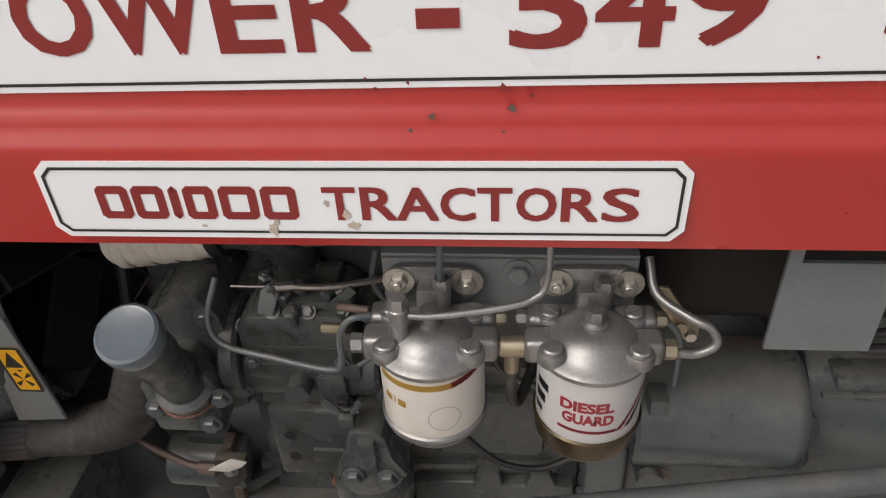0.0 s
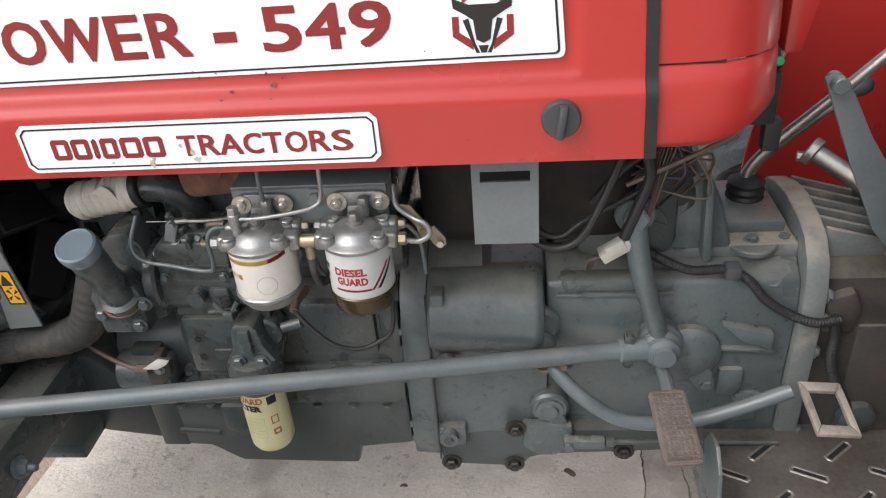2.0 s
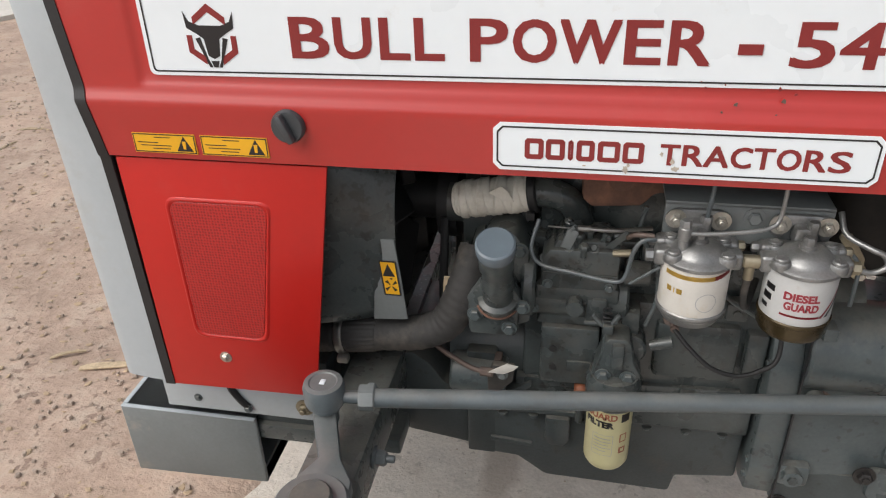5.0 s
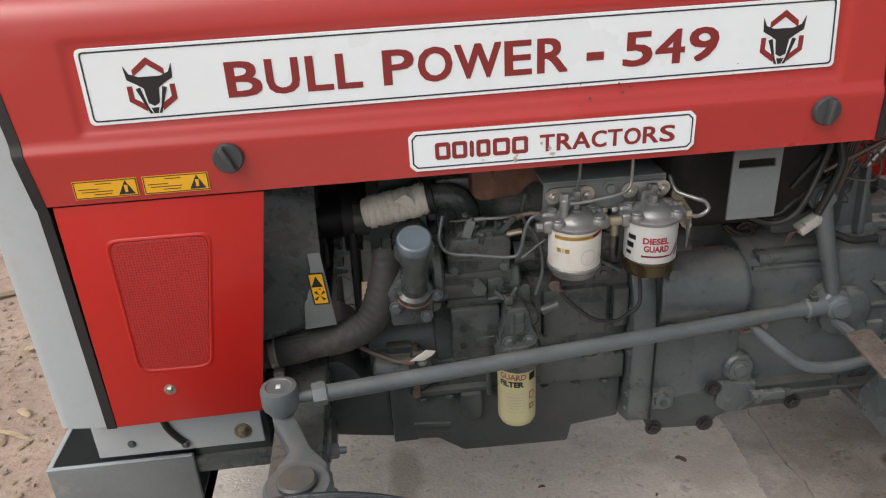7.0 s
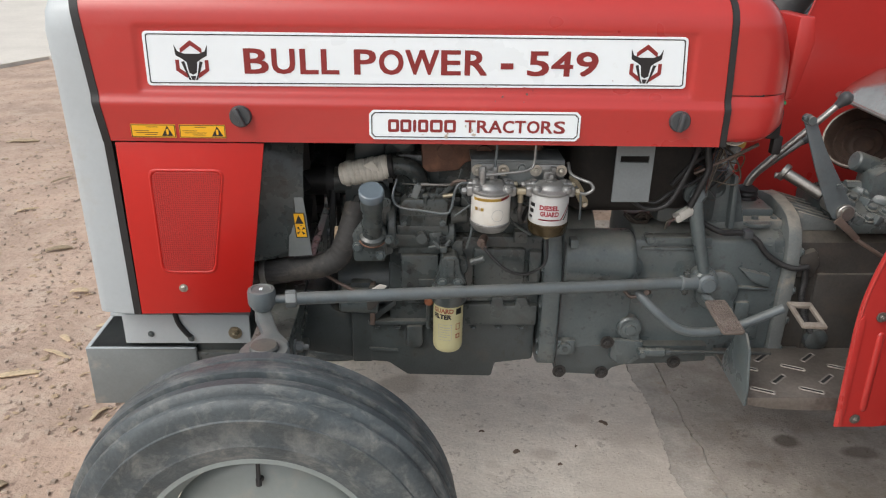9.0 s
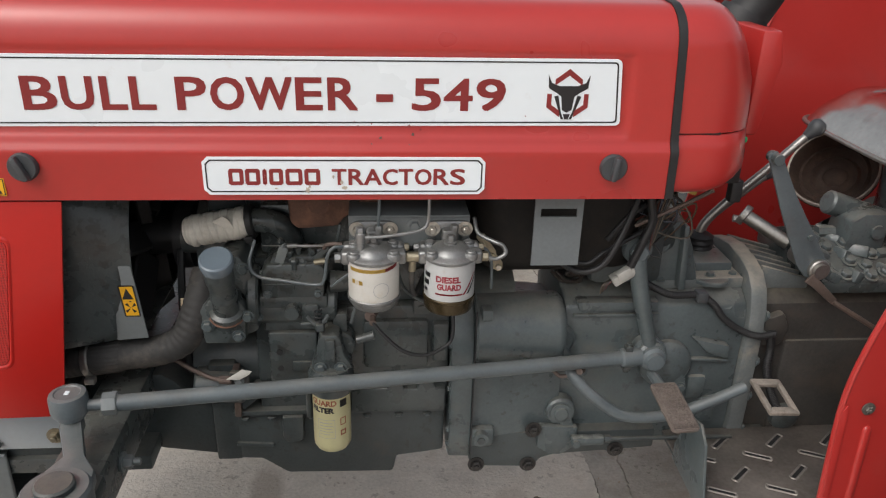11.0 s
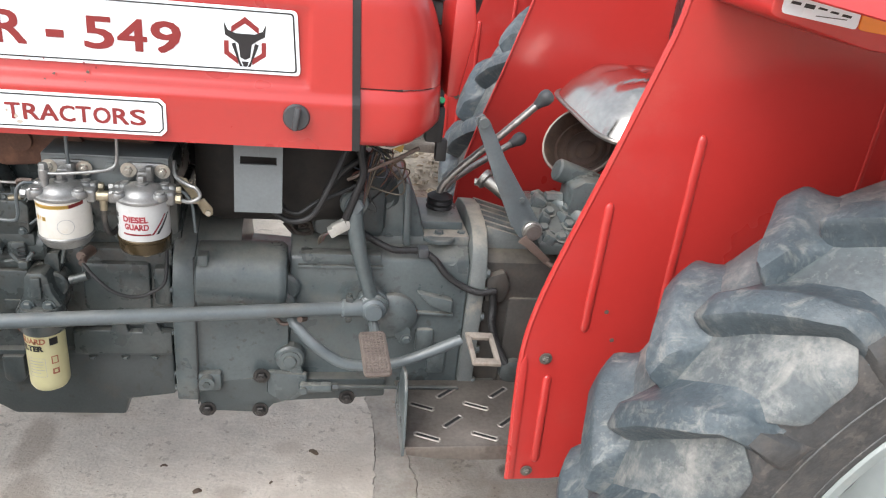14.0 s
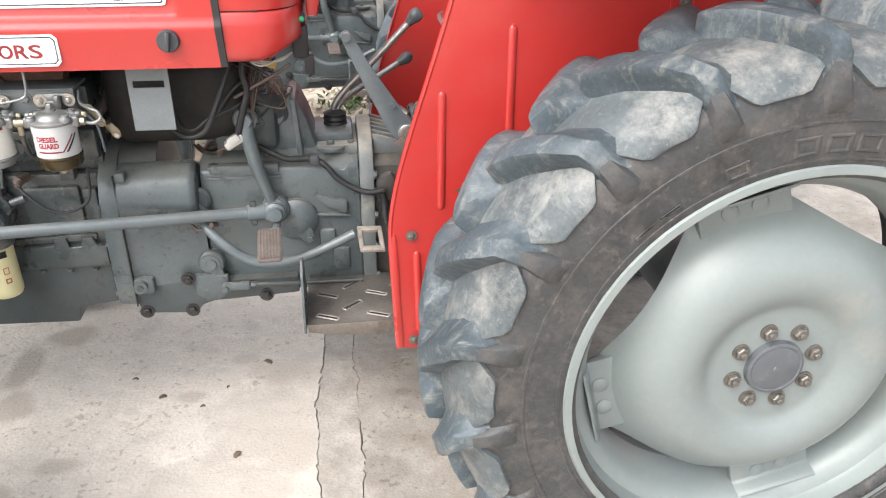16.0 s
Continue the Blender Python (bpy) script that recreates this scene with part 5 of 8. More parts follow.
bmesh.ops.solidify(shroud, geom=shroud.faces[:], thickness=0.003)
shroud_ob = part("fan_shroud", shroud, GREY_E, tractor, "grey sheet-metal fan shroud", 45)
guard = prism([(-0.176, 0.886), (-0.149, 0.886), (-0.143, 0.83), (-0.136, 0.752), (-0.188, 0.748)], -0.1905, -0.1865, 0.001)
part("shroud_tab", guard, GREY_L, shroud_ob, "grey shroud tab with a warning sticker")
fs = part("fan_sticker", prism([(-0.1725, 0.851), (-0.149, 0.851), (-0.1435, 0.795), (-0.167, 0.795)], -0.1905, -0.1920, 0), YELLOW, shroud_ob, "yellow fan warning sticker", 0)
fr = bmesh.new()
for A, B in (((-0.1725, 0.851), (-0.149, 0.851)), ((-0.149, 0.851), (-0.1435, 0.795)), ((-0.1435, 0.795), (-0.167, 0.795)), ((-0.167, 0.795), (-0.1725, 0.851))):
    a, b = Vector(A), Vector(B)
    nrm = (b - a).normalized().orthogonal() * 0.0011
    merge(fr, poly_card([tuple(a + nrm), tuple(b + nrm), tuple(b - nrm), tuple(a - nrm)], -0.1920, 0.0004))
part("sticker_frame", fr, INK_BLACK, shroud_ob, "", 0)
pic = poly_card([(-0.1685, 0.8265), (-0.1505, 0.8265), (-0.1605, 0.8465)], -0.1920, 0.0004)
for k in range(4):
    a = radians(45 + 90 * k)
    c, s_ = math.cos(a), math.sin(a)
    merge(pic, poly_card([(-0.1568 + 0.001 * c, 0.8105 + 0.001 * s_), (-0.1568 + 0.010 * c + 0.003 * s_, 0.8105 + 0.010 * s_ - 0.003 * c), (-0.1568 + 0.011 * c - 0.002 * s_, 0.8105 + 0.011 * s_ + 0.002 * c)], -0.1920, 0.0004))
merge(pic, poly_card([(-0.158, 0.8215), (-0.1545, 0.8215), (-0.1545, 0.8235), (-0.158, 0.8235)], -0.1920, 0.0004))
part("sticker_picture", pic, INK_BLACK, shroud_ob, "", 0)
fan = part("fan_hub", many(rod((-0.20, 0, 0.862), (-0.06, 0, 0.862), 0.035), rod((-0.115, 0, 0.862), (-0.085, 0, 0.862), 0.062)), BLACK, tractor, "black fan hub and pulley")
blade = box(-0.012, 0.012, -0.028, 0.028, 0.04, 0.165, 0.003, 1, None)
blade.transform(Matrix.Rotation(radians(28), 4, "Z"))
BLADE = shared(blade, BLACK)
for k in range(6):
    piece("fan_blade", BLADE, fan, Matrix.Translation((-0.175, 0, 0.862)) @ Matrix.Rotation(radians(60 * k + 12), 4, "X"))
part("fan_belt", many(tube([(-0.10, -0.065, 0.86), (-0.10, -0.10, 0.74), (-0.10, -0.09, 0.62)], 0.007, seg=8), tube([(-0.10, 0.06, 0.86), (-0.10, 0.05, 0.74), (-0.10, 0.0, 0.62)], 0.007, seg=8)), BLACK, fan)
part("water_pump", many(rod((-0.07, 0, 0.862), (0.03, 0, 0.862), 0.075, 0.09), rod((-0.09, -0.03, 0.62), (0.03, -0.03, 0.62), 0.085, 0.085), box(-0.05, 0.03, -0.055, 0.08, 0.85, 0.99, 0.012)), GREY_D, tractor, "dark grey water pump and front pulley")
part("pump_pulley", rod((-0.095, -0.05, 0.880), (-0.055, -0.05, 0.880), 0.030), GREY_D, tractor)

# timing case with its row of bolts and the oil filler
tc = [(-0.042, 0.752), (-0.022, 0.734), (0.012, 0.730), (0.042, 0.742), (0.044, 0.80), (0.036, 0.862), (0.018, 0.888), (-0.008, 0.885), (-0.030, 0.868), (-0.043, 0.82)]
timing = part("timing_case", many(prism(tc, -0.158, 0.13, 0.006), prism([(-0.052, 0.755), (-0.034, 0.748), (-0.034, 0.862), (-0.052, 0.85)], -0.150, 0.12, 0.004),
                                   prism([(-0.045, 0.735), (0.024, 0.735), (0.030, 0.80), (0.012, 0.835), (-0.02, 0.835), (-0.05, 0.80)], -0.188, -0.15, 0.006)), GREY_E, tractor, "grey timing case with bolts")
for z in (0.772, 0.79, 0.825, 0.855):
    piece("bolt", BOLT_S, timing, facing(-0.0525, -0.140, z, (-1, -0.15, 0)))
for x, z in ((-0.036, 0.772), (0.014, 0.752), (0.025, 0.865), (0.032, 0.79)):
    piece("bolt", BOLT_G, timing, facing(x, -0.189 if 0.74 < z < 0.84 else -0.159, z))
fill_m = frame_of((-0.004, -0.170, 0.775), (0.0, -0.245, 0.928))
filler = part("oil_filler_tube", lathe([(0.029, 0.018), (0.030, 0.022), (0.0295, 0.029), (0.0225, 0.033), (0.0215, 0.060), (0.0228, 0.064), (0.0228, 0.070), (0.0215, 0.074), (0.0212, 0.105), (0.0235, 0.110), (0.0235, 0.135), (0.021, 0.145)], fill_m, 32), GREY_E, tractor, "grey oil filler tube")
part("red_gasket", lathe([(0.0318, 0.0162), (0.0318, 0.0180)], fill_m, 24), RUST, filler)
part("filler_cap", lathe([(0.0235, 0.142), (0.0262, 0.144), (0.0272, 0.149), (0.0272, 0.158), (0.0262, 0.1625), (0.0235, 0.1645), (0.0215, 0.1638), (0.0, 0.1640)], fill_m, 40, close=False), material("blue_grey_cap", (0.14, 0.175, 0.205), 0.22, vary=0.08, scale=20, bump=0.1, coat=0.3), filler, "blue-grey filler cap")

# lower radiator hose and the taped upper hose
hose = part("radiator_hose", tube([(-0.285, -0.170, 0.693), (-0.245, -0.170, 0.700), (-0.180, -0.170, 0.708), (-0.125, -0.170, 0.716), (-0.084, -0.170, 0.737), (-0.063, -0.166, 0.775), (-0.050, -0.155, 0.812), (-0.040, -0.13, 0.848)], 0.0268, per=14, seg=28,
                                   radius=lambda t: 0.0268 + 0.0006 * math.sin(t * 150)), HOSE, tractor, "dusty ribbed radiator hose")
sleeve = bmesh.new()
ends = []
for c, lift in (((-0.242, -0.170, 0.7003), 0.0), ((-0.240, -0.170, 0.7005), 0.0016), ((-0.192, -0.170, 0.7065), 0.0016), ((-0.190, -0.170, 0.7068), 0.0)):
    ring = []
    for i in range(96):
        a, r = 2 * math.pi * i / 96, 0.0276 + lift * (1 if i % 4 < 2 else 0.2)
        ring.append(sleeve.verts.new((c[0], c[1] + r * math.cos(a), c[2] + r * math.sin(a))))
    ends.append(ring)
for A, B in zip(ends, ends[1:]):
    for i in range(96):
        sleeve.faces.new((A[i], A[i - 1], B[i - 1], B[i]))
part("hose_sleeve", sleeve, HOSE, hose, "dusty ribbed sleeve end")
part("hose_clamp", many(lathe([(0.0292, 0), (0.0312, 0.002), (0.0312, 0.011), (0.0292, 0.013)], frame_of((-0.254, -0.170, 0.6985), (-0.20, -0.170, 0.705)), 32), box(-0.250, -0.232, -0.205, -0.190, 0.668, 0.680, 0.003)), STEEL, hose, "steel hose clamp")
part("hose_neck", rod((-0.31, -0.170, 0.688), (-0.27, -0.170, 0.695), 0.0255), GREY_D, hose)
th = part("upper_hose", tube([(-0.074, -0.098, 0.909), (-0.055, -0.101, 0.913), (-0.02, -0.104, 0.920), (0.015, -0.108, 0.928), (0.033, -0.110, 0.932)], 0.0265, per=10, seg=24, radius=lambda t: 0.0265 * (0.90 + 0.10 * min(1, 6 * t)) + 0.0009 * math.sin(t * 75)), TAPE, tractor, "hose wrapped in white tape")
for k in range(8):
    x = -0.062 + k * 0.0125
    part("tape_turn", lathe([(0.0268, -0.005), (0.0283, -0.003), (0.0284, 0.004), (0.0270, 0.0065)], Matrix.Translation((x, -0.101 - 0.09 * (x + 0.062), 0.9115 + 0.215 * (x + 0.062))) @ Matrix.Rotation(radians(80 + 14 * (-1) ** k * (0.4 + 0.07 * k)), 4, "Y"), 28, close=False), TAPE, th)
part("tape_end", prism([(-0.024, 0.941), (-0.006, 0.952), (0.004, 0.944), (0.012, 0.928), (-0.004, 0.930)], -0.137, -0.1345, 0.0008), TAPE, th)
part("hose_clamp", many(lathe([(0.0275, 0), (0.0295, 0.002), (0.0295, 0.010), (0.0275, 0.012)], frame_of((0.031, -0.110, 0.932), (0.08, -0.112, 0.940)), 28), box(0.030, 0.042, -0.146, -0.136, 0.905, 0.917, 0.002)), BLACK, th)
part("coolant_elbow", tube([(0.030, -0.110, 0.932), (0.058, -0.111, 0.934), (0.080, -0.109, 0.926), (0.096, -0.105, 0.908), (0.104, -0.098, 0.88)], 0.021, seg=20), GREY_E, tractor, "grey coolant elbow")
part("thermostat", many(box(0.02, 0.09, -0.07, 0.02, 0.94, 1.0, 0.01), rod((0.06, -0.09, 0.985), (0.06, -0.06, 0.985), 0.02)), GREY_D, tractor)
mani = part("exhaust_manifold", many(prism([(0.105, 0.935), (0.118, 0.925), (0.185, 0.930), (0.2, 0.95), (0.36, 0.958), (0.37, 1.0), (0.10, 1.0)], -0.135, -0.09, 0.010), rod((0.155, -0.145, 0.975), (0.155, -0.13, 0.975), 0.018), rod((0.238, -0.145, 0.972), (0.238, -0.13, 0.972), 0.018)), RUST, tractor, "rusty brown exhaust manifold")

# injection pump
pump = part("injection_pump", many(
    prism([(0.055, 0.812), (0.160, 0.814), (0.163, 0.868), (0.152, 0.878), (0.066, 0.876), (0.055, 0.862)], -0.170, -0.09, 0.005),
    prism([(0.07, 0.874), (0.150, 0.876), (0.146, 0.888), (0.076, 0.887)], -0.162, -0.10, 0.003),
    rod((0.030, -0.128, 0.783), (0.180, -0.128, 0.783), 0.036, seg=28, w=0.004), box(0.048, 0.165, -0.166, -0.10, 0.79, 0.815, 0.005),
    rod((0.028, -0.125, 0.80), (0.048, -0.125, 0.80), 0.055, seg=28, w=0.004), box(0.120, 0.150, -0.172, -0.13, 0.755, 0.80, 0.005),
    rod((0.105, -0.166, 0.79), (0.105, -0.185, 0.79), 0.012), rod((0.17, -0.14, 0.83), (0.205, -0.14, 0.83), 0.020, 0.017)), GREY_E, tractor, "grey diesel injection pump")
part("pump_seam", box(0.058, 0.1605, -0.1712, -0.169, 0.8375, 0.8405, 0.0005), GREY_D, pump)
for x, y, z in ((0.060, -0.162, 0.858), (0.092, -0.165, 0.8795), (0.125, -0.165, 0.8795), (0.154, -0.158, 0.876), (0.065, -0.172, 0.822), (0.15, -0.172, 0.822), (0.047, -0.166, 0.775)):
    piece("bolt", BOLT_S, pump, facing(x, y, z, (0, -0.7, 0.7) if z > 0.85 else (0, -1, 0)))
for x, y, z, tall, lean in ((0.086, -0.15, 0.885, 0.036, 0.15), (0.104, -0.158, 0.882, 0.016, 0), (0.120, -0.150, 0.885, 0.018, -0.2), (0.112, -0.17, 0.868, 0.022, 0), (0.135, -0.155, 0.882, 0.020, 0.5), (0.160, -0.15, 0.880, 0.022, -0.3)):
    d = Vector((lean, -0.25, 1)).normalized()
    lever = bmesh.new()
    merge(lever, rod((x, y, z), Vector((x, y, z)) + d * tall, 0.0045, 0.004, 10, 0.001))
    merge(lever, lathe([(0.0075, 0), (0.0075, 0.005), (0.005, 0.007)], frame_of(Vector((x, y, z)) + d * tall * 0.72, Vector((x, y, z)) + d * tall), 6))
    part("pump_spindle", lever, GREY_E, pump)
part("throttle_lever", many(prism([(0.080, 0.882), (0.094, 0.879), (0.104, 0.905), (0.096, 0.915), (0.088, 0.908)], -0.172, -0.167, 0.001), rod((0.098, -0.178, 0.908), (0.098, -0.16, 0.908), 0.004)), GREY_L, pump)
part("stop_lever", prism([(0.140, 0.884), (0.150, 0.880), (0.172, 0.903), (0.166, 0.910)], -0.166, -0.162, 0.001), GREY_E, pump)
part("throttle_cable", many(tube([(0.062, -0.170, 0.912), (0.085, -0.169, 0.911), (0.12, -0.166, 0.910)], 0.0012, seg=6), tube([(0.105, -0.167, 0.9105), (0.15, -0.165, 0.909), (0.20, -0.15, 0.908)], 0.0030, seg=8), rod((0.102, -0.168, 0.9105), (0.118, -0.166, 0.9105), 0.0042, seg=8)), STEEL, pump, "thin throttle cable")
part("spring", tube([(0.150 + 0.006 * math.cos(i * 1.3), -0.19 + 0.004 * math.sin(i * 1.3), 0.80 - 0.0016 * i) for i in range(22)], 0.0014, per=3, seg=6), BLACK, pump)
part("pump_linkage", many(tube([(0.13, -0.185, 0.785), (0.15, -0.19, 0.770), (0.168, -0.188, 0.79)], 0.004, seg=8), rod((0.12, -0.185, 0.77), (0.165, -0.19, 0.778), 0.003, seg=8), box(0.145, 0.16, -0.20, -0.18, 0.762, 0.776, 0.003)), GREY_D, pump)

# lift pump area below
part("lift_pump", many(rod((0.185, -0.13, 0.715), (0.185, -0.17, 0.715), 0.026, w=0.004), box(0.172, 0.198, -0.16, -0.12, 0.735, 0.775, 0.004), rod((0.215, -0.165, 0.725), (0.245, -0.165, 0.735), 0.008)), GREY_E, tractor, "grey lift pump")
part("square_plug", many(box(0.315, 0.345, -0.142, -0.115, 0.762, 0.79, 0.003), rod((0.33, -0.146, 0.776), (0.33, -0.13, 0.776), 0.006)), GREY_E, tractor)
# oil filter and its head
of_head = part("oil_filter_head", many(prism([(0.137, 0.661), (0.200, 0.661), (0.206, 0.691), (0.193, 0.715), (0.188, 0.745), (0.180, 0.754), (0.156, 0.754), (0.148, 0.745), (0.145, 0.715), (0.134, 0.691)], -0.198, -0.12, 0.007),
                                        lathe([(0.037, 0.650), (0.040, 0.656), (0.041, 0.690), (0.036, 0.700)], Matrix.Translation((0.168, -0.184, -0.012)), 36), box(0.160, 0.178, -0.206, -0.185, 0.705, 0.748, 0.004)), GREY_E, tractor, "grey oil filter head")
for x in (0.151, 0.186):
    piece("bolt", BOLT_G, of_head, facing(x, -0.199, 0.690))
oilf = part("oil_filter", lathe([(0.0, 0.516), (0.022, 0.516), (0.030, 0.519), (0.0335, 0.526), (0.034, 0.535), (0.034, 0.640), (0.0345, 0.646)], Matrix.Translation((0.167, -0.184, 0)), 40, close=False), PALE_YELLOW, tractor, "pale yellow screw-on oil filter")
OR = 0.0345


def on_oil(bm):
    bm.transform(Matrix.Translation((-0.008, 0, 0)))
    return wrap(bm, 0.167, -0.184, OR)


part("lettering", on_oil(letters("FILTER", 0.136, 0.182, 0.606, 0.618, -0.0005, 0.06)), INK_BLACK, oilf, "black printed word", 0)
part("lettering", on_oil(letters("GUARD", 0.136, 0.186, 0.621, 0.633, -0.0005, 0.04)), INK_RUST, oilf, "faded red printed word", 0)
part("printed_block", on_oil(card(0.192, 0.207, 0.617, 0.632, 0)), INK_BLACK, oilf, "", 0)
for z0, z1, wide in ((0.578, 0.594, 0.002), (0.556, 0.568, 0.003)):
    part("printed_mark", on_oil(ring_card(0.192, 0.204, z0, z1, 0, wide)), INK_RUST, oilf, "", 0)
part("printed_frame", on_oil(many(ring_card(0.150, 0.182, 0.552, 0.592, 0, 0.0007), card(0.153, 0.178, 0.584, 0.5855, 0), card(0.153, 0.179, 0.578, 0.5792, 0), card(0.153, 0.176, 0.572, 0.5732, 0), card(0.153, 0.179, 0.566, 0.5672, 0), card(0.153, 0.172, 0.560, 0.5612, 0))), INK_GREY, oilf, "", 0)
part("orange_plug", lathe([(0.011, 0), (0.011, 0.02), (0.007, 0.024), (0, 0.024)], facing(0.123, -0.14, 0.622), 20, close=False), material("orange_cap", (0.22, 0.075, 0.035), 0.6, vary=0.1, bump=0.1), tractor, "dull orange plug")
part("dip_tube", rod((0.123, -0.145, 0.55), (0.123, -0.145, 0.61), 0.006), GREY_D, tractor)

# fuel filter bracket and the two filters
fb = part("filter_bracket", many(box(0.206, 0.402, -0.208, -0.202, 0.925, 0.978, 0.0015), box(0.206, 0.402, -0.208, -0.120, 0.973, 0.979, 0.0015)), GREY_L, tractor, "grey steel filter bracket")
for x in (0.312,):
    piece("bolt", shared(hexbolt(0.0085, 0.008, 0.0125), GREY_L), fb, facing(x, -0.208, 0.962))
FH = -0.250


def fuel_filter(cx, brass, name_label):
    at = Matrix.Translation((cx, FH, 0))
    f = part("fuel_filter", lathe([(0.0398, 0.859), (0.0405, 0.863), (0.0405, 0.925), (0.0400, 0.930)], at, 48, close=False), CREAM if not brass else LABEL, tractor, name_label)
    cap = lathe([(0.0412, 0.9255), (0.0430, 0.927), (0.0432, 0.931), (0.040, 0.9335), (0.0345, 0.935), (0.0315, 0.9385), (0.027, 0.943), (0.020, 0.947), (0.012, 0.9485), (0.0, 0.949)], at, 48, close=False)
    merge(cap, box(cx - 0.051, cx + 0.051, FH - 0.012, FH + 0.010, 0.916, 0.938, 0.005, 3), box(cx - 0.049, cx + 0.049, FH + 0.012, FH + 0.034, 0.920, 0.941, 0.006, 3))
    for sx in (-1, 1):
        for yy in (-0.020, 0.020):
            merge(cap, lathe([(0.0105, 0.930), (0.011, 0.933), (0.011, 0.938), (0.0098, 0.9405)], Matrix.Translation((cx + sx * 0.031, FH + yy, 0)), 16))
    ear = (prism([(cx - 0.036, 0.946), (cx - 0.034, 0.968), (cx - 0.024, 0.972), (cx + 0.024, 0.972), (cx + 0.034, 0.968), (cx + 0.036, 0.946), (cx + 0.024, 0.938), (cx + 0.014, 0.955), (cx - 0.014, 0.955), (cx - 0.024, 0.938)], -0.216, -0.208, 0.003))
    neck = prism([(cx - 0.013, 0.940), (cx + 0.013, 0.940), (cx + 0.011, 0.962), (cx - 0.011, 0.962)], -0.232, -0.21, 0.004)
    cast = part("filter_head", cap, ALU, f, "cast aluminium filter head", 40)
    part("mounting_ear", ear, ALU, cast)
    part("mounting_neck", neck, ALU, cast)
    scr = lathe([(0.0078, 0.0), (0.0078, 0.003), (0.0065, 0.0042), (0, 0.0045)], Matrix.Identity(4), 18, close=False)
    merge(scr, box(-0.0070, 0.0070, -0.0009, 0.0009, 0.0036, 0.0050, 0))
    scr = shared(scr, ALU)
    for i, (sx, yy) in enumerate(((-1, -0.020), (1, -0.020), (-1, 0.020), (1, 0.020))):
        piece("head_screw", scr, f, Matrix.Translation((cx + sx * 0.031, FH + yy, 0.940)) @ Matrix.Rotation(i * 1.1 + cx, 4, "Z"))
    for sx in (-1, 1):
        piece("bracket_bolt", BOLT_Z, f, facing(cx + sx * 0.0265, -0.216, 0.9590))
    part("centre_bolt", many(lathe([(0.0105, 0.946), (0.0105, 0.951), (0.0070, 0.953), (0.0070, 0.956)], at, 18), lathe([(0.0070, 0.952), (0.0075, 0.954), (0.0075, 0.960), (0.006, 0.962)], at, 6)), ALU, f)
    part("bleed_pillar", many(rod((cx + 0.008, -0.226, 0.945), (cx + 0.008, -0.226, 0.966), 0.0068, seg=16, w=0.001), lathe([(0.0075, 0), (0.0075, 0.006), (0.006, 0.008)], Matrix.Translation((cx + 0.008, -0.226, 0.962)), 6)), ALU, f)
    part("can_seam", lathe([(0.0412, 0.8575), (0.0425, 0.859), (0.0425, 0.8625), (0.0408, 0.864)], at, 48, close=False), ALU if not brass else BRASS, f)
    if brass:
        part("filter_bowl", lathe([(0.0, 0.832), (0.012, 0.832), (0.030, 0.8345), (0.038, 0.838), (0.0408, 0.844), (0.0412, 0.8575)], at, 48, close=False), BRASS, f, "dark brass filter bowl")
        part("drain_screw", lathe([(0.0, 0.821), (0.007, 0.821), (0.009, 0.824), (0.009, 0.833)], at, 12, close=False), BRASS_L, f)
    else:
        part("filter_bowl", lathe([(0.0, 0.840), (0.014, 0.840), (0.026, 0.841), (0.034, 0.844), (0.0375, 0.850), (0.0412, 0.855), (0.0418, 0.8575)], at, 48, close=False), ALU, f, "grey metal filter base")
    for sx in (-1, 1):
        part("union_nut", lathe([(0.007, 0), (0.008, 0.001), (0.008, 0.009), (0.007, 0.010)], facing(cx + sx * 0.051, FH - 0.002, 0.926, (sx, 0, 0)), 6), BRASS_L if sx > 0 else ALU, f)
        part("union_nut", lathe([(0.0065, 0), (0.0065, 0.006), (0.005, 0.008)], facing(cx + sx * 0.049, FH + 0.024, 0.932, (sx, 0, 0)), 6), BRASS_L if sx > 0 else ALU, f)
    return f


fA = fuel_filter(0.246, False, "fuel filter with a white can and an aluminium head")
fB = fuel_filter(0.367, True, "fuel filter with a white labelled can and a brass bowl")
CR = 0.0407


def on_can(bm, cx):
    bm.transform(Matrix.Translation((0.002 if cx < 0.3 else 0.004, 0, 0)))
    return wrap(bm, cx + (0.002 if cx < 0.3 else 0.004), FH, CR)


part("gold_stripe", on_can(many(*[card(0.200 + i * 0.007, 0.207 + i * 0.007, 0.914 + 0.0002 * i, 0.920 + 0.0002 * i, 0) for i in range(9)]), 0.244), INK_GOLD, fA, "", 0)
part("red_stripe", on_can(many(*[card(0.262 + i * 0.005, 0.267 + i * 0.005, 0.9160 + 0.0008 * i, 0.9220 + 0.0008 * i, 0) for i in range(5)]), 0.244), INK_RED, fA, "", 0)
ringm = bmesh.new()
for i in range(20):
    a0, a1 = 2 * math.pi * i / 20, 2 * math.pi * (i + 1) / 20
    ringm.faces.new([ringm.verts.new((0.256 + r * math.cos(a), -0.0004, 0.885 + r * math.sin(a))) for r, a in ((0.0130, a0), (0.0130, a1), (0.0120, a1), (0.0120, a0))])
part("printed_ring", on_can(ringm, 0.244), INK_GREY, fA, "", 0)
part("faint_marks", on_can(many(card(0.205, 0.212, 0.893, 0.9, 0), card(0.215, 0.2165, 0.893, 0.9, 0), card(0.219, 0.226, 0.893, 0.9, 0)), 0.244), INK_GOLD, fA, "faded gold print", 0)
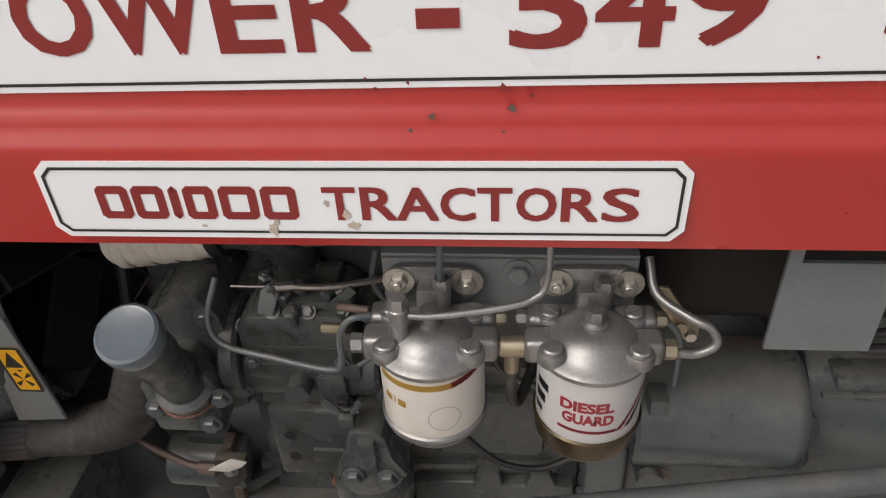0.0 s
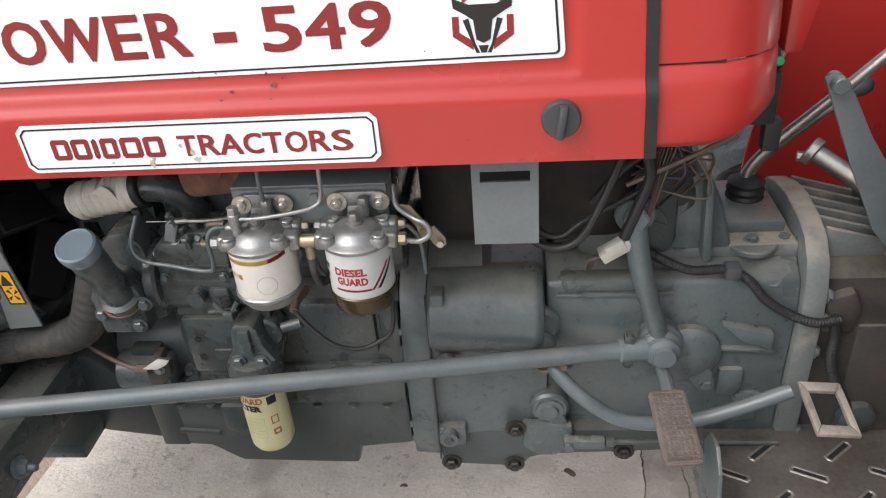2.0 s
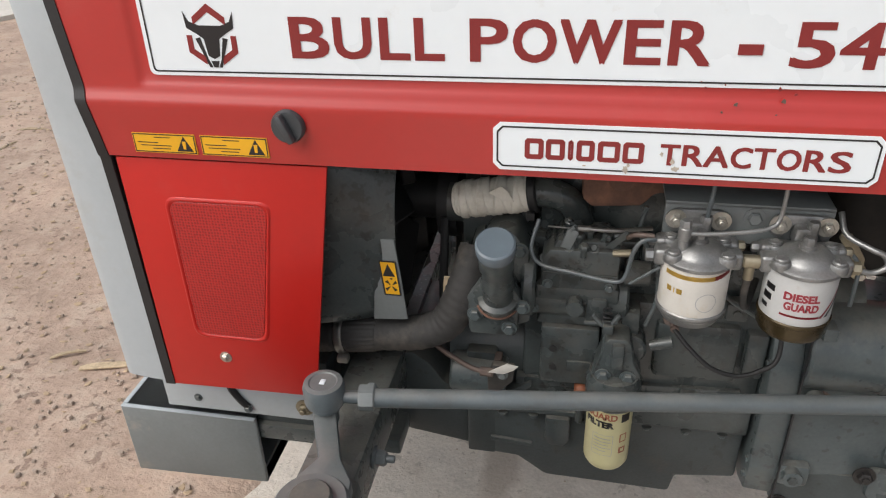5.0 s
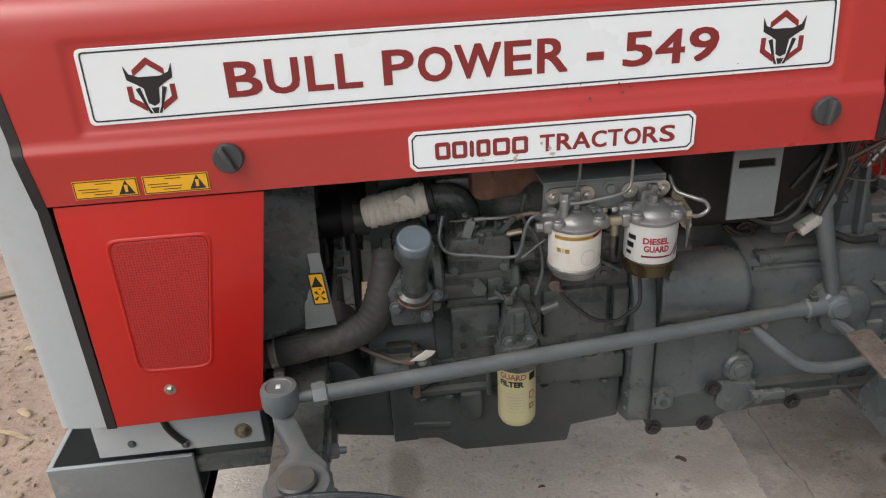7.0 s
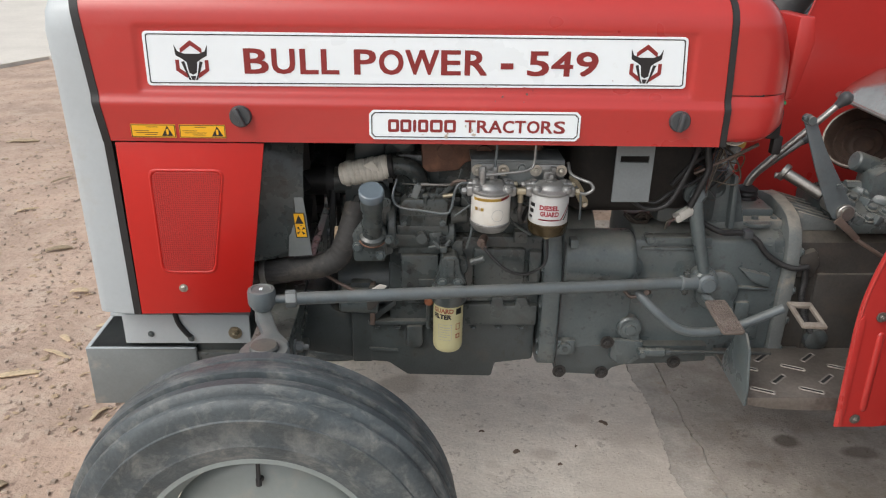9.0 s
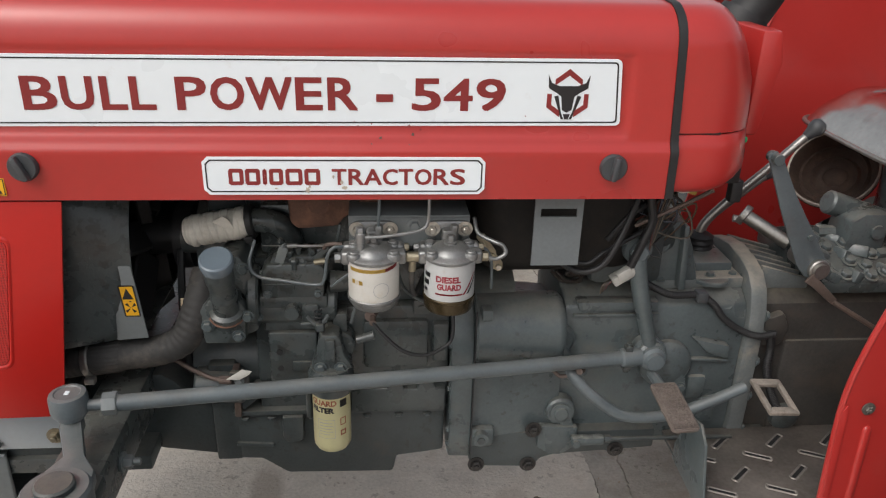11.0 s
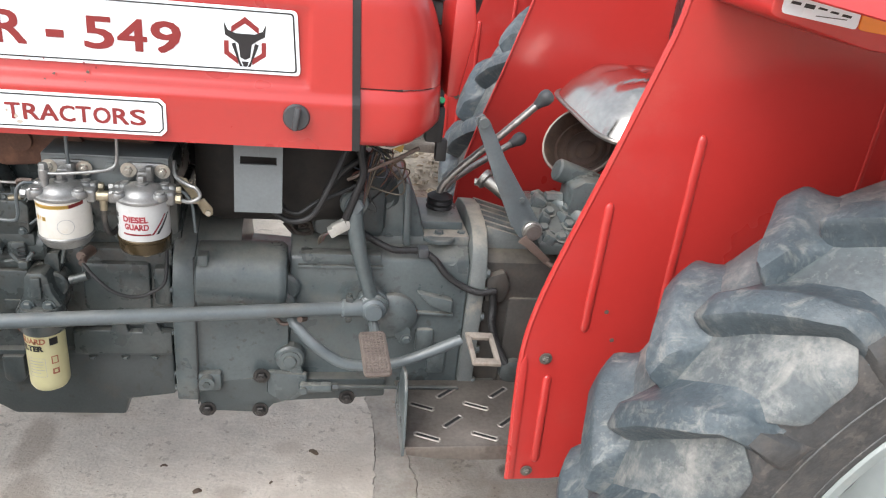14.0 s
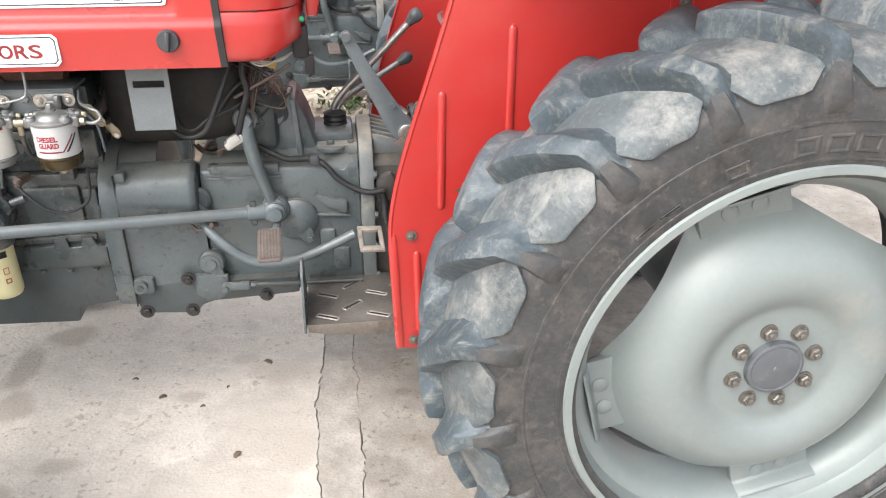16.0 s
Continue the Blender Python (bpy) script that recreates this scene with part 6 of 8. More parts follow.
part("lettering", on_can(letters("DIESEL", 0.337, 0.378, 0.8965, 0.9075, -0.0005, 0.05), 0.363), INK_PINK, fB, "crimson printed word", 0)
part("lettering", on_can(letters("GUARD", 0.339, 0.3785, 0.8835, 0.8945, -0.0005, 0.05), 0.363), INK_PINK, fB, "crimson printed word", 0)
sw = bmesh.new()
for i in range(9):
    merge(sw, card(0.336 + i * 0.005, 0.3412 + i * 0.005, 0.8745, 0.8775, 0, 0.0005))
for i in range(8):
    merge(sw, prism([(0.381 + i * 0.0032, 0.8745 + i * 0.0040), (0.385 + i * 0.0032, 0.8745 + i * 0.0040), (0.3882 + i * 0.0032, 0.8785 + i * 0.0040), (0.3842 + i * 0.0032, 0.8785 + i * 0.0040)], 0, -0.0005, 0))
part("red_stripe", on_can(sw, 0.363), INK_PINK, fB, "", 0)
sw = bmesh.new()
for i in range(8):
    merge(sw, prism([(0.389 + i * 0.0032, 0.8745 + i * 0.0040), (0.394 + i * 0.0032, 0.8745 + i * 0.0040), (0.3972 + i * 0.0032, 0.8785 + i * 0.0040), (0.3922 + i * 0.0032, 0.8785 + i * 0.0040)], 0, -0.0005, 0))
part("black_stripe", on_can(sw, 0.363), INK_BLACK, fB, "", 0)
for x0, x1, z0, z1 in ((0.310, 0.325, 0.900, 0.908), (0.308, 0.322, 0.886, 0.895), (0.306, 0.318, 0.874, 0.880)):
    part("printed_block", on_can(card(x0, x1, z0, z1, 0), 0.363), INK_BLACK, fB, "", 0)

# fuel pipes
pipe = [
    ("fuel_pipe", [(0.256, -0.235, 1.03), (0.255, -0.236, 1.00), (0.254, -0.232, 0.98), (0.254, -0.228, 0.966)], 0.0027, GREY_M),
    ("fuel_pipe", [(0.222, -0.262, 0.965), (0.25, -0.264, 0.965), (0.30, -0.258, 0.969), (0.322, -0.252, 0.973), (0.331, -0.248, 0.985), (0.333, -0.245, 1.03)], 0.0027, ALU),
    ("fuel_pipe", [(0.424, -0.252, 0.924), (0.442, -0.251, 0.921), (0.456, -0.250, 0.930), (0.451, -0.246, 0.942), (0.438, -0.240, 0.946), (0.415, -0.22, 0.953), (0.410, -0.20, 0.972)], 0.0035, ALU),
    ("fuel_pipe", [(0.420, -0.226, 0.932), (0.431, -0.224, 0.922), (0.439, -0.220, 0.901), (0.442, -0.215, 0.850)], 0.0026, GREY_M),
    ("fuel_pipe", [(0.307, -0.252, 0.910), (0.307, -0.250, 0.872), (0.314, -0.240, 0.855), (0.330, -0.20, 0.870)], 0.0045, HOSE),
    ("fuel_pipe", [(0.198, -0.232, 0.936), (0.182, -0.236, 0.935), (0.172, -0.236, 0.918), (0.166, -0.225, 0.876), (0.152, -0.220, 0.863), (0.10, -0.210, 0.866), (0.056, -0.20, 0.870), (0.042, -0.19, 0.889), (0.050, -0.17, 0.922)], 0.0028, GREY_M),
    ("fuel_pipe", [(0.196, -0.228, 0.938), (0.184, -0.226, 0.938), (0.172, -0.220, 0.934), (0.166, -0.205, 0.922)], 0.0034, RUST_D),
    ("fuel_pipe", [(0.214, -0.20, 0.880), (0.195, -0.20, 0.866), (0.174, -0.20, 0.849)], 0.0022, GREY_M),
    ("fuel_pipe", [(0.19, -0.15, 0.94), (0.185, -0.15, 0.90), (0.21, -0.16, 0.86), (0.215, -0.17, 0.81), (0.205, -0.165, 0.76)], 0.003, GREY),
    ("fuel_pipe", [(0.345, -0.18, 0.80), (0.30, -0.19, 0.835), (0.285, -0.18, 0.87)], 0.003, GREY),
]
for nm, pts, r, mt in pipe:
    part(nm, tube(pts, r, per=8, seg=12), mt, tractor, "thin bent metal fuel pipe")
part("banjo_fitting", many(rod((0.298, FH - 0.002, 0.926), (0.317, FH - 0.002, 0.926), 0.0085, seg=20, w=0.001), rod((0.307, FH - 0.002, 0.902), (0.307, FH - 0.002, 0.926), 0.006)), BRASS_L, tractor, "brass banjo fitting between the filters")
part("banjo_fitting", many(rod((0.226, -0.262, 0.956), (0.226, -0.262, 0.972), 0.0078, seg=20, w=0.001), lathe([(0.0072, 0), (0.0072, 0.008), (0.006, 0.010)], Matrix.Translation((0.226, -0.262, 0.971)), 6), rod((0.226, -0.262, 0.940), (0.226, -0.262, 0.956), 0.006)), ALU, tractor, "aluminium banjo fitting")
part("brass_union", rod((0.150, -0.205, 0.897), (0.172, -0.212, 0.903), 0.005, seg=10), BRASS_L, tractor)
part("brass_strap", many(prism([(0.416, 0.946), (0.428, 0.944), (0.449, 0.912), (0.450, 0.901), (0.442, 0.897), (0.435, 0.902), (0.433, 0.912), (0.414, 0.938)], -0.203, -0.199, 0.001), rod((0.442, -0.206, 0.904), (0.442, -0.198, 0.904), 0.0055, seg=12)), BRASS_L, tractor, "tarnished brass strap by the filters")
part("sensor", many(rod((0.247, -0.135, 0.772), (0.238, -0.165, 0.772), 0.010), rod((0.243, -0.165, 0.771), (0.243, -0.182, 0.768), 0.006)), RUST_D, tractor)
part("sensor_wire", tube([(0.243, -0.180, 0.768), (0.262, -0.19, 0.748), (0.295, -0.20, 0.722), (0.331, -0.20, 0.712), (0.360, -0.195, 0.720), (0.382, -0.188, 0.740), (0.384, -0.165, 0.80)], 0.0034, seg=10), BLACK, tractor, "thin black cable")
tap = part("drain_tap", many(tube([(-0.115, -0.145, 0.684), (-0.085, -0.155, 0.668), (-0.05, -0.162, 0.652), (-0.03, -0.165, 0.648)], 0.0042, seg=12), rod((-0.032, -0.165, 0.648), (-0.012, -0.166, 0.648), 0.0075, seg=8)), RUST_D, tractor, "drain tap with a short hose")
part("tap_bracket", prism([(-0.022, 0.640), (-0.014, 0.660), (0.020, 0.658), (0.018, 0.630), (-0.010, 0.600), (-0.020, 0.600)], -0.163, -0.150, 0.002), GRIME, tap, "dark grimy bracket")
part("paper_tag", prism([(-0.020, 0.652), (0.010, 0.672), (0.027, 0.668), (0.020, 0.660), (0.004, 0.651)], -0.172, -0.170, 0.0004), CREAM, tap, "small white paper tag")
part("tap_bolt", hexbolt_at(0.002, -0.164, 0.644), GREY_L, tap)

part("dynamo", many(rod((-0.085, -0.12, 0.612), (0.005, -0.12, 0.607), 0.034, seg=28, w=0.004)), GREY, tractor)
part("bracket_strip", prism([(-0.098, 0.705), (-0.082, 0.700), (-0.068, 0.775), (-0.068, 0.80), (-0.09, 0.80)], -0.14, -0.137, 0.001), DRY, tractor, "pale strip beside the fan")

# fuel tank and its hanger
part("fuel_tank", box(0.425, 0.735, -0.13, 0.16, 0.825, 1.03, 0.05, 5), TANK, tractor, "black fuel tank under the bonnet")
# black sheet added to stand in for the shade inside the bonnet
part("under_bonnet_liner", box(-0.30, 0.70, -0.245, 0.25, 1.034, 1.040, 0.001), BLACK, tractor, "added black sheet for the shade under the bonnet")
# added black plate, keeps far-side light out of the engine bay
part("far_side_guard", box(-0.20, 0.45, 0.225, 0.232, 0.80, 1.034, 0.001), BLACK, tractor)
hanger = part("tank_hanger", prism([(0.507, 0.890), (0.587, 0.890), (0.587, 1.034), (0.5471, 1.034), (0.5471, 0.991), (0.577, 0.991), (0.577, 0.977), (0.517, 0.977), (0.517, 0.991), (0.547, 0.991), (0.547, 1.034), (0.507, 1.034)], -0.212, -0.208, 0), TRAY, tractor, "grey sheet-metal tank hanger with a slot")


# ---- clutch housing, gearbox, controls ----
bell_half = [(-0.11, 0.437), (-0.148, 0.452), (-0.154, 0.50), (-0.154, 0.66), (-0.147, 0.715), (-0.126, 0.762), (-0.088, 0.797), (-0.045, 0.813), (0.0, 0.818)]
flange = casting("engine_flange", [(0.386, [(y * 1.03, z) for y, z in bell_half]), (0.428, [(y * 1.05, z) for y, z in bell_half])], GREY, "grey flange between engine and clutch housing", 0.004)
for z in (0.480, 0.512, 0.607, 0.70):
    piece("flange_bolt", BOLT_S, flange, facing(0.386, -0.148, z, (-1, -0.2, 0)))
low_half = [(-0.11, 0.437), (-0.148, 0.452), (-0.154, 0.50), (-0.154, 0.64), (-0.146, 0.672), (-0.120, 0.702), (-0.088, 0.714), (-0.045, 0.716), (0.0, 0.716)]
bell = casting("clutch_housing", [(0.4285, bell_half), (0.508, [(y * 0.965, z) for y, z in bell_half]), (0.516, [(y * 0.96, z) for y, z in low_half]), (0.56, [(y * 0.92, z) for y, z in low_half]), (0.60, [(y * 0.88, z * 0.99 + 0.005) for y, z in low_half])], GREY, "grey clutch housing", 0.006)
part("starter_bulge", lathe([(0.064, 0.0), (0.067, 0.004), (0.067, 0.150), (0.065, 0.158), (0.058, 0.165), (0.03, 0.168)], frame_of((0.4295, -0.110, 0.717), (0.6, -0.110, 0.717)), 48), GREY, bell, "rounded barrel of the clutch housing")
parts("housing_ledge", (box(0.437, 0.455, -0.176, -0.15, 0.765, 0.785, 0.002),
                             rod((0.452, -0.16, 0.655), (0.452, -0.17, 0.655), 0.014)), GREY, bell)
part("front_flange_seam", prism([(0.4275, 0.452), (0.4295, 0.452), (0.4295, 0.775), (0.4275, 0.775)], -0.1672, -0.160, 0), INK_BLACK, bell)
part("rust_stain", poly_card([(0.458, 0.640), (0.468, 0.652), (0.476, 0.648), (0.472, 0.662), (0.462, 0.668), (0.455, 0.655)], -0.1585, 0.0006), RUST_D, bell, "", 0)
pan = part("bottom_cover", many(prism([(0.425, 0.452), (0.432, 0.425), (0.445, 0.414), (0.46, 0.421), (0.53, 0.417), (0.545, 0.410), (0.56, 0.419), (0.572, 0.436), (0.60, 0.445), (0.70, 0.450), (0.722, 0.442), (0.742, 0.452), (0.80, 0.456), (0.80, 0.50), (0.425, 0.50)], -0.150, 0.150, 0.005)), GREY_D, tractor, "dark grey bottom cover")
for x, z in ((0.443, 0.428), (0.547, 0.425)):
    piece("bolt", BOLT_D, pan, facing(x, -0.150, z))
piece("bolt", BOLT_D, pan, facing(0.722, -0.150, 0.455))
part("drain_boss", many(box(0.426, 0.474, -0.168, -0.14, 0.482, 0.524, 0.008), rod((0.446, -0.18, 0.508), (0.446, -0.15, 0.508), 0.0145)), GREY, pan)
part("drain_plug", lathe([(0.0075, 0), (0.0075, 0.004), (0.0, 0.004)], facing(0.446, -0.180, 0.508), 6, close=False), GREY_D, pan)
piece("bolt", BOLT_D, pan, facing(0.550, -0.160, 0.515))
parts("linkage_boss", (rod((0.604, -0.10, 0.545), (0.604, -0.150, 0.545), 0.030, seg=28, w=0.004), rod((0.586, -0.11, 0.668), (0.586, -0.148, 0.668), 0.028, seg=28, w=0.004)), GREY, tractor, "grey linkage boss")
part("linkage_lever", prism([(0.594, 0.562), (0.620, 0.552), (0.640, 0.492), (0.628, 0.480), (0.612, 0.494)], -0.152, -0.144, 0.003), GREY, tractor)
part("linkage_plate", prism([(0.560, 0.52), (0.640, 0.515), (0.640, 0.470), (0.612, 0.450), (0.585, 0.450), (0.56, 0.47)], -0.158, -0.14, 0.006), GREY, tractor)
part("boss_washer", lathe([(0.021, 0), (0.021, 0.003), (0.014, 0.004), (0.012, 0.008), (0, 0.008)], facing(0.604, -0.150, 0.545), 24, close=False), GREY, tractor)
part("clevis", many(box(0.624, 0.690, -0.178, -0.160, 0.484, 0.503, 0.006), rod((0.632, -0.184, 0.493), (0.632, -0.15, 0.493), 0.0075)), GREY, tractor, "grey clevis")
part("pull_rod", many(rod((0.688, -0.168, 0.494), (0.952, -0.162, 0.486), 0.0045, seg=12), rod((0.690, -0.168, 0.494), (0.702, -0.168, 0.494), 0.008, seg=6)), GREY_D, tractor, "thin dark pull rod")

gb_half = [(-0.10, 0.440), (-0.121, 0.452), (-0.125, 0.50), (-0.125, 0.724), (-0.117, 0.760), (-0.088, 0.780), (0.0, 0.786)]
gbox = casting("gearbox", [(0.60, gb_half), (0.955, gb_half)], GREY, "grey gearbox casting, dusty on top", 0.006)
parts("casting_ledge", (prism([(0.625, 0.756), (0.775, 0.756), (0.775, 0.774), (0.62, 0.774)], -0.130, -0.10, 0.003), prism([(0.615, 0.742), (0.78, 0.742), (0.78, 0.748), (0.615, 0.748)], -0.1275, -0.115, 0.001),
                             prism([(0.848, 0.700), (0.925, 0.682), (0.925, 0.650), (0.88, 0.668)], -0.142, -0.115, 0.006), prism([(0.845, 0.646), (0.93, 0.640), (0.93, 0.648), (0.845, 0.652)], -0.134, -0.115, 0.003),
                             lathe([(0.052, 0.0), (0.05, 0.016), (0.040, 0.026), (0.02, 0.031), (0, 0.032)], facing(0.805, -0.120, 0.640), 36, close=False), box(0.885, 0.925, -0.132, -0.115, 0.50, 0.56, 0.006), box(0.855, 0.895, -0.134, -0.115, 0.555, 0.610, 0.01),
                             rod((0.590, -0.12, 0.70), (0.590, -0.140, 0.70), 0.030, seg=28, w=0.006)), GREY, gbox)
arch_half = [(-0.10, 0.440), (-0.131, 0.452), (-0.136, 0.50), (-0.136, 0.715), (-0.131, 0.755), (-0.118, 0.790), (-0.092, 0.816), (-0.05, 0.830), (0.0, 0.834)]
end = casting("gearbox_flange", [(0.9555, arch_half), (0.988, arch_half)], GREY_T, "grey flange at the back of the gearbox", 0.004)
for z in (0.48, 0.56, 0.64, 0.70, 0.74):
    piece("bolt", BOLT_G, end, facing(0.988, -0.127, z, (1, -0.1, 0)))
piece("bolt", shared(hexbolt(0.013, 0.012, 0.018), GREY), gbox, facing(0.918, -0.105, 0.752, (-0.1, -0.8, 0.6)))
rear_half = [(-0.09, 0.440), (-0.112, 0.455), (-0.116, 0.50), (-0.116, 0.71), (-0.108, 0.755), (-0.08, 0.778), (0.0, 0.785)]
rear = casting("rear_housing", [(0.988, rear_half), (1.30, rear_half), (1.84, rear_half)], GRIME, "grimy grey rear axle housing", 0.008)
part("housing_rib", many(prism([(0.99, 0.73), (1.03, 0.745), (1.045, 0.71), (1.035, 0.67), (0.99, 0.67)], -0.128, -0.10, 0.010), box(1.045, 1.30, -0.122, -0.10, 0.46, 0.68, 0.006)), GRIME, rear)
part("axle_tube", many(rod((AXX, -0.65, AXZ), (AXX, 0.65, AXZ), 0.085, seg=36), rod((AXX, -0.13, AXZ), (AXX, -0.24, AXZ), 0.15, 0.10, 36), rod((AXX, 0.13, AXZ), (AXX, 0.24, AXZ), 0.15, 0.10, 36)), GREY_D, rear)
part("brake_boss", lathe([(0.03, 0), (0.028, 0.012), (0.016, 0.02), (0, 0.02)], facing(1.075, -0.122, 0.505), 24, close=False), GREY_D, rear)

# gear lever tower
part("gearbox_lid", prism([(0.745, 0.775), (0.955, 0.775), (0.955, 0.800), (0.745, 0.798)], -0.085, 0.085, 0.004), GREY_T, gbox, "dusty grey gearbox lid")
tower = part("gear_tower", many(prism([(0.755, 0.79), (0.865, 0.79), (0.845, 0.862), (0.822, 0.915), (0.805, 0.918), (0.775, 0.885)], -0.085, 0.06, 0.008),
                                 box(0.842, 0.946, -0.050, 0.085, 0.785, 0.817, 0.006), prism([(0.818, 0.785), (0.832, 0.785), (0.822, 0.915), (0.812, 0.915)], -0.105, 0.0, 0.003), rod((0.775, -0.092, 0.875), (0.775, -0.05, 0.875), 0.022, seg=20, w=0.003)), GREY, tractor, "grey gear lever tower")
part("dusty_plate", many(lathe([(0.036, 0), (0.036, 0.006), (0.034, 0.008), (0, 0.008)], Matrix.Translation((0.893, -0.070, 0.790)), 32, close=False)), GREY, tower, "round steel plate on the gearbox")
piece("bolt", BOLT_G, tower, facing(0.893, -0.070, 0.798, (0, 0, 1)))
for x, y in ((0.94, -0.065), (0.962, -0.07), (0.79, -0.078), (0.77, 0.06)):
    piece("bolt", BOLT_G, tower, facing(x, y, 0.796, (0, 0, 1)))
for i in range(6):
    part("flange_rib", prism([(0.988, 0.775), (1.088, 0.775), (1.088, 0.796), (0.988, 0.824)], -0.084 + 0.031 * i, -0.074 + 0.031 * i, 0.003), GREY_T, tower)
boot = part("rubber_boot", lathe([(0.027, 0), (0.0285, 0.005), (0.026, 0.010), (0.0285, 0.016), (0.026, 0.022), (0.0275, 0.028), (0.021, 0.032), (0.013, 0.036)], Matrix.Translation((0.906, 0.030, 0.814)), 28), BLACK, tractor, "black rubber gear lever boot")


def knob_lever(pts, r, end_r):
    lv = part("gear_lever", tube(pts, r, per=10, seg=16), CHROME if r > 0.008 else STEEL, tractor, "bent steel gear lever")
    a, b = Vector(pts[-2]), Vector(pts[-1])
    d = (b - a).normalized()
    part("lever_knob", lathe([(0.0085, -0.020), (0.0100, -0.014), (end_r * 0.70, -0.008), (end_r * 0.95, 0.0), (end_r, 0.007), (end_r * 0.92, 0.015), (end_r * 0.6, 0.021), (0, 0.023)], frame_of(b, b + d), 24, close=False), PLASTIC, lv, "black plastic lever knob")


knob_lever([(0.903, 0.030, 0.838), (0.908, 0.030, 0.864), (0.938, 0.030, 0.902), (1.020, 0.030, 0.982), (1.098, 0.030, 1.061)], 0.0080, 0.0165)
knob_lever([(0.912, 0.036, 0.838), (0.918, 0.042, 0.858), (0.948, 0.062, 0.878), (1.015, 0.096, 0.910), (1.083, 0.128, 0.943)], 0.0072, 0.0150)
# flat control lever with its pivot
ctl = [(0.924, 1.060), (0.940, 1.066), (0.952, 1.056), (0.992, 0.985), (1.050, 0.900), (1.075, 0.862), (1.078, 0.838), (1.062, 0.822), (1.042, 0.826), (1.022, 0.850), (0.975, 0.945)]
cl = part("control_lever", prism(ctl, -0.136, -0.130, 0.001), GREY_M, tractor, "flat grey control lever")
part("lever_stud", rod((0.939, -0.150, 1.054), (0.939, -0.118, 1.054), 0.010, seg=16, w=0.001), GREY, cl)
part("lever_stud", rod((1.035, -0.142, 0.905), (1.035, -0.12, 0.905), 0.005), GREY, cl)
part("pivot", many(rod((1.064, -0.146, 0.842), (1.064, -0.06, 0.842), 0.020, seg=24, w=0.002), rod((1.064, -0.152, 0.842), (1.064, -0.146, 0.842), 0.014)), STEEL, cl, "bare steel pivot")
part("pivot_link", many(prism([(1.036, 0.822), (1.052, 0.812), (1.098, 0.775), (1.108, 0.785), (1.075, 0.815), (1.05, 0.838)], -0.152, -0.146, 0.002), rod((1.10, -0.150, 0.780), (1.22, -0.16, 0.71), 0.005, seg=10)), RUST_D, cl)
part("cross_shaft", many(rod((1.005, 0.05, 0.876), (1.078, -0.005, 0.836), 0.014, seg=20, w=0.002), rod((0.998, 0.055, 0.880), (1.008, 0.047, 0.874), 0.022, seg=20, w=0.002)), STEEL, tractor, "bare steel cross shaft")
part("shaft_bolt", rod((0.982, 0.055, 0.868), (1.0, 0.05, 0.868), 0.008, seg=6), STEEL, tractor)
# hydraulic lift cover with its lumps and bolts
cover = part("lift_cover", prism([(-0.13, 0.785), (-0.132, 0.812), (-0.10, 0.828), (-0.035, 0.860), (0.035, 0.860), (0.10, 0.828), (0.132, 0.812), (0.13, 0.785)], 1.083, 1.62, 0.006, axis="x"), GREY_E, tractor, "grey hydraulic lift cover with bolts")
rl = random.Random(11)


def cover_z(y):
    return float(np.interp(abs(y), [0.035, 0.10, 0.132], [0.860, 0.828, 0.812]))


for i in range(18):
    x, y = 1.11 + 0.040 * (i % 5) + rl.uniform(-0.008, 0.008), -0.115 + 0.045 * (i // 5) + rl.uniform(-0.006, 0.006)
    s = rl.uniform(0.010, 0.019)
    m = Matrix.Translation((x, y, cover_z(y))) @ Matrix.Rotation(rl.uniform(0, 3), 4, "Z") @ Matrix.Rotation(radians(24), 4, "X")
    part("cover_lump", box(-s, s, -s * 0.7, s * 0.7, -0.012, rl.uniform(0.004, 0.014), 0.004, 2, m), GREY, cover)
BOLT_C = shared(hexbolt(0.0105, 0.011, 0.0145), GREY)
for x, y in ((1.12, -0.06), (1.155, -0.09), (1.133, -0.12), (1.182, -0.122), (1.183, -0.10), (1.134, -0.02), (1.10, -0.10), (1.215, -0.115), (1.16, -0.05), (1.205, -0.075), (1.105, -0.035)):
    piece("bolt", BOLT_C, cover, facing(x, y, cover_z(y) + 0.002, (0, -0.45, 1)))
part("valve_body", many(prism([(1.157, 0.84), (1.236, 0.84), (1.236, 0.921), (1.185, 0.921), (1.160, 0.905)], -0.065, 0.01, 0.006), rod((1.215, -0.07, 0.885), (1.215, -0.05, 0.885), 0.014, seg=16)), GREY, cover, "grey valve block")
part("lift_cylinder", many(rod((1.140, 0.0, 0.925), (1.30, 0.0, 0.872), 0.024, seg=24, w=0.004), rod((1.12, -0.02, 0.868), (1.155, -0.02, 0.868), 0.013, seg=6)), GREY, cover, "grey lift cylinder")


# seat: bare metal pan with pressed panels, bellows below, black back cushion
sp = bmesh.new()
rows = []
NR, NA = 22, 88


def super_k(a, e=6.0):
    return (abs(math.cos(a)) ** e + abs(math.sin(a)) ** e) ** (-1 / e)


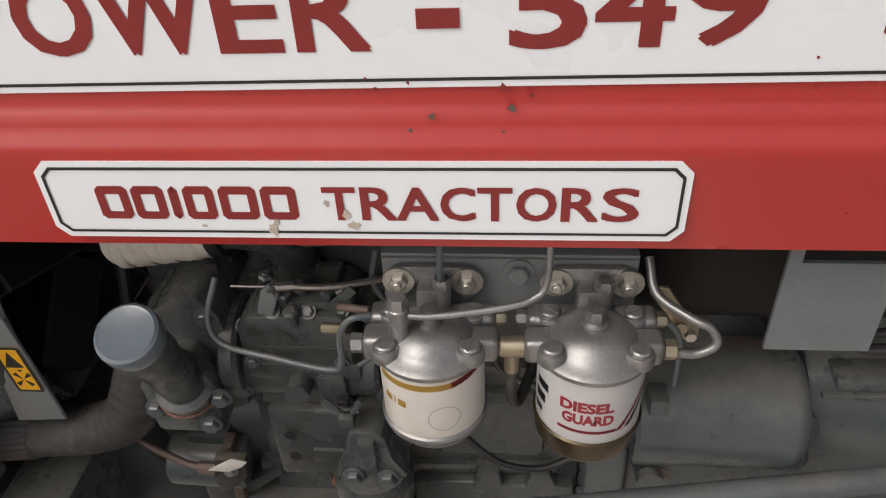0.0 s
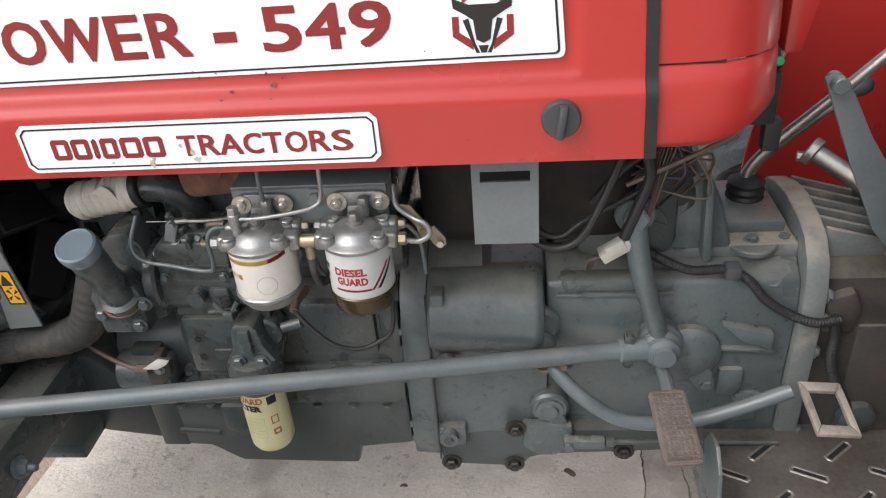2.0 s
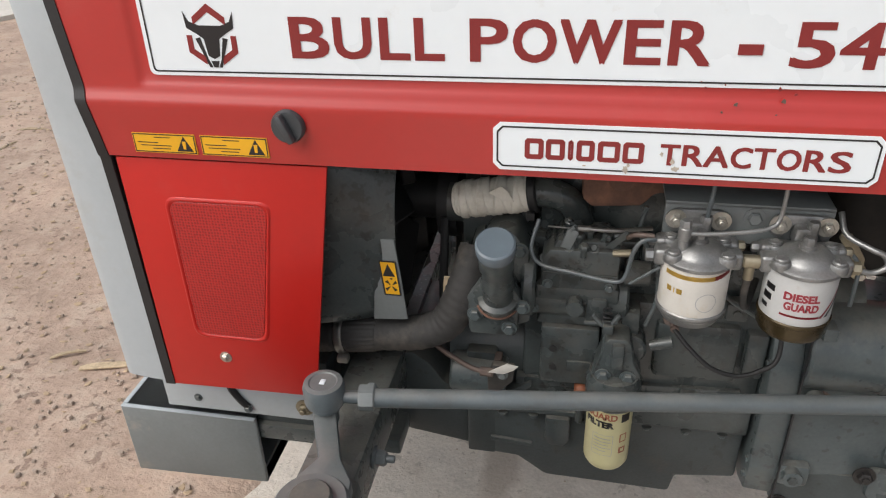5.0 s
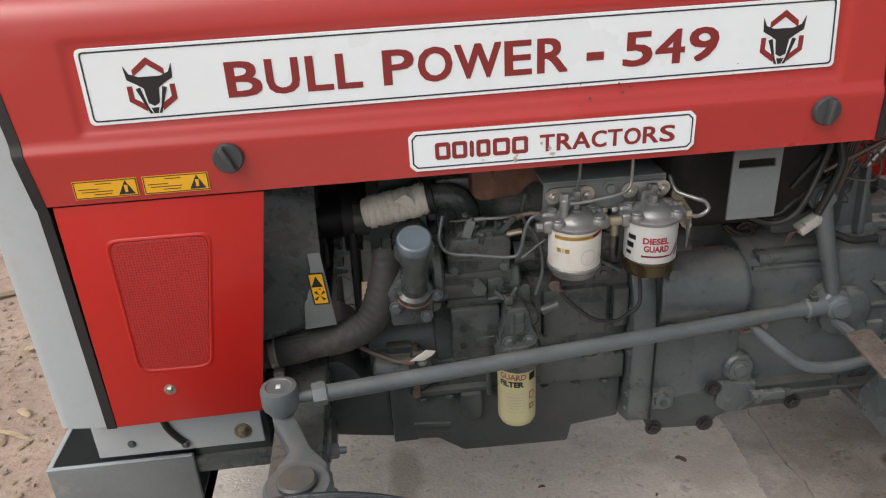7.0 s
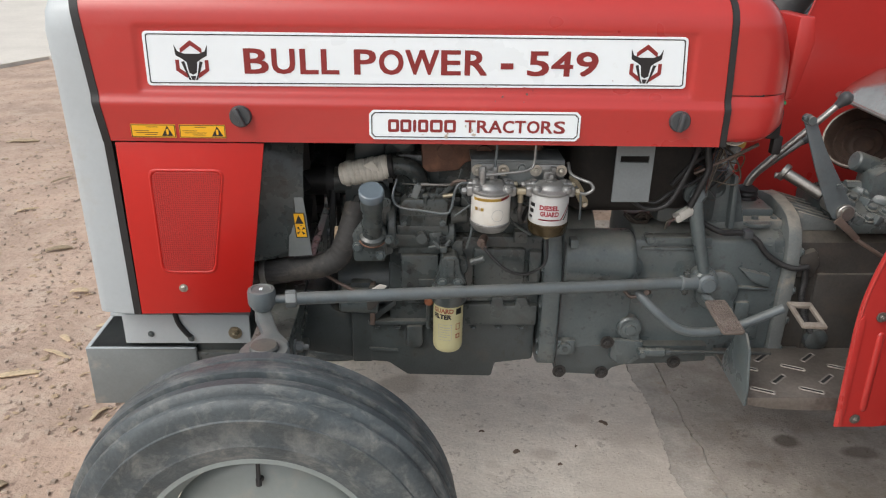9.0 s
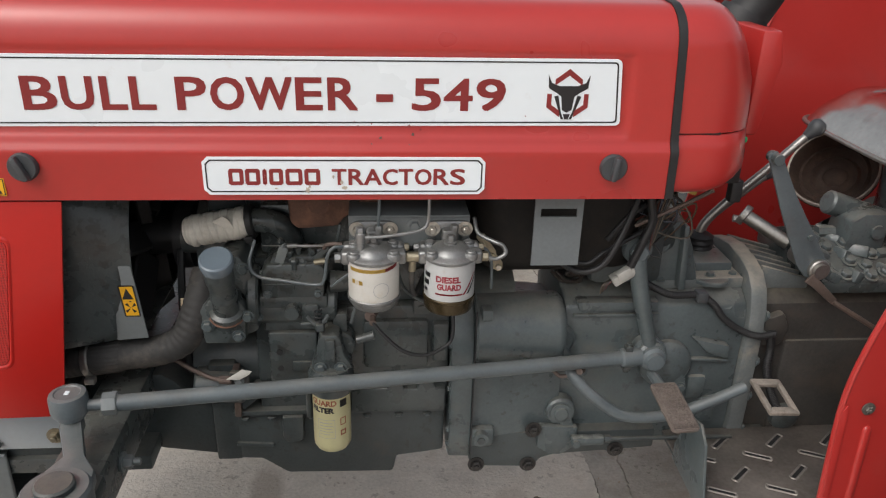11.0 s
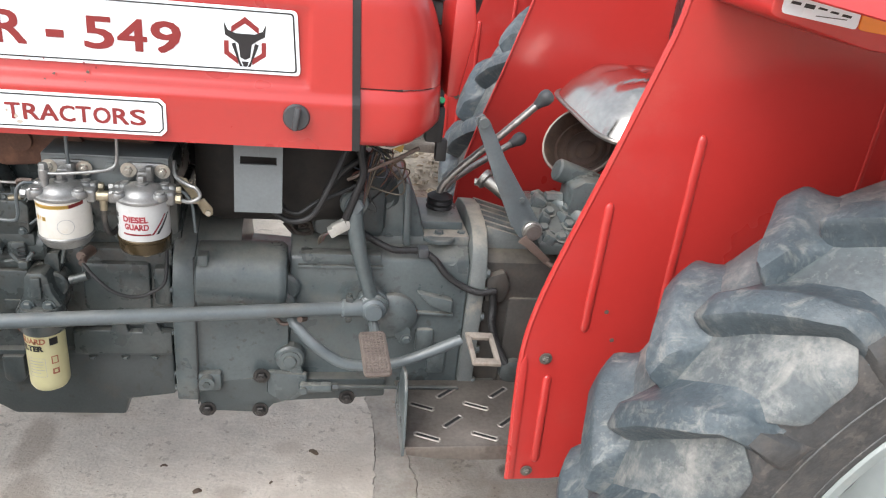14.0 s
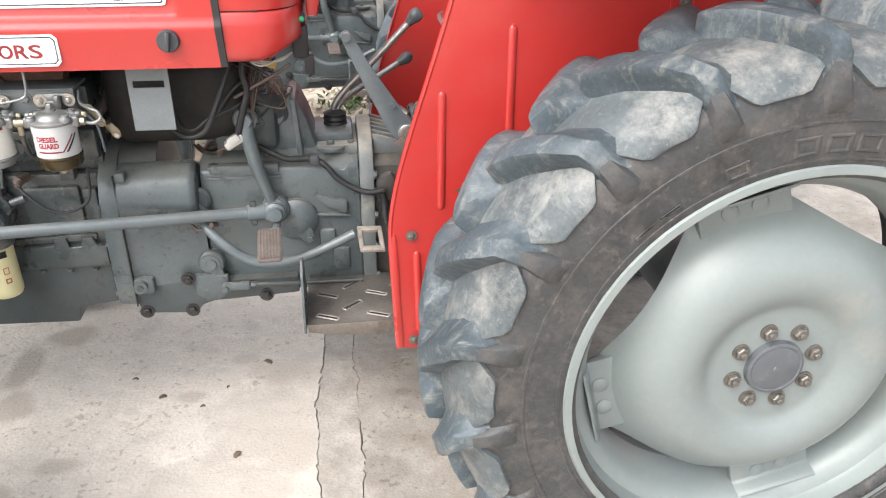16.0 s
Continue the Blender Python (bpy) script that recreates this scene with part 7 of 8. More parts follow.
def pan_height(x, y, t):
    """A shallow dome with a raised middle panel, two side panels and creases between."""
    hgt = 0.086 * (1 - t ** 4.5)
    panel = step01(0.135, 0.115, abs(y - 0.0)) * step01(0.15, 0.125, abs(x + 0.02))
    crease = math.exp(-((abs(y) - 0.055) / 0.010) ** 2) * step01(0.17, 0.12, abs(x))
    cross = math.exp(-((x + 0.05 + 0.25 * abs(y)) / 0.014) ** 2) * step01(0.16, 0.12, abs(y))
    return hgt + 0.008 * panel - 0.006 * crease - 0.006 * cross + 0.001 * noise.noise((x * 20, y * 20, 3.0))


for i in range(NR + 1):
    t = i / NR
    row = []
    for k in range(NA):
        a = 2 * math.pi * k / NA
        x, y = 0.208 * math.cos(a) * super_k(a) * t, 0.204 * math.sin(a) * super_k(a) * t
        row.append(sp.verts.new((x, y, pan_height(x, y, t) - (0.004 if t > 0.95 else 0))) if i else None)
    if i == 0:
        row = [sp.verts.new((0, 0, pan_height(0, 0, 0)))] * NA
    rows.append(row)
for A, B in zip(rows, rows[1:]):
    for k in range(NA):
        j = (k + 1) % NA
        q = []
        for v in (A[k], A[j], B[j], B[k]):
            if v not in q:
                q.append(v)
        sp.faces.new(q)
bmesh.ops.recalc_face_normals(sp, faces=sp.faces)
bmesh.ops.solidify(sp, geom=sp.faces[:], thickness=0.004)
SEAT_POSE = pose(1.385, 0.052, 1.030, 1, 2, 0)
sp.transform(SEAT_POSE)
seat = part("seat_pan", sp, PAN, tractor, "dull bare metal seat pan with pressed panels", 60)
part("pan_rim", tube([tuple(SEAT_POSE @ Vector((0.210 * math.cos(a) * super_k(a), 0.206 * math.sin(a) * super_k(a), -0.004))) for a in [2 * math.pi * i / 48 for i in range(49)]], 0.005, per=2, seg=8), STEEL, seat)
BELLOW = material("dusty_worn_bellows", (0.048, 0.030, 0.023), 0.7, spec=0.3, vary=0.4, scale=14, fine=120, bump=0.5, depth=0.003, dust=0.06, dirt=(0.10, 0.058, 0.04), dirt_amount=0.4, dirt_scale=16)
base_m = frame_of((1.248, 0.168, 0.937), (1.305, 0.2165, 0.871)) @ Matrix.Scale(0.86, 4)
bowl = [(0.0, 0.046), (0.022, 0.046), (0.028, 0.040), (0.036, 0.046), (0.046, 0.042), (0.052, 0.034), (0.060, 0.039), (0.070, 0.032), (0.076, 0.022), (0.084, 0.026), (0.094, 0.012), (0.100, -0.002), (0.1045, -0.004), (0.1065, 0.003)]
part("seat_base", lathe(bowl + [(r + 0.002, h_ + 0.006) for r, h_ in bowl[::-1]], base_m, 48, close=False), BELLOW, seat, "dark rust-stained dished seat base", 60)
part("base_rim", lathe([(0.103, -0.006), (0.108, -0.007), (0.110, -0.002), (0.108, 0.004)], base_m, 48, close=False), BARE, seat)
part("seat_post", rod((1.36, 0.08, 0.80), (1.36, 0.08, 1.06), 0.05), GREY, seat)
cu = box(1.405, 1.75, -0.20, 0.21, 1.140, 1.31, 0.05, 5)
for v in cu.verts:
    v.co.z += 0.006 * math.sin(v.co.y * 60) * step01(1.2, 1.3, v.co.z) + 0.16 * step01(1.5, 1.72, v.co.x)
part("seat_cushion", cu, material("black_vinyl", (0.022, 0.022, 0.024), 0.28, vary=0.2, scale=20, bump=0.15), seat, "black vinyl seat cushion", 60)

# steering box and drop arm
sb = part("steering_box", many(box(0.64, 0.78, -0.115, 0.08, 0.80, 0.93, 0.02), rod((0.716, -0.08, 0.884), (0.716, -0.116, 0.884), 0.036, seg=32, w=0.005), rod((0.73, -0.11, 0.95), (0.80, -0.05, 0.86), 0.03)), GREY_D, tractor, "dark grey steering box")
part("drop_arm", many(rod((0.716, -0.110, 0.884), (0.716, -0.142, 0.884), 0.027, seg=28, w=0.003),
                       tube([(0.716, -0.136, 0.884), (0.718, -0.146, 0.85), (0.730, -0.156, 0.79), (0.746, -0.158, 0.735), (0.760, -0.156, 0.69)], 0.0170, per=8, seg=16, radius=lambda t: 0.0170 - 0.004 * t),
                       rod((0.762, -0.168, 0.677), (0.762, -0.122, 0.677), 0.029, seg=28, w=0.004)), GREY, tractor, "grey steering drop arm")
part("arm_nut", many(lathe([(0.017, 0), (0.018, 0.002), (0.018, 0.012), (0.014, 0.015), (0.0, 0.015)], facing(0.716, -0.142, 0.884), 6, close=False)), GREY_M, tractor)
part("rod_end", many(lathe([(0.024, 0), (0.024, 0.008), (0.018, 0.012), (0.016, 0.020), (0, 0.021)], facing(0.762, -0.168, 0.677), 20, close=False), lathe([(0.031, -0.015), (0.0325, -0.010), (0.031, -0.004)], facing(0.762, -0.160, 0.677), 28)), GREY_M, tractor, "grey rod end with its nut")
part("stay_plate", prism([(0.78, 0.645), (0.80, 0.662), (0.842, 0.618), (0.848, 0.592), (0.828, 0.580)], -0.148, -0.144, 0.002), GREY, tractor)
piece("bolt", BOLT_G, tractor, facing(0.835, -0.148, 0.596))

# pedal tube, pedals, step
part("pedal_tube", many(tube([(0.606, -0.165, 0.652), (0.616, -0.178, 0.642), (0.650, -0.195, 0.612), (0.700, -0.200, 0.576), (0.750, -0.200, 0.566), (0.810, -0.200, 0.573), (0.865, -0.200, 0.594), (0.938, -0.198, 0.628)], 0.0108, per=8, seg=16)), GREY_M, tractor, "bent grey pedal tube")
part("hook_spring", many(tube([(0.575, -0.16, 0.652), (0.59, -0.17, 0.642), (0.61, -0.175, 0.650), (0.625, -0.172, 0.656)], 0.004, seg=8), rod((0.622, -0.18, 0.658), (0.632, -0.165, 0.652), 0.006)), RUST_D, tractor)


def slab_between(pts, thick):
    """A plate through four corners."""
    bm = bmesh.new()
    p = [Vector(q) for q in pts]
    nrm = (p[1] - p[0]).cross(p[3] - p[0]).normalized() * thick
    a = [bm.verts.new(q) for q in p]
    b = [bm.verts.new(q + nrm) for q in p]
    bm.faces.new(a)
    bm.faces.new(b[::-1])
    for i in range(4):
        j = (i + 1) % 4
        bm.faces.new((a[i], b[i], b[j], a[j]))
    bmesh.ops.recalc_face_normals(bm, faces=bm.faces)
    return bevel_all(bm, 0.002)


pad = [(0.729, -0.246, 0.668), (0.779, -0.242, 0.668), (0.786, -0.352, 0.646), (0.736, -0.356, 0.646)]
P0, P1, P2, P3 = [Vector(q) for q in pad]
back = (P1 - P0).cross(P3 - P0).normalized()
flat_ = rounded([(0, 0), (0.05, 0), (0.05, 0.112), (0, 0.112)], 0.010, 4)
pad_bm = prism(flat_, 0.0, 0.006, 0.0015, axis="z")
ex = (P1 - P0).normalized()
ey = (P3 - P0).normalized()
pad_bm.transform(Matrix(((ex.x, ey.x, -back.x, P0.x), (ex.y, ey.y, -back.y, P0.y), (ex.z, ey.z, -back.z, P0.z), (0, 0, 0, 1))))
ped = part("brake_pedal", pad_bm, PEDAL, tractor, "rust-brown waffled pedal pad")
part("pedal_arm", tube([(0.764, -0.17, 0.645), (0.764, -0.23, 0.648), (0.764, -0.30, 0.645)], 0.010, seg=10), GREY_M, ped)
for i in range(15):
    t = (i + 0.6) / 15.2
    a, b = P0.lerp(P3, t) - back * 0.0062, P1.lerp(P2, t) - back * 0.0062
    part("pedal_rib", rod(a.lerp(b, 0.08), b.lerp(a, 0.08), 0.0020, seg=6), PEDAL, ped)
for i in range(7):
    t = (i + 0.8) / 7.6
    a, b = P0.lerp(P1, t) - back * 0.0062, P3.lerp(P2, t) - back * 0.0062
    part("pedal_rib", rod(a.lerp(b, 0.06), b.lerp(a, 0.06), 0.0020, seg=6), PEDAL, ped)
sq = [(0.942, -0.200, 0.648), (0.997, -0.204, 0.648), (1.001, -0.284, 0.628), (0.946, -0.280, 0.628)]
frame_bm = bmesh.new()
q4 = [Vector(q) for q in sq]
for i in range(4):
    a, b = q4[i], q4[(i + 1) % 4]
    c = sum(q4, Vector()) / 4
    merge(frame_bm, slab_between([a, b, b.lerp(c, 0.36), a.lerp(c, 0.36)], 0.009))
part("frame_pedal", frame_bm, BARE, tractor, "square open pedal worn to bare metal")
step_ob = part("step_plate", many(box(0.822, 1.22, -0.342, -0.130, 0.477, 0.483, 0.001), prism([(0.822, 0.483), (0.826, 0.464), (0.88, 0.454), (0.96, 0.449), (1.10, 0.449), (1.10, 0.483)], -0.344, -0.338, 0.0015)), STEP, tractor, "worn steel footstep with slots")
SLOT = shared(merge(*[tube([(0.026 * math.cos(a) if abs(math.cos(a)) < 0.001 else math.copysign(0.021, math.cos(a)) + 0.005 * math.cos(a), 0.0055 * math.sin(a), 0.0) for a in [2 * math.pi * i / 24 + 0.13 for i in range(25)]], 0.0022, per=2, seg=6)]), STEP_W)
hole = shared(box(-0.022, 0.022, -0.0036, 0.0036, 0.0, 0.0009, 0.0), BLACK)
for i in range(3):
    for j in range(4):
        x_, y_ = 0.868 + 0.112 * j, -0.315 + 0.094 * i
        for x_, y_, turn_ in ((x_, y_, -25), (x_ + 0.056, y_ + 0.045, 40)):
            if y_ < -0.14:
                piece("tread_slot", SLOT, step_ob, Matrix.Translation((x_, y_, 0.483)) @ Matrix.Rotation(radians(turn_), 4, "Z"))
                piece("slot_opening", hole, step_ob, Matrix.Translation((x_, y_, 0.4826)) @ Matrix.Rotation(radians(turn_), 4, "Z"))
part("step_guard", prism([(-0.345, 0.462), (-0.345, 0.50), (-0.318, 0.590), (-0.290, 0.614), (-0.255, 0.604), (-0.205, 0.51), (-0.205, 0.475)], 0.816, 0.8215, 0.001, axis="x"), GREY, step_ob, "grey guard plate in front of the step")
part("step_bracket", many(box(0.83, 1.04, -0.20, -0.10, 0.455, 0.477, 0.004)), GREY_D, step_ob)

# wiring: loom, corrugated hose, loose connector
part("corrugated_hose", tube([(0.735, -0.115, 0.815), (0.765, -0.122, 0.799), (0.80, -0.126, 0.786), (0.850, -0.122, 0.783), (0.880, -0.128, 0.768), (0.905, -0.133, 0.738), (0.940, -0.136, 0.714), (0.975, -0.143, 0.704), (1.010, -0.138, 0.706)], 0.0068, per=24, seg=10, radius=lambda t: 0.0068 + 0.0004 * math.sin(t * 420)), BLACK, tractor, "black corrugated cable hose")
part("corrugated_hose", tube([(1.002, -0.136, 0.708), (1.010, -0.134, 0.67), (1.013, -0.132, 0.625), (1.033, -0.130, 0.57), (1.058, -0.128, 0.525)], 0.0075, per=24, seg=10, radius=lambda t: 0.0075 + 0.0008 * math.sin(t * 300)), BLACK, tractor, "black corrugated cable hose")
part("hose_clip", box(0.845, 0.866, -0.136, -0.112, 0.773, 0.793, 0.003), PLASTIC, tractor)
con = part("connector", many(box(-0.022, 0.022, -0.011, 0.011, -0.0085, 0.0085, 0.002, 2, pose(0.690, -0.150, 0.840, 0, -30, 6)), box(-0.012, 0.014, -0.014, 0.0, -0.004, 0.013, 0.001, 2, pose(0.690, -0.150, 0.842, 0, -30, 6))), PLUG, tractor, "greyed white plastic cable connector hanging loose")
colours = [(0.09, 0.028, 0.02), (0.03, 0.035, 0.05), (0.075, 0.045, 0.025), (0.02, 0.02, 0.02), (0.09, 0.075, 0.055)]
WIRES = [material("wire_insulation", c, 0.5, vary=0.1, bump=0.0) for c in colours]
for k in range(5):
    part("wire", tube([(0.709, -0.149 + 0.002 * k, 0.851), (0.722, -0.150 + 0.003 * k, 0.862 + 0.003 * k), (0.732, -0.150, 0.89), (0.735 + 0.004 * k, -0.15, 0.96), (0.75 + 0.006 * k, -0.14, 1.03)], 0.0016, seg=6), WIRES[k], con)
    part("wire", tube([(0.671, -0.152 + 0.002 * k, 0.829), (0.663 - 0.002 * k, -0.152, 0.822), (0.660 - 0.002 * k, -0.151, 0.812 - 0.002 * k)], 0.0015, seg=6), WIRES[k], con)
rw = random.Random(21)
loom = part("cable_loom", many(
    tube([(0.73, -0.14, 1.03), (0.722, -0.15, 0.99), (0.728, -0.155, 0.95), (0.716, -0.158, 0.91), (0.70, -0.155, 0.86)], 0.0075, per=10, seg=10),
    tube([(0.545, -0.15, 0.90), (0.575, -0.165, 0.870), (0.606, -0.180, 0.862), (0.638, -0.185, 0.876), (0.660, -0.185, 0.915), (0.690, -0.17, 0.985), (0.705, -0.15, 1.03)], 0.0055, per=10, seg=10),
    tube([(0.575, -0.14, 0.905), (0.590, -0.165, 0.880), (0.615, -0.175, 0.876), (0.640, -0.172, 0.893), (0.672, -0.16, 0.905), (0.72, -0.145, 0.925), (0.76, -0.14, 0.955)], 0.0040, per=10, seg=10),
    tube([(0.78, -0.10, 1.03), (0.76, -0.12, 0.99), (0.70, -0.13, 0.95), (0.66, -0.13, 0.90)], 0.006, per=10, seg=10)), BLACK, tractor, "tangled black cable loom under the dashboard")
for k in range(11):
    a = Vector((rw.uniform(0.66, 0.80), rw.uniform(-0.16, -0.06), 1.03))
    b = Vector((rw.uniform(0.64, 0.80), rw.uniform(-0.17, -0.10), rw.uniform(0.93, 0.99)))
    c = Vector((rw.uniform(0.66, 0.82), rw.uniform(-0.17, -0.10), rw.uniform(0.86, 0.99)))
    d = Vector((rw.uniform(0.62, 0.78), rw.uniform(-0.15, -0.06), rw.uniform(0.84, 0.93)))
    part("wire", tube([a, b, c, d], rw.uniform(0.0012, 0.0026), per=6, seg=6), WIRES[k % 5] if k % 3 else BLACK, loom)
part("loose_wires", many(*[tube([(0.72, -0.13, 1.025), (0.76, -0.17 - 0.004 * k, 1.016 - 0.004 * k), (0.80, -0.16, 1.012 + 0.002 * k), (0.825, -0.12, 1.02)], 0.0022, per=6, seg=6) for k in range(3)]), WIRE_W, loom, "loose pale wires")
part("cable_lug", many(rod((0.79, -0.16, 0.985), (0.822, -0.17, 1.008), 0.004, seg=8), rod((0.70, -0.15, 0.935), (0.79, -0.16, 0.985), 0.0035, seg=8)), RUST_D, loom)
HARNESS = material("taped_brown_harness", (0.035, 0.026, 0.020), 0.6, vary=0.4, scale=60, bump=0.3, dirt=(0.13, 0.10, 0.07), dirt_amount=0.3, dirt_scale=50)
for k in range(2):
    u = 0.008 * k
    part("harness_loop", tube([(0.585 + u, -0.050, 0.802), (0.605 + u, -0.060 - u / 2, 0.786 + u / 3), (0.632 + u, -0.062, 0.786), (0.644 - u, -0.058, 0.798 + u / 2), (0.626 + u, -0.054, 0.806), (0.616 + u, -0.052, 0.794), (0.655, -0.056 - u / 3, 0.800 + u), (0.690, -0.090, 0.840 + u), (0.712 + u, -0.125, 0.890), (0.722 + u, -0.142, 0.940), (0.745 + 2 * u, -0.142, 0.985), (0.775 + 2 * u, -0.140, 1.015)], 0.0034 - 0.0004 * k, per=6, seg=7), HARNESS, loom, "taped brown harness hanging in loops")
part("ochre_clip", box(-0.012, 0.012, -0.006, 0.006, -0.007, 0.007, 0.002, 2, pose(0.782, -0.165, 1.008, 0, 20, 8)), material("ochre_plastic", (0.34, 0.22, 0.05), 0.5, vary=0.2, scale=60, bump=0.1), loom, "small ochre plastic clip")
part("tank_tab", prism([(0.438, 0.890), (0.452, 0.898), (0.466, 0.880), (0.467, 0.868), (0.459, 0.862), (0.450, 0.868)], -0.176, -0.172, 0.0015), BRASS_L, tractor, "dull brass tab under the tank")
part("tab_bolt", rod((0.459, -0.182, 0.872), (0.459, -0.172, 0.872), 0.005, seg=6), ZINC, tractor)
part("ignition_switch", many(box(0.83, 0.862, -0.175, -0.150, 1.02, 1.085, 0.005), rod((0.85, -0.172, 1.09), (0.85, -0.158, 1.105), 0.009), box(0.852, 0.872, -0.172, -0.152, 0.985, 1.025, 0.003)), BLACK, tractor, "black switch on the dashboard's edge")
part("green_lamp", lathe([(0.006, 0), (0.005, 0.006), (0, 0.008)], facing(0.852, -0.176, 1.098, (0.2, -1, 0.3)), 12, close=False), material("green_plastic", (0.02, 0.35, 0.14), 0.3, vary=0.05, bump=0), tractor)


# ---- mudguards ----
fender_pts = [(1.019, 0.428), (1.0105, 0.60), (1.0075, 0.705), (1.0165, 0.785), (1.042, 0.887), (1.102, 1.078), (1.157, 1.265), (1.185, 1.37), (1.30, 1.385), (2.08, 1.40), (2.012, 1.156), (1.95, 0.97), (1.88, 0.79), (1.80, 0.77),
              (1.66, 0.83), (1.50, 0.80), (1.36, 0.72), (1.27, 0.58), (1.20, 0.44), (1.10, 0.428)]
BOLT_F = shared(hexbolt(0.007, 0.006, 0.0115, 0.003), NUTS)


def rib(a, b, y, side, r=0.008):
    """A pressed rib on a flat sheet between two points of x and z."""
    a, b = Vector((a[0], y, a[1])), Vector((b[0], y, b[1]))
    bm = lathe([(0.0, -0.002), (r * 0.7, 0.002), (r, r), (r, (b - a).length - r), (r * 0.7, (b - a).length - 0.002), (0, (b - a).length + 0.002)], frame_of(a, b), 14, close=False)
    for v in bm.verts:
        v.co.y = y + (v.co.y - y) * 0.62
    return bm


def fender(side):
    y = side * 0.374
    ob = part("fender", prism(fender_pts, y - side * 0.003, y, 0.0), RED, tractor, "red sheet-metal rear mudguard with pressed ribs")
    edge = [(x, y - side * 0.004, z) for x, z in fender_pts[:9]]
    part("rolled_edge", tube(edge, 0.0055 if side < 0 else 0.003, per=4, seg=8), RED, ob)
    for a, b in () if side > 0 else (((1.110, 0.998), (1.110, 0.757)), ((1.240, 1.118), (1.243, 0.80)), ((1.060, 0.665), (1.066, 0.470))):
        part("pressed_rib", rib(a, b, y, side), RED, ob, "", 60)
    part("lower_plate", prism([(1.019, 0.430), (1.0085, 0.60), (1.005, 0.694), (1.014, 0.708), (1.019, 0.690), (1.030, 0.430)], y, y + side * 0.003, 0.0008), RED, ob, "bolted lower mudguard plate")
    for x, z in ((1.165, 0.740), (1.144, 0.797)):
        part("bolt_hole", lathe([(0.0042, 0.0), (0.0042, 0.0006), (0.0, 0.0006)], facing(x, y, z, (0, side, 0)), 12, close=False), RUST_D, ob)
    for x, z in ((1.049, 0.703), (1.052, 0.451)):
        piece("fender_bolt", BOLT_F, ob, facing(x, y + side * 0.0035, z, (0, side, 0)))
    part("sheet_fold", prism([(1.533, 0.86), (1.541, 0.86), (1.541, 1.385), (1.533, 1.385)], y, y + side * 0.0045, 0.003), RED, ob)
    part("sheet_fold", prism([(1.576, 0.86), (1.584, 0.86), (1.584, 1.385), (1.576, 1.385)], y, y + side * 0.0045, 0.003), RED, ob)
    part("sheet_fold", prism([(1.742, 0.86), (1.752, 0.86), (1.755, 1.385), (1.745, 1.385)], y, y + side * 0.0045, 0.003), RED, ob)
    piece("fender_bolt", BOLT_F, ob, facing(1.563, y + side * 0.001, 1.153, (0, side, 0)))
    crown = bmesh.new()
    prev = None
    for x, z in ((1.182, 1.36), (1.22, 1.40), (1.30, 1.425), (1.66, 1.445), (1.95, 1.42), (2.05, 1.38), (2.12, 1.30)):
        cur = (crown.verts.new((x, y, z)), crown.verts.new((x, side * 0.78, z - 0.01)))
        if prev:
            crown.faces.new((prev[0], prev[1], cur[1], cur[0]))
        prev = cur
    bmesh.ops.recalc_face_normals(crown, faces=crown.faces)
    bmesh.ops.solidify(crown, geom=crown.faces[:], thickness=0.003)
    part("fender_crown", crown, RED, ob)
    lamp = part("lamp_housing", prism(rounded([(1.188, 1.324), (1.345, 1.290), (1.455, 1.286), (1.495, 1.307), (1.49, 1.42), (1.20, 1.41)], 0.012, 3), y, side * 0.545, 0.008, 3), RED, ob, "red lamp housing on the mudguard")
    part("sticker", prism(rounded([(1.203, 1.328), (1.313, 1.3155), (1.313, 1.37), (1.203, 1.375)], 0.006, 3), side * 0.545, side * 0.5465, 0), WHITE, lamp, "white sticker with dark script", 0)
    part("amber_lens", prism(rounded([(1.315, 1.3155), (1.45, 1.305), (1.45, 1.365), (1.315, 1.37)], 0.006, 3), side * 0.544, side * 0.5475, 0.001), ORANGE, lamp, "amber lamp lens")
    for i, (x0, x1, z0, tall) in enumerate(((0.212, 0.226, 0.0, 0.007), (0.231, 0.246, -0.001, 0.010), (0.251, 0.264, 0.001, 0.005), (0.269, 0.281, 0.0, 0.005), (0.286, 0.300, -0.001, 0.006), (0.250, 0.295, -0.008, 0.002))):
        tall = tall * 0.5
        zz = 1.340 - 0.12 * (x0 - 0.212) + z0
        part("sticker_bar", prism([(1 + x0, zz), (1 + x1, zz - 0.0015), (1 + x1 + 0.001, zz + tall - 0.0015), (1 + x0 + 0.002, zz + tall)], side * 0.5465, side * 0.547, 0), INK_BLACK, lamp, "", 0)
    return ob


for s in (-1, 1):
    fender(s)


# ---- a second tractor of the same kind, parked beyond ----
tagged(copy_thing(tractor, Matrix.Translation((0.72 + 0.15, 1.87, 0.0))), "second red and grey tractor parked beyond the first")



# ---- ground ----
LEVEL = 0.035  # the yard stands a little above the height from which the tractor is drawn
before_ground = set(bpy.data.objects)


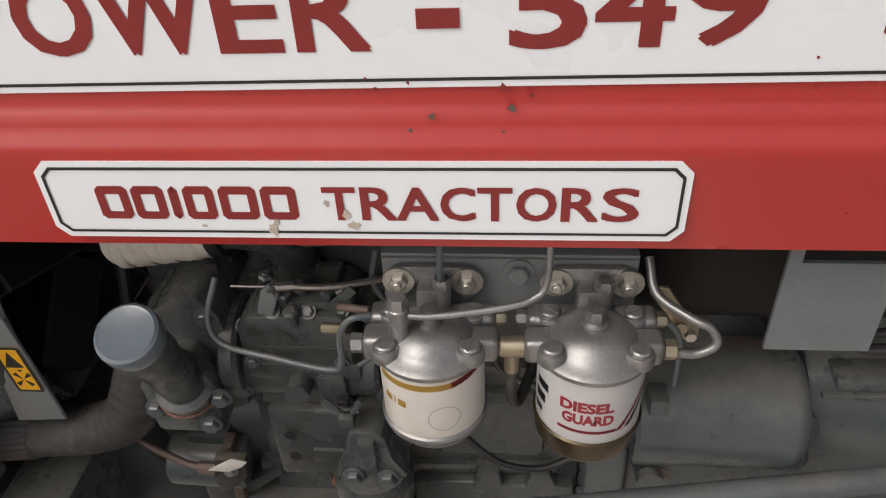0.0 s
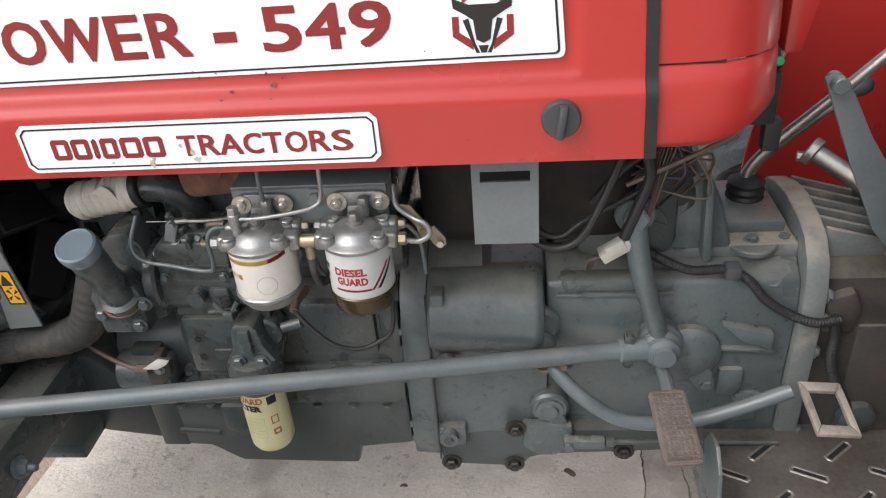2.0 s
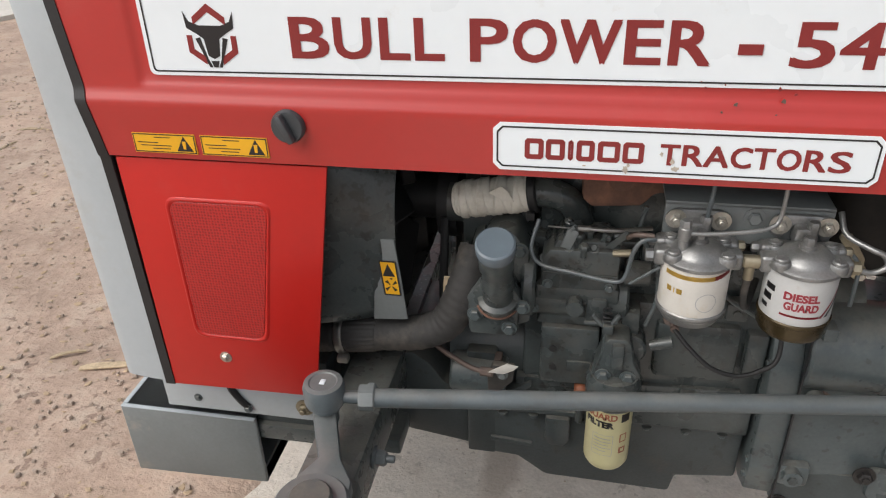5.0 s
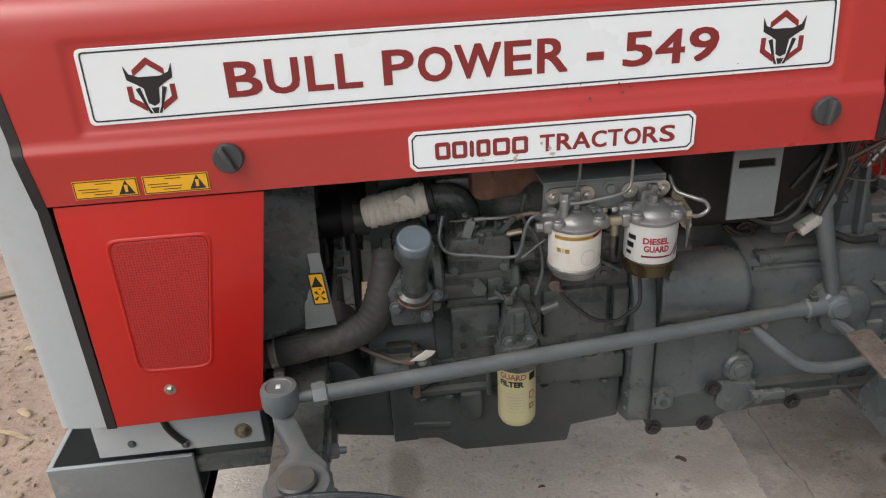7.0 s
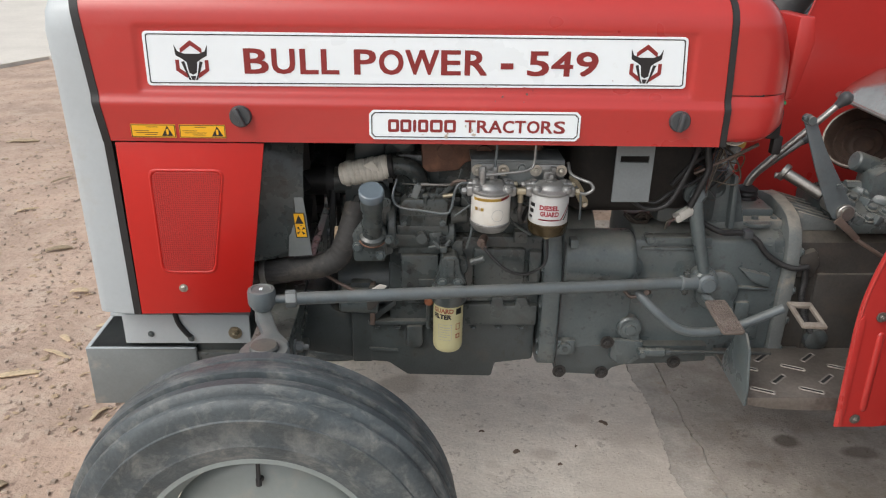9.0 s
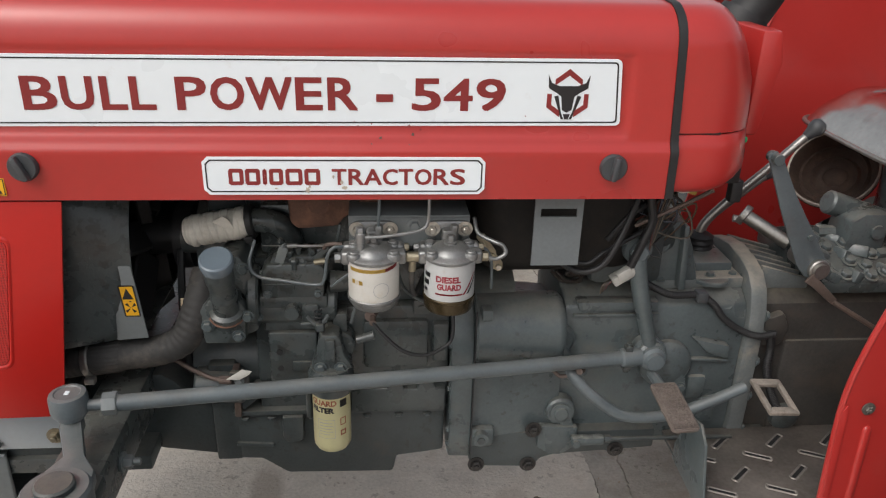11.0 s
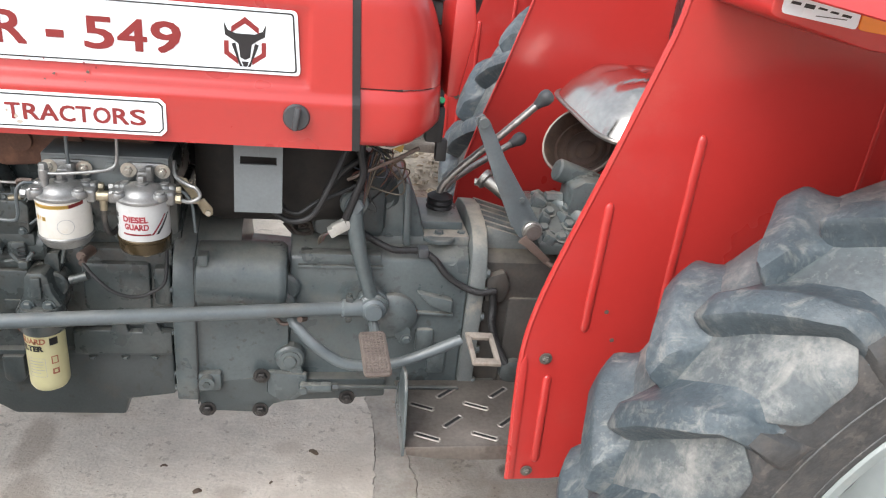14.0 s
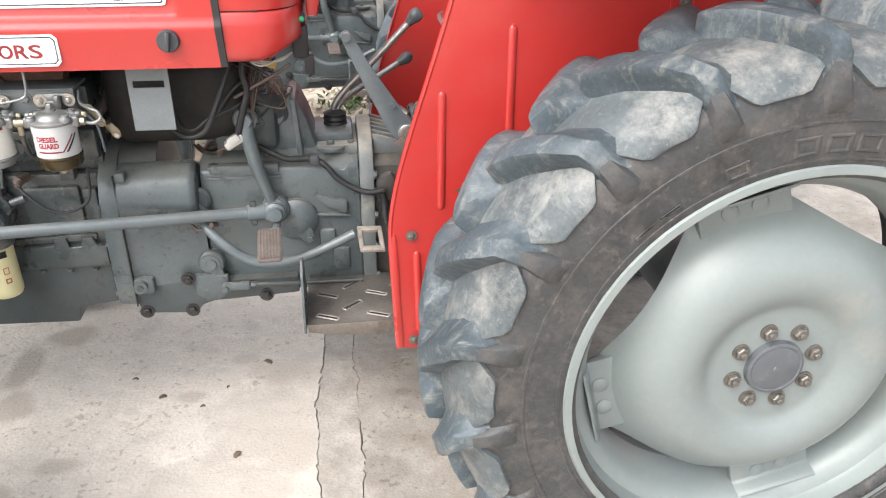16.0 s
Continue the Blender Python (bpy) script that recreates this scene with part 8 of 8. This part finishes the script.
def ground_sheet():
    bm = bmesh.new()
    xs = [-400, -150, -60, -25, -12, -8] + [-6 + 0.1 * i for i in range(0, 55)] + [-0.5, -0.3, 0, 0.5, 1, 1.5, 2, 3, 4, 8, 20, 60, 150, 400]
    ys = [-400, -150, -60, -20, -8, -4] + [-2.5 + 0.1 * i for i in range(0, 86)] + [6.3, 7, 8, 10, 14, 25, 60, 150, 400]
    rows = []
    for x in xs:
        row = []
        for y in ys:
            z = 0.014 * noise.noise((x * 1.3, y * 1.3, 0.3)) + 0.010 * noise.noise((x * 4, y * 4, 1.7)) + 0.004 * noise.noise((x * 9, y * 9, 4.7))
            on_slab = step01(-0.68, -0.50, x + 0.10 * noise.noise((x * 2, y * 2.3, 5))) * (1 - step01(1.75, 1.95, y + 0.1 * noise.noise((x * 1.5, y, 2))))
            row.append(bm.verts.new((x, y, 0.010 + z - 0.06 * on_slab)))
        rows.append(row)
    for a, b in zip(rows, rows[1:]):
        for i in range(len(ys) - 1):
            bm.faces.new((a[i], b[i], b[i + 1], a[i + 1]))
    me = finish(bm, 60)
    me.materials.append(SOIL)
    return tagged(new("ground", me), "reddish bare dirt with dry litter", "ground", kind="structure")


ground_sheet()


def jag(x, amp, seed, y0, y1, n):
    """A broken edge along y near x."""
    out = []
    for i in range(n + 1):
        y = y0 + (y1 - y0) * i / n
        out.append((x + amp * (noise.noise((y * 2.1, seed, 0.0)) + 0.35 * noise.noise((y * 9.0, seed, 3.0)) + 0.22 * noise.noise((y * 31.0, seed, 6.0)) + 0.16 * noise.noise((y * 95.0, seed, 9.0))), y))
    return out


def gape(pts, side, seed):
    """One lip of a crack whose width changes along it."""
    return [(x + side * max(0.0003, 0.0012 + 0.0030 * noise.noise((y * 7.0, seed, 1.0)) + 0.0018 * noise.noise((y * 60.0, seed * side, 2.0))), y) for x, y in pts]


def slab_piece(left, right, top, mat, label):
    bm = prism(left + right[::-1], -0.15, top, 0.0, axis="z")
    me = finish(bm, 20)
    me.materials.append(mat)
    return tagged(new("pavement", me), label, "pavement", kind="structure")


crack_a, crack_b = jag(0.815, 0.03, 1.0, -3.0, 2.05, 520), jag(0.925, 0.035, 2.0, -3.0, 2.05, 520)
slab_piece([(-0.78, -3.0), (-0.78, 2.05)], gape(crack_a, -1, 1.0), 0.0, CONCRETE, "worn stained concrete slab")
PATCH = material("rough_joint_concrete", (0.41, 0.375, 0.335), 0.9, vary=0.30, scale=12, fine=120, bump=0.9, depth=0.006, dirt=(0.30, 0.255, 0.21), dirt_amount=0.45, dirt_scale=9)
slab_piece(gape(crack_a, 1, 1.0), gape(crack_b, -1, 2.0), -0.003, PATCH, "rough mortar joint between slabs")
slab_piece(gape(crack_b, 1, 2.0), [(9.0, -3.0), (9.0, 2.05)], 0.0, CONCRETE_B, "worn stained concrete slab")
road_me = finish(prism([(-5.5, 2.4), (-3.7, 6.3), (8, 7.6), (80, 30), (80, 300), (-300, 300), (-300, -60), (-9, -6)], 0.0, 0.045, 0, axis="z"))
road_me.materials.append(PALE)
tagged(new("road", road_me), "pale sunlit concrete road beyond the dirt", "road", kind="structure")

rub = bmesh.new()
rub_rows = [[rub.verts.new((-0.4 + 0.1 * i, 2.06 + 0.1 * j, 0.035 + 0.03 * noise.noise((i * 0.31, j * 0.31, 7.0)) + 0.015 * noise.noise((i * 0.9, j * 0.9, 2.0)) - (0.06 if i in (0, 45) or j in (0, 40) else 0))) for j in range(41)] for i in range(46)]
for A, B_ in zip(rub_rows, rub_rows[1:]):
    for j in range(40):
        rub.faces.new((A[j], B_[j], B_[j + 1], A[j + 1]))
rub_me = finish(rub, 60)
rub_me.materials.append(SAND)
tagged(new("rubble_ground", rub_me), "pale sandy rubble ground behind the slab", "ground", kind="structure")

# dry litter and stones, too many to count
def litter(n, area, size, mat, name, label, seed, high=0.3):
    r = random.Random(seed)
    verts, faces = [], []
    for _ in range(n):
        x, y = area(r)
        z = 0.016 + 0.014 * noise.noise((x * 1.3, y * 1.3, 0.3)) + 0.010 * noise.noise((x * 4, y * 4, 1.7)) if x < -0.62 else 0.05 if y > 1.95 else 0.001
        s = size * r.uniform(0.4, 1.4)
        el, a = r.uniform(0.3, 1.0), r.uniform(0, 6.283)
        k0 = len(verts)
        m = r.randint(4, 6)
        for lev, sh in ((0.0, 1.0), (s * high, 0.7)):
            for i in range(m):
                t = 6.283 * i / m
                u, v = s * sh * math.cos(t) * r.uniform(0.8, 1.2), s * sh * el * math.sin(t) * r.uniform(0.8, 1.2)
                verts.append((x + u * math.cos(a) - v * math.sin(a), y + u * math.sin(a) + v * math.cos(a), z + lev - 0.002))
        for i in range(m):
            j = (i + 1) % m
            faces.append((k0 + i, k0 + j, k0 + m + j, k0 + m + i))
        faces.append(tuple(k0 + m + i for i in range(m)))
    me = bpy.data.meshes.new(name)
    me.from_pydata(verts, [], faces)
    me.materials.append(mat)
    return tagged(new(name, me), label, "litter", kind="stuff")


def on_dirt(r):
    d = r.random() ** 1.6
    return -0.75 - 3.6 * d, r.uniform(-1.0, 3.8)


def behind(r):
    return r.uniform(0.2, 2.4), r.uniform(1.95, 4.6)


def on_slab(r):
    return r.uniform(-0.4, 1.6), r.uniform(-0.7, 1.2)


CHIP = material("dry_leaf_litter", (0.40, 0.30, 0.20), 0.9, vary=0.45, scale=9, fine=40, bump=0.2)
STONE = material("small_stones", (0.38, 0.305, 0.25), 0.9, vary=0.4, scale=9, fine=60, bump=0.4)
litter(2600, on_dirt, 0.011, CHIP, "leaf_litter", "dry leaf and bark litter on the dirt", 1, 0.12)
litter(3600, on_dirt, 0.008, STONE, "gravel", "small stones and clods on the dirt", 2, 0.6)
litter(1100, behind, 0.016, CHIP, "leaf_litter", "dry leaf and bark litter behind the tractor", 3, 0.15)
litter(900, behind, 0.024, SAND, "gravel", "small stones behind the tractor", 4, 0.6)
litter(420, on_slab, 0.0028, STONE, "grit", "scattered grit on the concrete", 5, 0.4)


# single scraps
def scrap(name, x, y, length, width, turn, mat, label, thick=0.004, z=0.016, bend=0.008):
    bm = bmesh.new()
    r = random.Random(int(x * 1000 + y * 77))
    rows = []
    for i in range(9):
        t = i / 8 - 0.5
        row = []
        for j in range(3):
            u = (j / 2 - 0.5) * (1 - 0.5 * abs(2 * t) ** 3)
            row.append(bm.verts.new((length * t, width * u * r.uniform(0.85, 1.15), bend * (1 - 4 * t * t) + r.uniform(0, 0.2) * bend)))
        rows.append(row)
    for A, B in zip(rows, rows[1:]):
        for j in range(2):
            bm.faces.new((A[j], A[j + 1], B[j + 1], B[j]))
    bmesh.ops.recalc_face_normals(bm, faces=bm.faces)
    bmesh.ops.solidify(bm, geom=bm.faces[:], thickness=thick)
    me = finish(bm, 40)
    me.materials.append(mat)
    ob = tagged(new(name, me), label, name.replace("_", " "))
    ob.matrix_basis = pose(x, y, z, 0, 0, turn)
    return ob


scrap("card_scrap", -1.575, 0.20, 0.17, 0.11, 48, PAPER, "torn pale card scrap on the dirt", 0.003)
for i, (x, y, ln, wd, tr) in enumerate(((-1.51, 1.44, 0.11, 0.035, 20), (-0.86, 0.20, 0.07, 0.014, 70), (-1.25, 1.02, 0.07, 0.03, 10), (-1.0, -0.12, 0.05, 0.035, 60), (-2.5, 3.2, 0.2, 0.05, 10), (-1.9, 0.6, 0.16, 0.02, 80), (-1.35, 0.45, 0.10, 0.012, 30), (-2.2, 1.9, 0.22, 0.03, -20), (-1.7, 2.4, 0.13, 0.03, 50), (-1.15, 0.65, 0.06, 0.02, -40), (-2.6, 0.9, 0.2, 0.015, 15))):
    scrap("bark_strip" if ln > wd * 3 else "dry_leaf", x, y, ln, wd, tr, DRY, "dry pale bark strip on the dirt" if ln > wd * 3 else "dry curled leaf lying on the dirt")
rb = random.Random(77)
for _ in range(26):
    ln = rb.uniform(0.05, 0.16)
    scrap("bark_strip", -0.95 - 1.9 * rb.random(), rb.uniform(-0.5, 3.0), ln, ln * rb.uniform(0.10, 0.22), rb.uniform(0, 180), DRY, "dry pale bark strip on the dirt", 0.003, 0.016, 0.006)
DARK_LEAF = material("withered_dark_leaf", (0.14, 0.10, 0.07), 0.8, vary=0.3, scale=40, bump=0.2)
for x, y, ln, wd, tr in ((0.384, 0.036, 0.022, 0.014, 20), (0.665, 0.172, 0.030, 0.014, -40), (0.614, -0.226, 0.026, 0.014, 60), (0.50, -0.02, 0.014, 0.008, 10), (0.29, 0.13, 0.018, 0.007, 0), (0.56, 0.06, 0.012, 0.006, 50)):
    scrap("dry_leaf", x, y, ln, wd, tr, DARK_LEAF, "small withered dark leaf on the concrete", 0.002, 0.001, 0.004)

# a tuft of weeds behind
tuft = bmesh.new()
rt = random.Random(31)
for _ in range(140):
    x, y = 1.0 + rt.gauss(0, 0.10), 2.75 + rt.gauss(0, 0.12)
    a, ln = rt.uniform(0, 6.283), rt.uniform(0.03, 0.09)
    d = Vector((math.cos(a), math.sin(a), rt.uniform(0.4, 1.4))).normalized()
    s_ = d.cross(Vector((0, 0, 1))).normalized() * ln * 0.16
    b0 = Vector((x, y, 0.04))
    q = [tuft.verts.new(p) for p in (b0, b0 + d * ln * 0.5 + s_, b0 + d * ln, b0 + d * ln * 0.5 - s_)]
    tuft.faces.new(q)
me = finish(tuft, 0)
me.materials.append(LEAF)
tagged(new("weeds", me), "low green weeds in the rubble", "weeds", kind="stuff")

for ob in set(bpy.data.objects) - before_ground:
    ob.location.z += LEVEL
